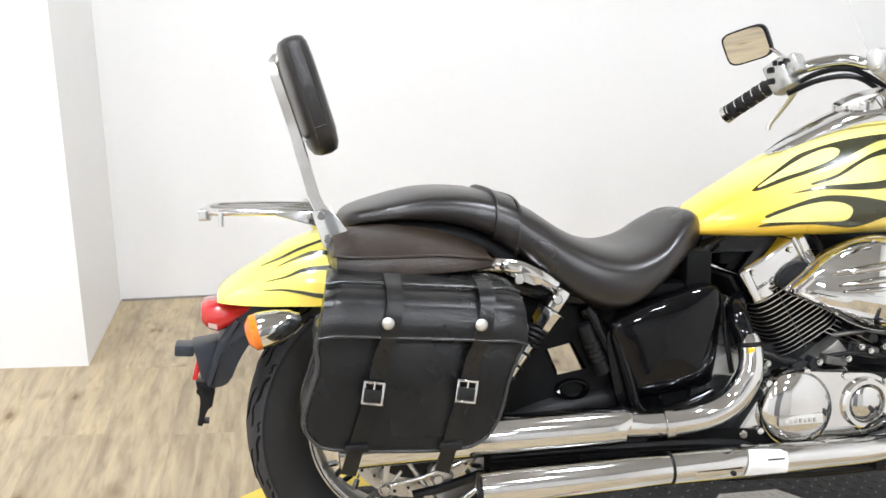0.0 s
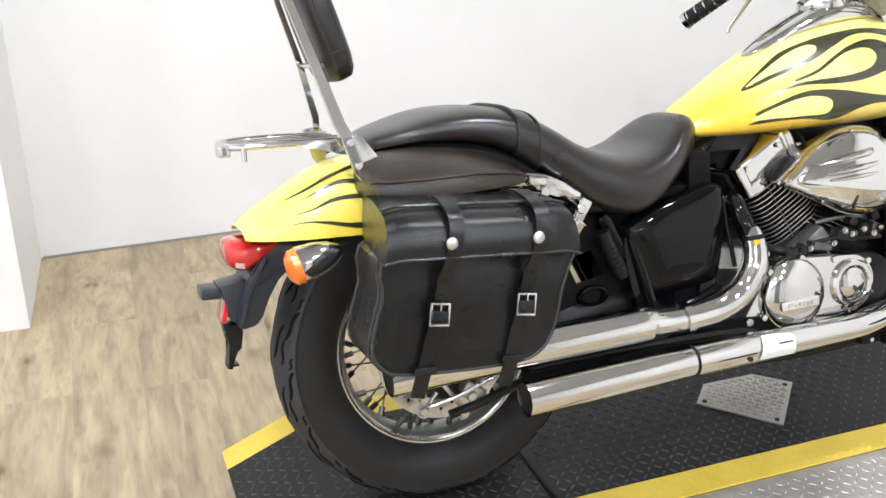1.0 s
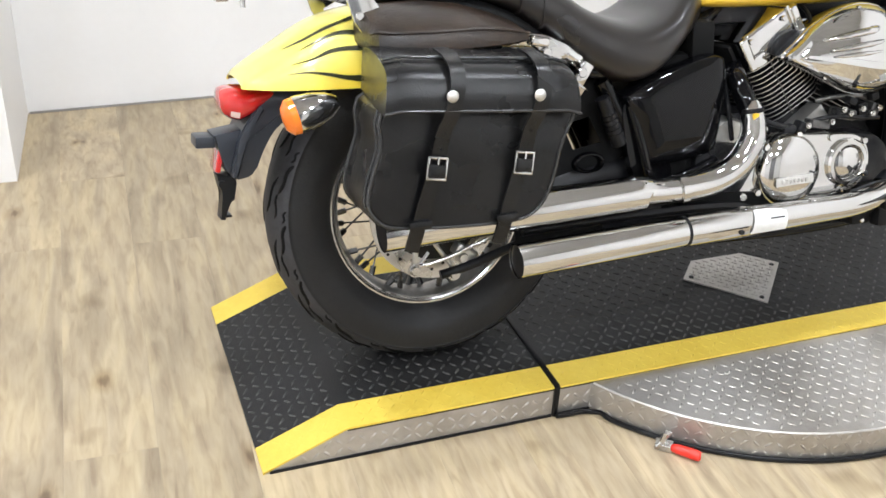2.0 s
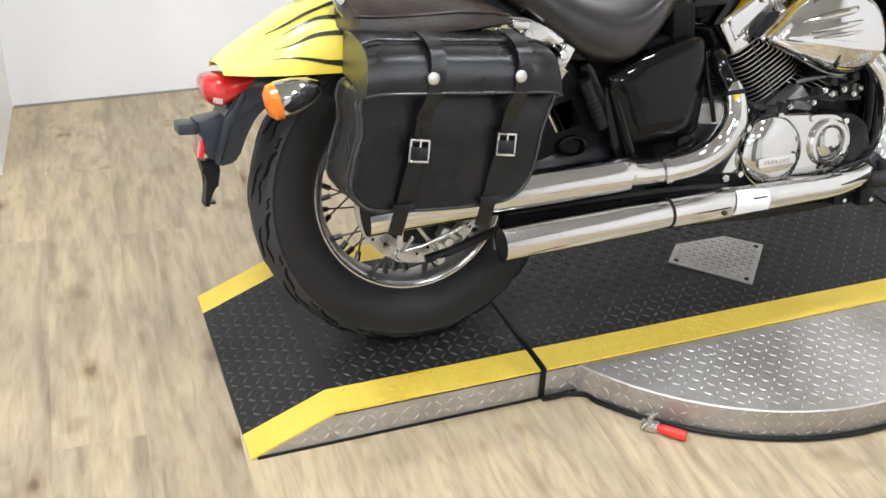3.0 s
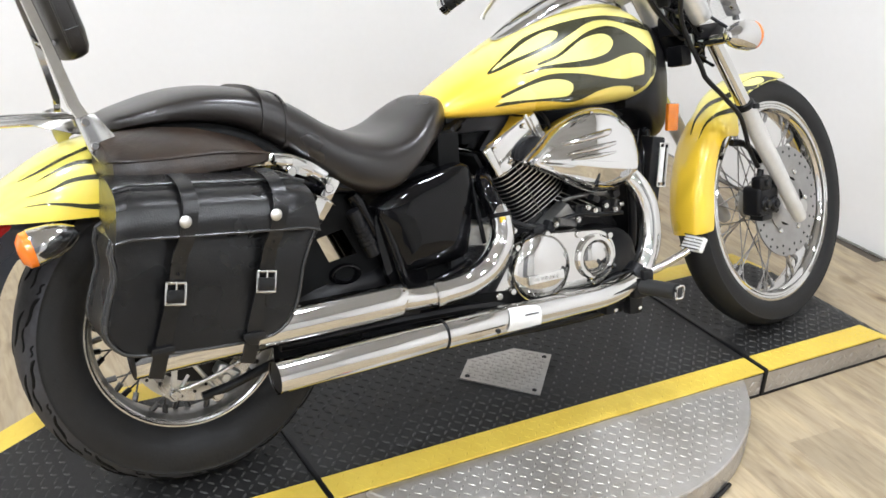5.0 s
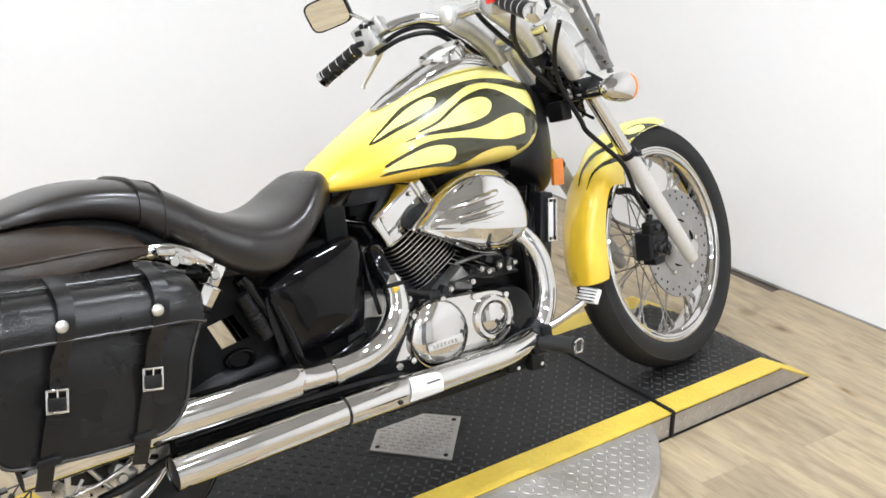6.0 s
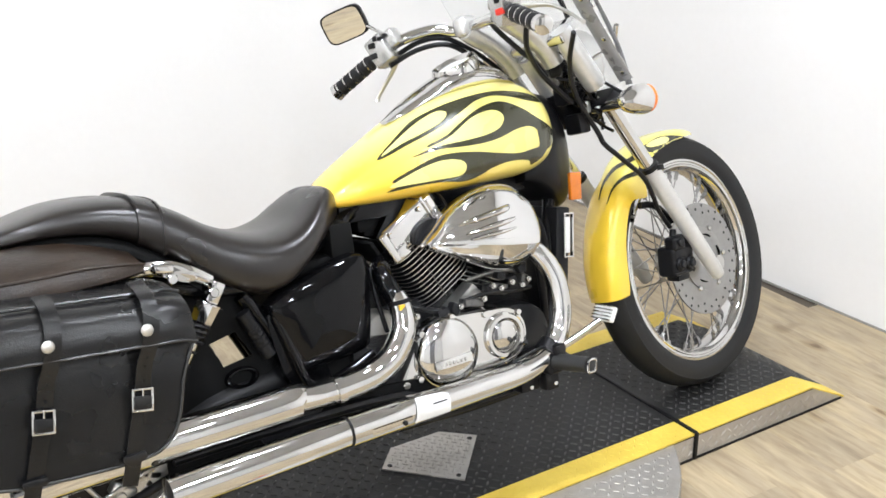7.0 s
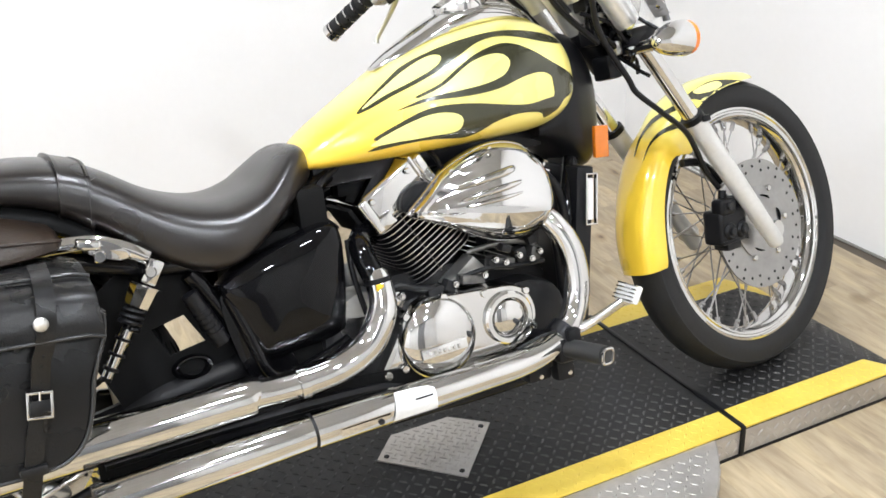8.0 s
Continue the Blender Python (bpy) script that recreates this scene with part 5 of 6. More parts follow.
# radiator and frame neck
rad = part("radiator", rbox((1.160, 0, 0.42), (0.040, 0.24, 0.34), 0.006, turn=pose(0, 0, 0, 0, 9, 0)), BLACK, bike, "black radiator ahead of the engine")
gr = part("radiator_trim", join(*[rbox(c, sz, 0.0015, turn=pose(0, 0, 0, 0, 7, 0)) for c, sz in (((1.174, -0.126, 0.522), (0.004, 0.010, 0.104)), ((1.199, -0.126, 0.519), (0.004, 0.010, 0.104)), ((1.192, -0.126, 0.572), (0.029, 0.010, 0.004)), ((1.181, -0.126, 0.470), (0.029, 0.010, 0.004)))]), CHROME, bike, "bright chrome radiator trim")
part("label_panel", rbox((1.1865, -0.124, 0.521), (0.013, 0.006, 0.085), 0.002, turn=pose(0, 0, 0, 0, 7, 0)), WHITE, gr, "pale panel")
NECK = fine([(1.10, 0.655, 0.70, 0.10), (1.14, 0.635, 0.78, 0.125), (1.18, 0.600, 0.84, 0.118), (1.215, 0.575, 0.86, 0.098), (1.25, 0.58, 0.84, 0.075), (1.275, 0.64, 0.80, 0.05)], 3)
part("neck_cover", loft([tank_ring(*s, 24) for s in NECK]), BLACK, bike, "black frame neck cover")
part("reflector", rbox((1.238, -0.106, 0.630), (0.034, 0.012, 0.066), 0.004, turn=pose(0, 0, 0, 0, 4, 0)), REFLEX, bike, "amber side reflector")
part("horn", lathe([(0, 0.03), (0.04, 0.03), (0.045, 0.01), (0.03, -0.01), (0, -0.01)], (1.19, -0.02, 0.60), "x", 20), BLACK, bike)

# foot peg and brake pedal
part("peg_mount", join(rbox((1.02, -0.17, 0.255), (0.07, 0.06, 0.06), 0.008), pipe((1.02, -0.15, 0.265), (1.03, -0.24, 0.268), 0.017, 12), rbox((0.985, -0.17, 0.215), (0.05, 0.04, 0.03), 0.006), rbox((1.026, -0.215, 0.266), (0.044, 0.052, 0.052), 0.010, 3), rbox((1.03, -0.20, 0.222), (0.040, 0.03, 0.05), 0.008)), BLACK, bike, "black foot peg mount")
for c in ((1.036, -0.215, 0.212), (0.985, -0.190, 0.210)):
    part("bolt", bolt(c, 0.0055, 0.005), CHROME, bike)
peg = part("foot_peg", pipe((1.028, -0.235, 0.268), (1.042, -0.338, 0.272), 0.0185, 18), PEGGREY, bike, "black rubber foot peg with a pale end")
part("peg_end", rbox((1.042, -0.339, 0.272), (0.022, 0.010, 0.027), 0.004), PEGGREY, peg, "grey end of the peg")
ring = [(1.042 + sx * 0.0105 + 0.002 * sz, -0.344, 0.272 + sz * 0.0135) for sx, sz in ((-1, -0.6), (-1, 0.6), (-0.6, 1), (0.6, 1), (1, 0.6), (1, -0.6), (0.6, -1), (-0.6, -1), (-1, -0.6))]
part("end_ring", sweep(ring, 0.0030, 8, 2), CHROME, peg, "bright frame on the peg end")
pedal = part("brake_pedal", sweep([(1.00, -0.185, 0.262), (1.04, -0.215, 0.285), (1.09, -0.245, 0.312), (1.138, -0.27, 0.342)], [0.009, 0.0095, 0.010, 0.010], 10, flat=0.9), SATIN, bike, "satin chrome brake pedal arm")
part("pipe_clamp", join(pipe((1.040, -0.2118, 0.301), (1.018, -0.2142, 0.285), 0.0295, 18), rbox((1.035, -0.235, 0.283), (0.03, 0.035, 0.05), 0.008)), BLACK, bike, "black clamp round the lower pipe")
pad = part("pedal_pad", rbox((1.150, -0.275, 0.356), (0.014, 0.062, 0.036), 0.004, turn=pose(0, 0, 0, 0, 30, 0)), WHITE, pedal, "pale ribbed pedal pad")
for i in range(5):
    part("rib", rbox((1.145 + 0.0040 * (i - 2), -0.275, 0.360 + 0.0065 * (i - 2)), (0.010, 0.060, 0.003), 0.001, turn=pose(0, 0, 0, 0, 30, 0)), CHROME, pad)
part("brake_wire", sweep([(0.93, -0.21, 0.285), (0.98, -0.23, 0.305), (1.02, -0.225, 0.30), (1.05, -0.19, 0.27), (1.02, -0.16, 0.23)], 0.0035, 6), BLACK, bike, "thin black cable")


# ---- front end, built straight and then steered ----
def steered(name, bm, mat, parent=None, label="", angle=38.0):
    return part(name, move(bm, STEER), mat, parent or bike, label, angle)


def fork_point(z, y):
    """A point on the fork leg's axis at height z."""
    return V((1.651 - 0.665 * (z - 0.335), y, z))


for s in (-1, 1):
    y = s * 0.119
    leg = steered("fork_leg", sweep([fork_point(0.308, y), fork_point(0.335, y), fork_point(0.50, y), fork_point(0.628, y)], [0.016, 0.0195, 0.0225, 0.0240], 20, 4), FORK, None, "silver painted fork slider")
    steered("fork_tube", pipe(fork_point(0.62, y), fork_point(0.80, y), 0.0190, 18), CHROME, leg, "chrome fork tube")
    steered("seal", pipe(fork_point(0.622, y), fork_point(0.633, y), 0.0255, 18), BLACK, leg, "black dust seal")
    steered("fork_cover", sweep([fork_point(0.845, y), fork_point(0.86, y), fork_point(0.93, y), fork_point(0.985, y)], [0.026, 0.0285, 0.0285, 0.026], 18, 3), PULLBACK, leg, "satin silver upper fork cover")
    steered("axle_end", lathe([(0, 0.03), (0.016, 0.03), (0.02, 0.022), (0.02, -0.01), (0, -0.01)], (1.662, s * 0.125, 0.342), "y", 16), STEEL, leg)
steered("lower_clamp", join(rbox((1.352, 0, 0.808), (0.070, 0.262, 0.030), 0.010, turn=pose(0, 0, 0, 0, -34, 0)), rbox((1.340, 0, 0.80), (0.05, 0.10, 0.04), 0.012)), BLACK, None, "black lower fork clamp")
steered("upper_clamp", rbox((1.238, 0, 0.982), (0.085, 0.27, 0.026), 0.010, turn=pose(0, 0, 0, 0, -34, 0)), CHROME, None, "chrome upper fork clamp")
steered("steering_head", pipe((1.345, 0, 0.775), (1.29, 0, 0.86), 0.033, 20), BLACK, None, "black steering head")
steered("head_cover", pipe((1.29, 0, 0.86), (1.232, 0, 0.95), 0.034, 20), PULLBACK, None, "satin silver steering head cover")

# front brake rotor and caliper
fr = steered("front_rotor", lathe([(0.082, -0.074), (0.150, -0.074), (0.150, -0.069), (0.082, -0.069)], FA, "y", 60, True), ROTOR, None, "drilled steel front brake rotor")
hole = None
for i in range(42):
    r = (0.143, 0.133, 0.123)[i % 3]
    a = 2 * math.pi * (i + 0.4 * (i % 3)) / 42
    m = STEER @ Matrix.Translation((FA[0] + r * math.cos(a), FA[1] - 0.0742, FA[2] + r * math.sin(a)))
    if hole is None:
        hole = part("hole", lathe([(0, 0), (0.0036, 0), (0.0036, -0.0006), (0, -0.0006)], (0, 0, 0), "y", 8), BLACK, fr, "drilled hole", matrix=m)
    else:
        again(hole, m)
steered("rotor_carrier", lathe([(0.024, -0.078), (0.055, -0.080), (0.085, -0.077), (0.085, -0.069), (0.024, -0.066)], FA, "y", 40, True), ROTOR, fr, "grey rotor carrier")
for i in range(6):
    a = 2 * math.pi * i / 6
    steered("bolt", bolt((FA[0] + 0.086 * math.cos(a), FA[1] - 0.0745, FA[2] + 0.086 * math.sin(a)), 0.0075, 0.007), CHROME, fr)
    arc = [(FA[0] + 0.064 * math.cos(a + 0.16 * k - 0.1), FA[1] - 0.0795, FA[2] + 0.064 * math.sin(a + 0.16 * k - 0.1)) for k in range(4)]
    steered("slot", sweep(arc, [0.003, 0.006, 0.006, 0.003], 8, 3, flat=0.4), GROOVE, fr, "dark slot in the carrier")
CAL = Matrix.Translation((1.562, -0.088, 0.391)) @ pose(0, 0, 0, 0, 0, 11)
fcal = part("front_caliper", move(join(rbox((0, 0, -0.005), (0.090, 0.056, 0.078), 0.012, 3), rbox((-0.018, -0.014, 0.042), (0.05, 0.036, 0.036), 0.010, 3), rbox((0.035, 0.0, 0.03), (0.030, 0.05, 0.05), 0.008), rbox((0.0, -0.004, -0.048), (0.05, 0.04, 0.022), 0.006), pipe((-0.008, 0, 0.04), (0.0, 0, 0.075), 0.009), lathe([(0, -0.036), (0.015, -0.036), (0.019, -0.031), (0.019, -0.02), (0, -0.02)], (-0.020, 0, -0.012), "y", 18), lathe([(0, -0.036), (0.015, -0.036), (0.019, -0.031), (0.019, -0.02), (0, -0.02)], (0.022, 0, -0.016), "y", 18), rbox((0.0, -0.022, -0.036), (0.088, 0.016, 0.008), 0.003), pipe((0.03, -0.02, 0.05), (0.045, -0.03, 0.062), 0.005)), CAL), BLACK, bike, "black front brake caliper")
for c in ((-0.020, -0.036, -0.012), (0.022, -0.036, -0.016), (-0.02, -0.033, 0.045)):
    part("bolt", move(bolt(c, 0.010, 0.006), CAL), ENGINE, fcal)
part("brake_hose", sweep([(1.17, -0.24, 0.985), (1.20, -0.18, 0.92), (1.232, -0.150, 0.846), (1.289, -0.150, 0.750), (1.307, -0.150, 0.719), (1.365, -0.150, 0.671), (1.434, -0.135, 0.620), (1.477, -0.115, 0.569), (1.508, -0.100, 0.523), (1.550, -0.090, 0.474)], 0.0062, 10), BLACK, bike, "black front brake hose")
steered("hose_clip", rbox((1.470, -0.122, 0.622), (0.024, 0.05, 0.014), 0.003), BLACK)
steered("fender_stay", sweep([(1.555, -0.085, 0.475), (1.50, -0.083, 0.525), (1.445, -0.078, 0.535)], 0.009, 8), BLACK, None, "black fender stay")

# flames on the front fender, laid on after steering
WAY = (0.612, 0.782, -0.116)
for lick in ([(1.362, 0.575), (1.382, 0.609), (1.422, 0.639), (1.468, 0.652), (1.505, 0.660), (1.500, 0.672), (1.462, 0.662), (1.416, 0.647), (1.377, 0.612), (1.360, 0.576)],
             [(1.384, 0.561), (1.408, 0.592), (1.442, 0.610), (1.484, 0.616), (1.516, 0.619), (1.513, 0.631), (1.479, 0.628), (1.437, 0.618), (1.403, 0.595), (1.383, 0.562)],
             [(1.504, 0.677), (1.543, 0.695), (1.586, 0.706), (1.632, 0.704), (1.679, 0.696), (1.706, 0.684), (1.695, 0.667), (1.641, 0.662), (1.590, 0.661), (1.532, 0.673)]):
    decal("flame", lick, front_fender, 0.0012, FLAME, "black painted flame lick", 5, WAY, -0.05)
for heart in ([(1.536, 0.690), (1.573, 0.701), (1.607, 0.703), (1.618, 0.693), (1.592, 0.685), (1.550, 0.682)],
              [(1.553, 0.670), (1.608, 0.676), (1.634, 0.692), (1.670, 0.692), (1.682, 0.680), (1.655, 0.670), (1.607, 0.665)]):
    decal("flame", heart, front_fender, 0.0020, LEMON, "lemon heart of the flame", 5, WAY, -0.05)

# headlamp, front indicators and lamp bar
head = steered("headlamp", move(lathe([(0, -0.095), (0.03, -0.09), (0.06, -0.07), (0.080, -0.03), (0.086, 0.02), (0.088, 0.035), (0.080, 0.04), (0, 0.04)], (0, 0, 0), "x", 36), Matrix.Translation((1.365, 0, 0.915))), CHROME, None, "chrome headlamp shell")
steered("lens", lathe([(0, 1.417), (0.05, 1.414), (0.079, 1.407), (0.079, 1.403), (0, 1.403)], (0, 0, 0.915), "x", 32), LENS, head, "clear headlamp glass")
steered("lamp_bar", pipe((1.330, -0.18, 0.792), (1.330, 0.18, 0.792), 0.013, 12), CHROME, None, "chrome lamp bar")
for s in (-1, 1):
    indicator(STEER @ pose(1.337, s * 0.212, 0.792, 0, 0, 0), 1, AMBER, "chrome front indicator with an amber lens", 0.108, 0.0365)

# handlebar with risers, grips, levers, switches and mirrors
BAR = [(0.0, 1.100, 1.040), (0.09, 1.098, 1.036), (0.135, 1.055, 1.052), (0.18, 0.985, 1.040), (0.237, 0.943, 1.009), (0.344, 0.904, 0.959)]
steered("handlebar", sweep([(x, -y, z) for y, x, z in BAR[::-1]] + [(x, y, z) for y, x, z in BAR[1:]], 0.0135, 14), CHROME, None, "wide chrome handlebar")
for s in (-1, 1):
    steered("riser", join(sweep([(1.245, s * 0.058, 0.915), (1.222, s * 0.060, 0.955), (1.175, s * 0.062, 0.995), (1.125, s * 0.064, 1.022), (1.098, s * 0.065, 1.036)], [0.026, 0.029, 0.030, 0.030, 0.028], 18, 4), rbox((1.098, s * 0.065, 1.042), (0.056, 0.042, 0.050), 0.018, 4)), PULLBACK, None, "satin silver handlebar riser")
    a, b = V((0.943, s * 0.237, 1.009)), V((0.904, s * 0.344, 0.959))
    d = (b - a).normalized()
    grip = steered("grip", pipe(a, b, 0.0165, 16), RUBBER, None, "black and chrome ribbed grip")
    for k in range(5):
        p = a + (b - a) * (0.10 + 0.20 * k)
        steered("grip_ring", join(pipe(p, p + d * 0.005, 0.0195, 16), pipe(p + d * 0.009, p + d * 0.021, 0.0188, 16)), RUBBER, grip)
        steered("chrome_ring", pipe(p + d * 0.0055, p + d * 0.0085, 0.0192, 16), CHROME, grip, "chrome ring")
    steered("grip_end", sweep([b, b + d * 0.012, b + d * 0.016], [0.021, 0.021, 0.014], 18, 1), CHROME, grip, "chrome grip end")
    sw = steered("switch_box", join(rbox(a - d * 0.030 + V((0, 0, 0.004)), (0.046, 0.056, 0.074), 0.010, turn=pose(0, 0, 0, -s * 24, 0, s * 18)), rbox(a - d * 0.066 + V((0.004, 0, 0.012)), (0.040, 0.030, 0.046), 0.008, turn=pose(0, 0, 0, -s * 24, 0, s * 18))), SILVER, None, "silver switch box")
    steered("switch", rbox(a - d * 0.020 + V((-0.018, 0, 0.022)), (0.016, 0.024, 0.014), 0.003), BLACK, sw, "black switch")
    steered("switch", rbox(a - d * 0.022 + V((-0.020, 0, -0.004)), (0.014, 0.022, 0.014), 0.003), REDPLASTIC if s < 0 else BLACK, sw)
    for q, up, sz in ((-0.050, 0.030, 0.010), (-0.036, 0.038, 0.012), (-0.064, 0.030, 0.008)):
        steered("button", rbox(a + d * q + V((-0.020, 0, up - 0.008)), (0.014, sz, sz), 0.002), BLACK, sw, "small black button")
    lever = [a - d * 0.040 + V((0.036, 0, -0.014)), a - d * 0.01 + V((0.046, 0, -0.030)), a + d * 0.02 + V((0.046, 0, -0.046)), a + d * 0.045 + V((0.038, 0, -0.066)), a + d * 0.050 + V((0.036, 0, -0.076))] if s > 0 else [a - d * 0.04 + V((0.036, 0, 0.0)), V((1.030, -0.262, 1.014)), V((1.034, -0.31, 0.985)), V((1.022, -0.348, 0.960)), V((1.020, -0.355, 0.956))]
    steered("lever", sweep(lever, [0.009, 0.0068, 0.0056, 0.0052, 0.0075][:len(lever)], 10, 5, flat=0.7), ALLOY, None, "satin alloy lever")
    if s < 0:
        res = steered("fluid_reservoir", rbox(a - d * 0.045 + V((0.03, 0.0, 0.045)), (0.06, 0.05, 0.04), 0.009, turn=pose(0, 0, 0, 0, 0, 40)), CHROME, None, "chrome brake fluid reservoir")
    # mirrors
    mc = V((1.016, s * 0.417, 1.135))
    mt = Matrix.Translation(mc) @ pose(0, 0, 0, 0, 0, s * 22) @ pose(0, 0, 0, 0, -21, 0) @ pose(0, 0, 0, -s * 7, 0, 0)
    sq = [(0.064 * math.copysign(abs(math.cos(t)) ** 0.42, math.cos(t)), 0.042 * math.copysign(abs(math.sin(t)) ** 0.42, math.sin(t))) for t in (2 * math.pi * k / 36 for k in range(36))]
    back = loft([[V((h, y * q, z * q)) for y, z in sq] for q, h in ((0.93, -0.006), (1.0, -0.005), (1.0, 0.004), (0.92, 0.014), (0.70, 0.021), (0.3, 0.024))])
    mir = steered("mirror", move(back, mt), BLACK, None, "black-edged mirror on a chrome stem")
    steered("glass", move(loft([[V((h, y * q, z * q)) for y, z in sq] for q, h in ((0.91, -0.0055), (0.91, -0.0068))]), mt), MIRROR, mir, "mirror glass")
    steered("stem", sweep([a - d * 0.05 + V((0.01, 0, 0.02)), a - d * 0.035 + V((0.025, s * 0.03, 0.05)), mc + V((0.03, -s * 0.05, -0.015)), mc + V((0.02, -s * 0.015, 0))], 0.0055, 10), CHROME, mir, "chrome stem")
CABLES = [[(0.965, 0.20, 1.000), (1.02, 0.165, 1.028), (1.07, 0.125, 1.030), (1.12, 0.10, 1.0), (1.19, 0.09, 0.95), (1.25, 0.08, 0.88)],
          [(0.960, 0.205, 0.985), (1.02, 0.165, 1.012), (1.08, 0.12, 1.012), (1.14, 0.10, 0.97), (1.22, 0.09, 0.90)]]
for c in CABLES:
    steered("cable", sweep(c, 0.0062, 8), BLACK, None, "black control cable")
for c in ([(0.985, -0.195, 1.030), (1.035, -0.215, 1.052), (1.076, -0.200, 1.039), (1.090, -0.170, 0.972), (1.138, -0.130, 0.927), (1.184, -0.110, 0.888), (1.260, -0.100, 0.827)],
          [(1.115, 0.000, 1.045), (1.22, 0.000, 1.105), (1.32, 0.000, 1.095), (1.358, 0.000, 1.029), (1.356, 0.000, 0.988), (1.340, 0.000, 0.934)],
          [(1.100, -0.030, 1.035), (1.144, 0.000, 1.012), (1.188, -0.020, 0.960), (1.196, -0.050, 0.937), (1.225, -0.060, 0.893)]):
    part("cable", sweep(c, 0.0066, 8), BLACK, bike, "black control cable")
for c, size, mt in (((1.285, -0.045, 0.84), (0.045, 0.05, 0.05), BLACK), ((1.255, -0.06, 0.90), (0.03, 0.04, 0.035), BLACK), ((1.300, -0.05, 0.765), (0.04, 0.05, 0.05), BLACK), ((1.325, -0.07, 0.86), (0.03, 0.03, 0.03), ALLOY), ((1.30, -0.085, 0.80), (0.022, 0.02, 0.03), STEEL), ((1.27, -0.085, 0.865), (0.02, 0.02, 0.024), STEEL)):
    steered("wiring_block", rbox(c, size, 0.008), mt)
for c in ([(1.22, -0.08, 0.88), (1.28, -0.10, 0.85), (1.33, -0.10, 0.80), (1.36, -0.13, 0.79)], [(1.24, -0.02, 0.93), (1.30, -0.08, 0.91), (1.34, -0.11, 0.86), (1.37, -0.16, 0.81)]):
    steered("wire", sweep(c, 0.0042, 8), BLACK, None, "thin black wire")

# loose wiring and small fittings behind the headlamp
rng = random.Random(5)
for k in range(14):
    x0, z0 = 1.235 + 0.006 * k + rng.uniform(-0.012, 0.012), 0.93 - 0.009 * k + rng.uniform(-0.02, 0.02)
    pts = [(x0, -0.05 - rng.uniform(0, 0.05), z0)]
    for q in range(3):
        pts.append((pts[-1][0] + rng.uniform(0.006, 0.034), -0.05 - rng.uniform(0.0, 0.06), pts[-1][2] - rng.uniform(0.010, 0.040)))
    steered("wire", sweep(pts, rng.choice((0.0032, 0.0042, 0.0055)), 7, 5), BLACKGLOSS if k % 3 else BLACK, None, "thin black wire")
for k in range(9):
    c = (1.262 + 0.010 * k + rng.uniform(-0.01, 0.01), -0.098 - rng.uniform(0, 0.014), 0.905 - 0.013 * k + rng.uniform(-0.02, 0.02))
    steered("fitting", rbox(c, (rng.uniform(0.007, 0.015), 0.012, rng.uniform(0.006, 0.012)), 0.002, turn=pose(0, 0, 0, rng.uniform(-40, 40), rng.uniform(-60, 60), 0)), CHROME if k % 2 else BLACKGLOSS, None, "small steering head fitting")

# small clear windshield on chrome stays
WS = []
for i in range(13):
    y = -0.20 + 0.40 * i / 12
    bow = 0.085 * (y / 0.20) ** 2
    WS.append([V((1.410 - bow - 0.60 * (z - 0.86) + 0.10 * (z - 0.86) ** 2, y * (1 - 0.25 * max(0, z - 1.05)), z - 0.012)) for z in (0.855, 0.92, 1.0, 1.08, 1.16, 1.24, 1.30)])
wbm = loft(WS, False)
bmesh.ops.recalc_face_normals(wbm, faces=wbm.faces)
bmesh.ops.solidify(wbm, geom=wbm.faces[:], thickness=0.003)
wind = steered("windshield", wbm, ACRYLIC, None, "small clear acrylic windshield")
wind.visible_shadow = False
for s in (-1, 1):
    side = [WS[0 if s < 0 else -1][k] + V((-0.004, 0, 0)) for k in range(7)]
    if s < 0:
        steered("edge_stay", sweep(side[:6], 0.0205, 8, 2, flat=0.28), GREYBAR, wind, "grey edge stay of the windshield")
    if s < 0:
        rail = [V((1.344, s * 0.192, 0.832)), V((1.318, s * 0.199, 0.922)), V((1.280, s * 0.202, 1.001)), V((1.242, s * 0.203, 1.065)), V((1.172, s * 0.200, 1.170))]
        steered("edge_rail", sweep(rail, [0.010, 0.008, 0.0065, 0.0055, 0.004], 8, 3, flat=0.4), GREYBAR, wind, "grey rail along the windshield edge")
        for z0, z1 in ((0.862, 0.905), (0.925, 0.965), (1.015, 1.035)):
            mid = lambda z: V((1.337 - 0.50 * (z - 0.832), s * 0.207, z))
            steered("slot_bar", sweep([mid(z0), mid((z0 + z1) / 2), mid(z1)], [0.005, 0.0062, 0.005], 8, 2), CHROME, wind, "bright clamp bar")
        steered("stay", sweep([(1.30, s * 0.115, 0.905), (1.36, s * 0.15, 0.935), (1.345, s * 0.185, 0.975)], 0.006, 8), CHROME, wind, "chrome stay")
for z in (0.875, 0.955, 1.05):
    p = V((1.410 - 0.085 - 0.60 * (z - 0.86), -0.204, z - 0.012))
    steered("knob", lathe([(0, 0.006), (0.008, 0.005), (0.010, 0), (0.008, -0.008), (0, -0.010)], p, "y", 12), CHROME, wind, "chrome clamp knob")

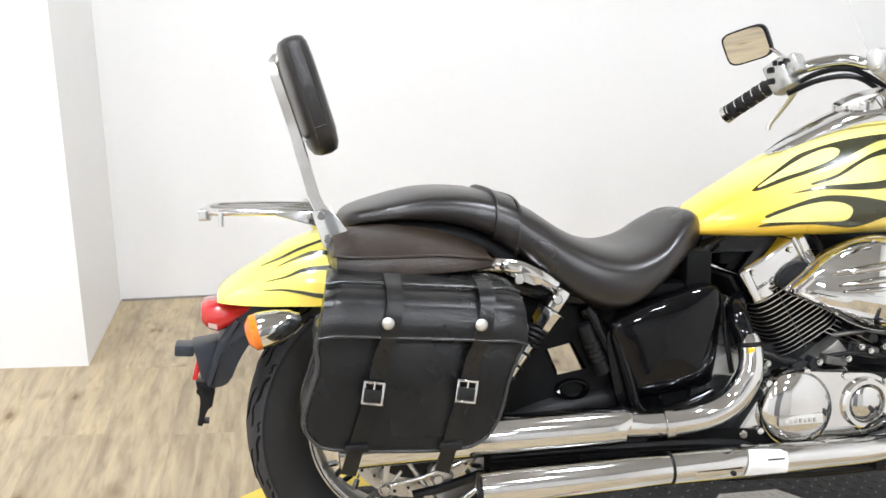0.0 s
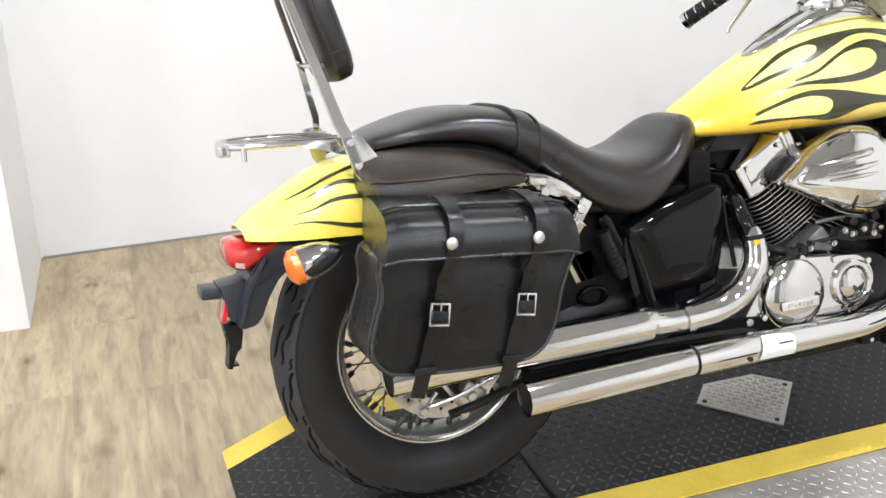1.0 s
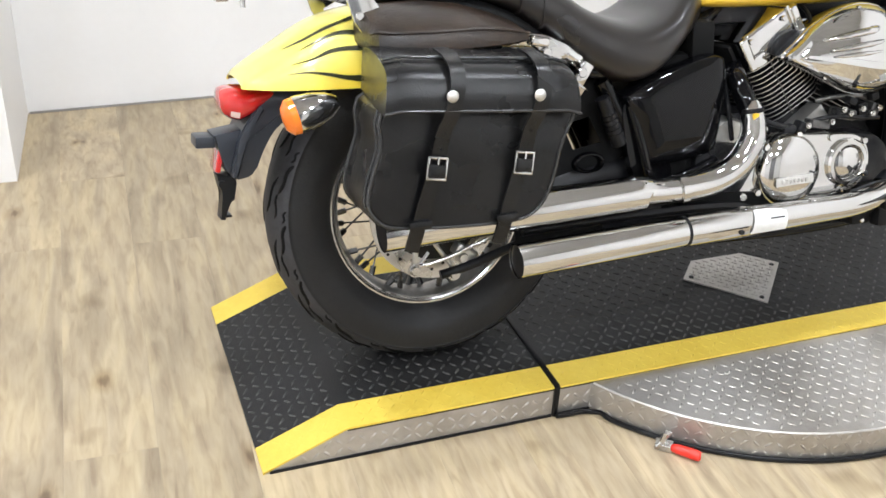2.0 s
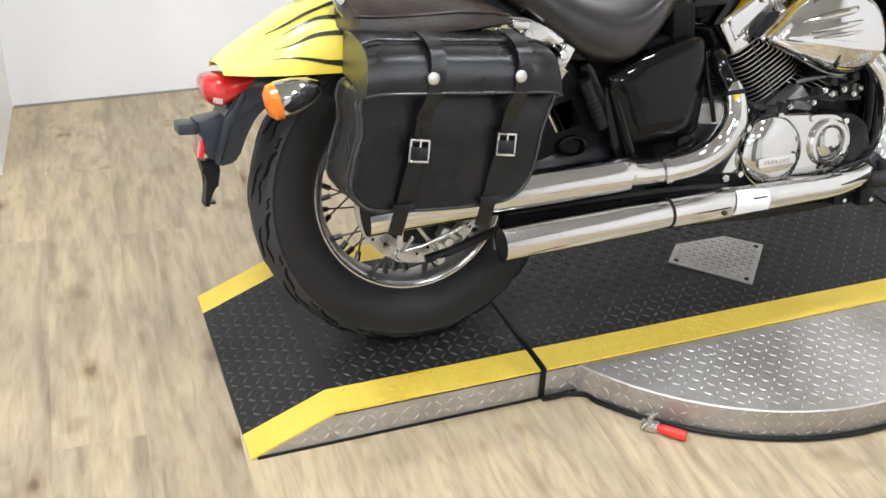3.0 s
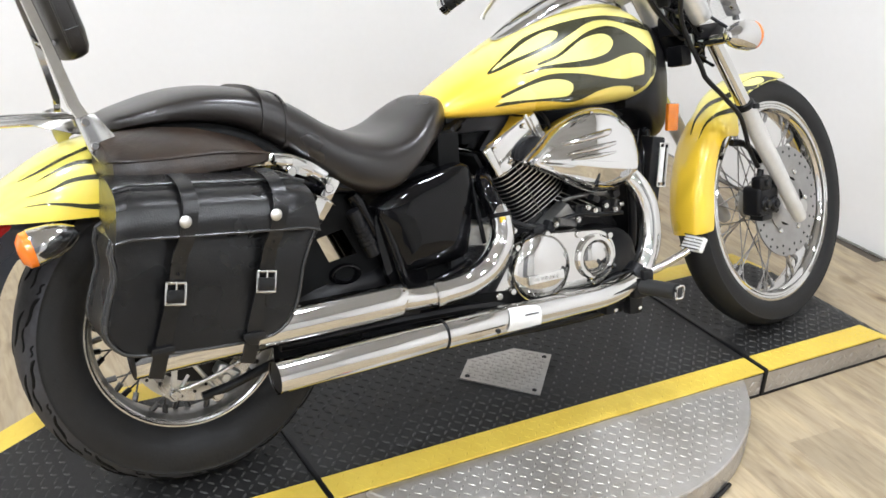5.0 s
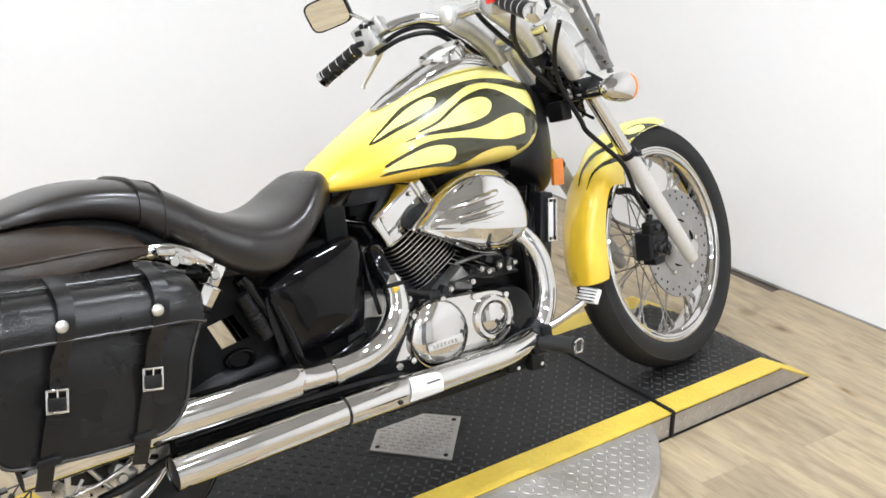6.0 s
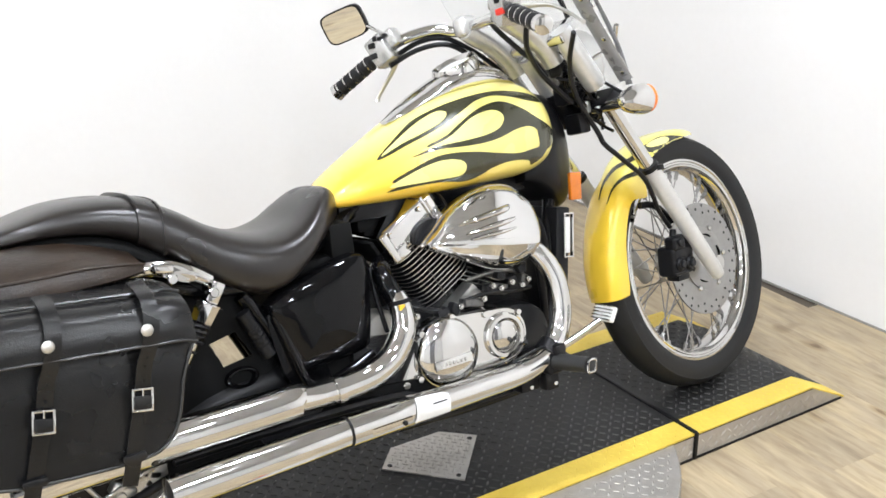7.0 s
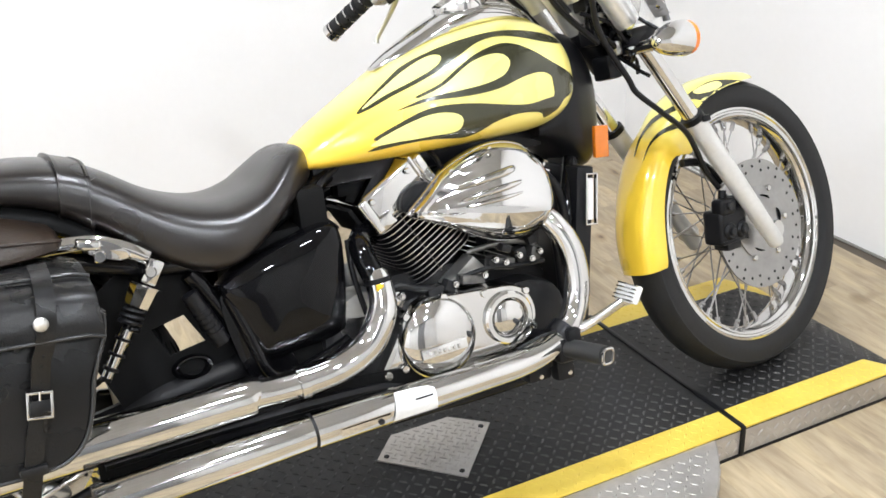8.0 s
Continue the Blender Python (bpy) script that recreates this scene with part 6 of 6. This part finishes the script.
# ---- backrest and rack ----
bar = empty("backrest", LEAN, "chrome passenger backrest with a padded black leather cushion and luggage rack", "backrest")
for s in (-1, 1):
    part("side_plate", prism([(-0.161, 0.746), (-0.128, 0.754), (-0.091, 0.704), (-0.120, 0.692), (-0.116, 0.687), (-0.123, 0.659), (-0.143, 0.688)], s * 0.152, s * 0.144, 0.0015), SATIN, bar, "chrome side plate")
    for c in ((-0.145, 0.740), (-0.133, 0.697)):
        part("bolt", bolt((c[0], s * 0.152, c[1]), 0.008, 0.006, "y", s), CHROME, bar)
    rows = []
    far = 0.016 if s > 0 else 0.0
    for x, y, z, w in ((-0.137, 0.128, 0.735, 0.0110), (-0.154 + far, 0.118, 0.770, 0.0110), (-0.185 + far, 0.090, 0.885, 0.0095), (-0.219 + far, 0.078, 0.993, 0.0085), (-0.225 + far, 0.072, 1.016, 0.0075), (-0.218 + far, 0.068, 1.030, 0.004)):
        w *= 0.65 if s > 0 else 1.0
        rows.append([V((x + dx * w, s * y + dy * 0.0038, z + dx * w * 0.3)) for dx, dy in ((-1, -0.5), (-0.85, -1), (0.85, -1), (1, -0.5), (1, 0.5), (0.85, 1), (-0.85, 1), (-1, 0.5))])
    part("upright", loft(rows), SATIN if s < 0 else CHROME, bar, "flat chrome upright")
part("cross_piece", pipe((-0.170, -0.088, 0.875), (-0.164, 0.088, 0.875), 0.005), CHROME, bar, "chrome cross piece")
P0, P1 = V((-0.115, 0, 0.848)), V((-0.182, 0, 1.066))
pd = (P1 - P0).normalized()
pn = V((pd.z, 0, -pd.x))
PADS = []
for f, wy, th in ((0.0, 0.050, 0.012), (0.02, 0.072, 0.022), (0.08, 0.084, 0.028), (0.2, 0.091, 0.0310), (0.5, 0.093, 0.0310), (0.8, 0.091, 0.0305), (0.93, 0.084, 0.028), (0.98, 0.072, 0.023), (1.0, 0.050, 0.012)):
    c = P0.lerp(P1, f) - pn * 0.007
    PADS.append([c + V((0, wy * math.copysign(abs(math.cos(a)) ** 0.5, math.cos(a)), 0)) + pn * th * math.copysign(abs(math.sin(a)) ** 0.6, math.sin(a)) for a in (2 * math.pi * k / 28 for k in range(28))])
cush = part("cushion", loft(PADS), PADHIDE, bar, "padded black leather cushion")
for off in (-0.013, 0.014):
    part("seam", sweep([P0.lerp(P1, 0.10 + 0.82 * k / 11) - pn * 0.007 + V((0, -0.091 + 0.006 * (abs(k - 5.5) / 5.5) ** 3, 0)) + pn * off for k in range(12)], 0.0020, 6, 2), PADHIDE, cush, "sewn piping")
part("seam", sweep([P0.lerp(P1, 0.24) - pn * 0.007 + V((0, -0.092, 0)) + pn * o for o in (-0.013, -0.004, 0.006, 0.014)], 0.0016, 6, 2), PADHIDE, cush, "sewn seam")
rack = part("rack", sweep([(-0.125, -0.098, 0.738), (-0.24, -0.090, 0.742), (-0.325, -0.076, 0.742), (-0.345, -0.04, 0.742), (-0.348, 0.0, 0.742), (-0.345, 0.04, 0.742), (-0.325, 0.076, 0.742), (-0.24, 0.090, 0.742), (-0.125, 0.098, 0.738)], 0.0068, 10, 5), SATIN, bar, "satin chrome luggage rack")
for y in (-0.045, 0.0, 0.045):
    part("rack_bar", pipe((-0.14, y, 0.742), (-0.342, y * 0.8, 0.742), 0.005), SATIN, rack)
part("rack_plate", prism([(-0.245, 0.743), (-0.125, 0.745), (-0.125, 0.712), (-0.150, 0.716)], -0.112, -0.106, 0.0015), SATIN, rack, "triangular side brace")
part("rack_clip", rbox((-0.352, -0.045, 0.736), (0.024, 0.028, 0.022), 0.004), SATIN, rack)
part("rack_peg", pipe((-0.322, -0.084, 0.742), (-0.322, -0.084, 0.716), 0.0048), SATIN, rack)


# ---- saddlebags ----
def saddlebag(s):
    """A leather bag with a flap, two belts and buckles; s is the side."""
    root = empty("saddlebag", LEAN, "black leather saddlebag with two buckled straps, hung beside the seat", "saddlebag")
    yo, yi = 0.358, 0.175

    def side_outline(f):
        # f: 0 at the wheel side, 1 at the outer face
        g = 0.010 * (1 - f)
        return smooth2([(-0.140 + g, 0.578), (-0.172 + g, 0.50), (-0.196 + g, 0.42), (-0.182 + g, 0.385), (-0.148, 0.368), (-0.04, 0.358), (0.06, 0.356), (0.105, 0.366), (0.135 - g, 0.40), (0.155 - g, 0.47), (0.168 - g, 0.585)], 4)
    rings = []
    for f, q in ((0, 0.93), (0.03, 0.985), (0.12, 1.0), (0.5, 1.015), (0.88, 1.0), (0.97, 0.985), (1.0, 0.95)):
        o = side_outline(f)
        cx, cz = -0.02, 0.47
        rings.append([V((cx + (x - cx) * q, s * (yi + (yo - yi) * f), cz + (z - cz) * q)) for x, z in o])
    bag = part("body", loft(rings), LEATHER, root, "black leather bag body")
    edge = [p + V((0, s * 0.002, 0)) for p in rings[5]]
    part("piping", sweep(edge + [edge[0]], 0.0036, 8, 1), PIPING, bag, "black leather edge piping")
    second = [p + V((0, s * 0.004, 0)) for p in rings[4]]
    part("piping", sweep(second + [second[0]], 0.0030, 8, 1), PIPING, bag, "black leather edge piping")
    inner = [p + V((0, s * 0.003, 0)) for p in rings[2]]
    part("piping", sweep(inner + [inner[0]], 0.0036, 8, 1), PIPING, bag, "black leather edge piping")
    # flap: from the back edge over the top and down the outer face
    prof = [(0.170, 0.648), (0.200, 0.655), (0.27, 0.653), (0.34, 0.640), (0.370, 0.625), (0.382, 0.606), (0.388, 0.588), (0.3880, 0.566)]
    curve = [(p.x, p.y) for p in catmull([(y, z, 0) for y, z in prof], 4)]
    rows = []
    for i in range(15):
        f = i / 14
        x = -0.136 + 0.314 * f
        edgef = abs(2 * f - 1)
        droop = 0.006 * max(0, edgef - 0.86) / 0.14
        rows.append([V((x - (1 - f) * 0.022 * (y - 0.17) / 0.21 - 0.010 * (1 - f) ** 2 * min(1.0, max(0.0, (0.632 - z) / 0.066)) - 0.012 * (0.62 - z), s * (y - droop * 0.6), z - droop - 0.024 * f)) for y, z in curve])
    flap = loft(rows, False)
    bmesh.ops.recalc_face_normals(flap, faces=flap.faces)
    bmesh.ops.solidify(flap, geom=flap.faces[:], thickness=0.005)
    lid = part("flap", flap, LEATHER, root, "black leather flap with a sewn edge")
    for row, sgn in ((rows[0], -1), (rows[-1], 1)):
        gus = [p.copy() for p in row] + [V((row[-1].x * 0.985, s * 0.33, row[-1].z + 0.006)), V((row[0].x + sgn * 0.012, s * 0.19, row[-1].z + 0.018))]
        part("gusset", loft([gus, [p + V((sgn * -0.006, 0, 0)) for p in gus]]), LEATHER, lid, "leather end of the flap")
    lip = [r[-1] + V((0, s * 0.001, 0.003)) for r in rows]
    part("piping", sweep(lip, 0.0030, 8, 1), PIPING, lid, "rolled leather edge")
    rope = [V((r[11].x, r[11].y, r[11].z)) + V((0, s * 0.004, 0.004)) for r in rows]
    part("piping", sweep(rope, 0.0032, 8, 1), PIPING, lid, "black leather edge piping")
    part("handle", sweep([(-0.035, s * 0.235, 0.650), (-0.015, s * 0.24, 0.664), (0.03, s * 0.24, 0.666), (0.075, s * 0.24, 0.655), (0.095, s * 0.235, 0.640)], 0.009, 8, 4, flat=0.4), LEATHER, lid, "black leather carrying handle")
    for xt, xb in ((-0.046, -0.122), (0.108, 0.036)):
        xm = xt + (xb - xt) * 0.42
        top = [(xt + 0.006, 0.295, 0.652), (xt + 0.004, 0.345, 0.644), (xt + 0.002, 0.378, 0.628), (xt, 0.391, 0.606), (xt - 0.004, 0.394, 0.585), (xt - 0.013, 0.390, 0.550), (xt - 0.022, 0.381, 0.525), (xm - 0.002, 0.374, 0.468), (xm - 0.020, 0.370, 0.41), (xb + 0.010, 0.366, 0.362), (xb, 0.360, 0.325)]
        line = [V((x, s * y, z - 0.055 * (xt + 0.03) * (1 if z > 0.5 else 0.6))) for x, y, z in catmull(top, 4)]
        ww = 0.0128
        strap = bmesh.new()
        vs = []
        for i, p in enumerate(line):
            d = (line[min(i + 1, len(line) - 1)] - line[max(i - 1, 0)]).normalized()
            side = V((1, 0, 0)) - d * d.x
            side.normalize()
            vs.append((strap.verts.new(p - side * ww), strap.verts.new(p + side * ww)))
        for a, b in zip(vs, vs[1:]):
            strap.faces.new((a[0], a[1], b[1], b[0]))
        bmesh.ops.recalc_face_normals(strap, faces=strap.faces)
        bmesh.ops.solidify(strap, geom=strap.faces[:], thickness=0.004)
        belt = part("strap", strap, LEATHER, root, "black leather strap")
        part("loop", rbox(line[-6] + V((0, s * 0.002, 0)), (0.039, 0.012, 0.014), 0.003), LEATHER, belt, "leather keeper loop")
        c = V((xt - 0.012, s * 0.396, 0.585 - 0.055 * (xt + 0.03)))
        part("stud", lathe([(0, s * 0.006), (0.005, s * 0.0055), (0.009, s * 0.003), (0.0105, 0), (0, 0)], c, "y", 20), ALLOY, belt, "domed metal stud")
        bc = V((xm - 0.004, s * 0.381, 0.468 - 0.055 * (xt + 0.03) * 0.6))
        tilt = pose(0, 0, 0, s * 3, 9, 0)
        fr_b = join(*[rbox(V(c2), sz, 0.0018) for c2, sz in (((0, 0, 0.0175), (0.036, 0.005, 0.0045)), ((0, 0, -0.0175), (0.036, 0.005, 0.0045)), ((-0.0158, 0, 0), (0.0045, 0.005, 0.036)), ((0.0158, 0, 0), (0.0045, 0.005, 0.036)))])
        buckle = part("buckle", move(fr_b, Matrix.Translation(bc) @ tilt), CHROME, belt, "square chrome buckle")
        part("tongue", move(pipe((0, s * 0.003, 0.002), (0.0, s * 0.004, 0.020), 0.0019, 8), Matrix.Translation(bc) @ tilt), CHROME, buckle)
        part("tip", move(rbox((0, s * 0.003, -0.004), (0.028, 0.006, 0.022), 0.002), Matrix.Translation(bc) @ tilt), LEATHER, belt, "strap end through the buckle")
        for k in range(4):
            p = line[22 + 2 * k] + V((0, s * 0.0022, 0))
            part("hole", lathe([(0, s * 0.0004), (0.0024, s * 0.0004), (0.0024, 0), (0, 0)], p, "y", 8), BLACK, belt, "punched hole")
    return root


saddlebag(-1)
# leather yoke pads that join the bags under the seat
for s in (-1,):
    yoke = empty("saddlebag_yoke", LEAN, "black leather yoke pad above the saddlebag, coloured with the floor's brown reflection", "pad")
    YK, EDGE = [], []
    for x, zb, zt, yo in ((-0.130, 0.650, 0.688, 0.205), (-0.124, 0.641, 0.704, 0.230), (-0.09, 0.636, 0.714, 0.246), (-0.02, 0.636, 0.718, 0.252), (0.05, 0.637, 0.711, 0.252), (0.11, 0.640, 0.694, 0.247), (0.152, 0.644, 0.678, 0.235), (0.163, 0.648, 0.666, 0.205)):
        yi, h = 0.10, zt - zb
        YK.append([V((x, s * y, z)) for y, z in ((yi, zb), (yo - 0.03, zb), (yo - 0.006, zb + 0.002), (yo, zb + 0.006), (yo, zb + min(0.034, h * 0.5)), (yo - 0.004, zb + min(0.038, h * 0.55)), (yo - 0.016, zb + h * 0.60), (yo - 0.05, zb + h * 0.80), (yi + 0.05, zt), (yi, zt))])
        EDGE.append(V((x, s * (yo - 0.002), zb + min(0.037, h * 0.53))))
    part("panel", loft(YK), TINTHIDE, yoke, "black leather panel with the reflected floor's brown in its colour", 50)
    part("piping", sweep(EDGE, 0.0028, 6, 4), TINTHIDE, yoke, "raised leather edge")

# ---- small things on the floor ----
clamp = empty("toggle_clamp", pose(0.400, -0.404, FLOOR_Z, 0, 0, -38) @ Matrix.Scale(0.8, 4), "small steel clamp with a red grip beside the turntable", "clamp")
part("base", rbox((-0.012, 0.004, 0.010), (0.045, 0.03, 0.018), 0.003), STEEL, clamp, "steel base")
part("arm", join(rbox((-0.016, 0.0, 0.034), (0.012, 0.016, 0.046), 0.003, turn=pose(0, 0, 0, 0, 14, 0)), pipe((-0.03, -0.012, 0.012), (0.0, 0.012, 0.05), 0.005)), STEEL, clamp, "steel link")
part("grip", sweep([(0.008, -0.004, 0.014), (0.02, -0.006, 0.016), (0.05, -0.010, 0.0165), (0.078, -0.014, 0.016), (0.083, -0.0145, 0.016)], [0.008, 0.0125, 0.0135, 0.0135, 0.008], 14, 3), REDPLASTIC, clamp, "red dipped grip")

# ---- floor planks, laid towards the back wall ----
PW, PL = 0.178, 1.22
PLANK_M = pose(0, 0, 0, 0, 0, -2.6)


def plank_mesh():
    bm = bmesh.new()
    hx, hy, b = PW / 2 - 0.0001, PL / 2 - 0.0001, 0.0005
    lo = [bm.verts.new((x, y, -0.004)) for x, y in ((-hx, -hy), (hx, -hy), (hx, hy), (-hx, hy))]
    hi = [bm.verts.new((x, y, -b * 0.5)) for x, y in ((-hx, -hy), (hx, -hy), (hx, hy), (-hx, hy))]
    tp = [bm.verts.new((x, y, 0)) for x, y in ((-hx + b, -hy + b), (hx - b, -hy + b), (hx - b, hy - b), (-hx + b, hy - b))]
    for i in range(4):
        j = (i + 1) % 4
        bm.faces.new((lo[i], lo[j], hi[j], hi[i]))
        bm.faces.new((hi[i], hi[j], tp[j], tp[i]))
    bm.faces.new(tp)
    return bm


first_plank = None
for i in range(-19, 20):
    shift = ((i * 7) % 5) / 5 * PL + 0.11 * ((i * 3) % 4)
    for j in range(-6, 3):
        p = PLANK_M @ V((i * PW + 0.05, j * PL + shift, 0))
        ya, yb = max(p.y - PL / 2, -5.16), min(p.y + PL / 2, 1.74)
        if not (-3.2 < p.x < 2.58 and yb - ya > 0.02):
            continue
        m = Matrix.Translation((p.x + ((ya + yb) / 2 - p.y) * math.tan(radians(2.6)), (ya + yb) / 2, FLOOR_Z)) @ PLANK_M @ Matrix.Diagonal((1, (yb - ya) / PL, 1, 1))  # cut to length at the walls
        if first_plank is None:
            first_plank = part("plank", plank_mesh(), OAK, floor, angle=20, matrix=m)
        else:
            again(first_plank, m, floor)
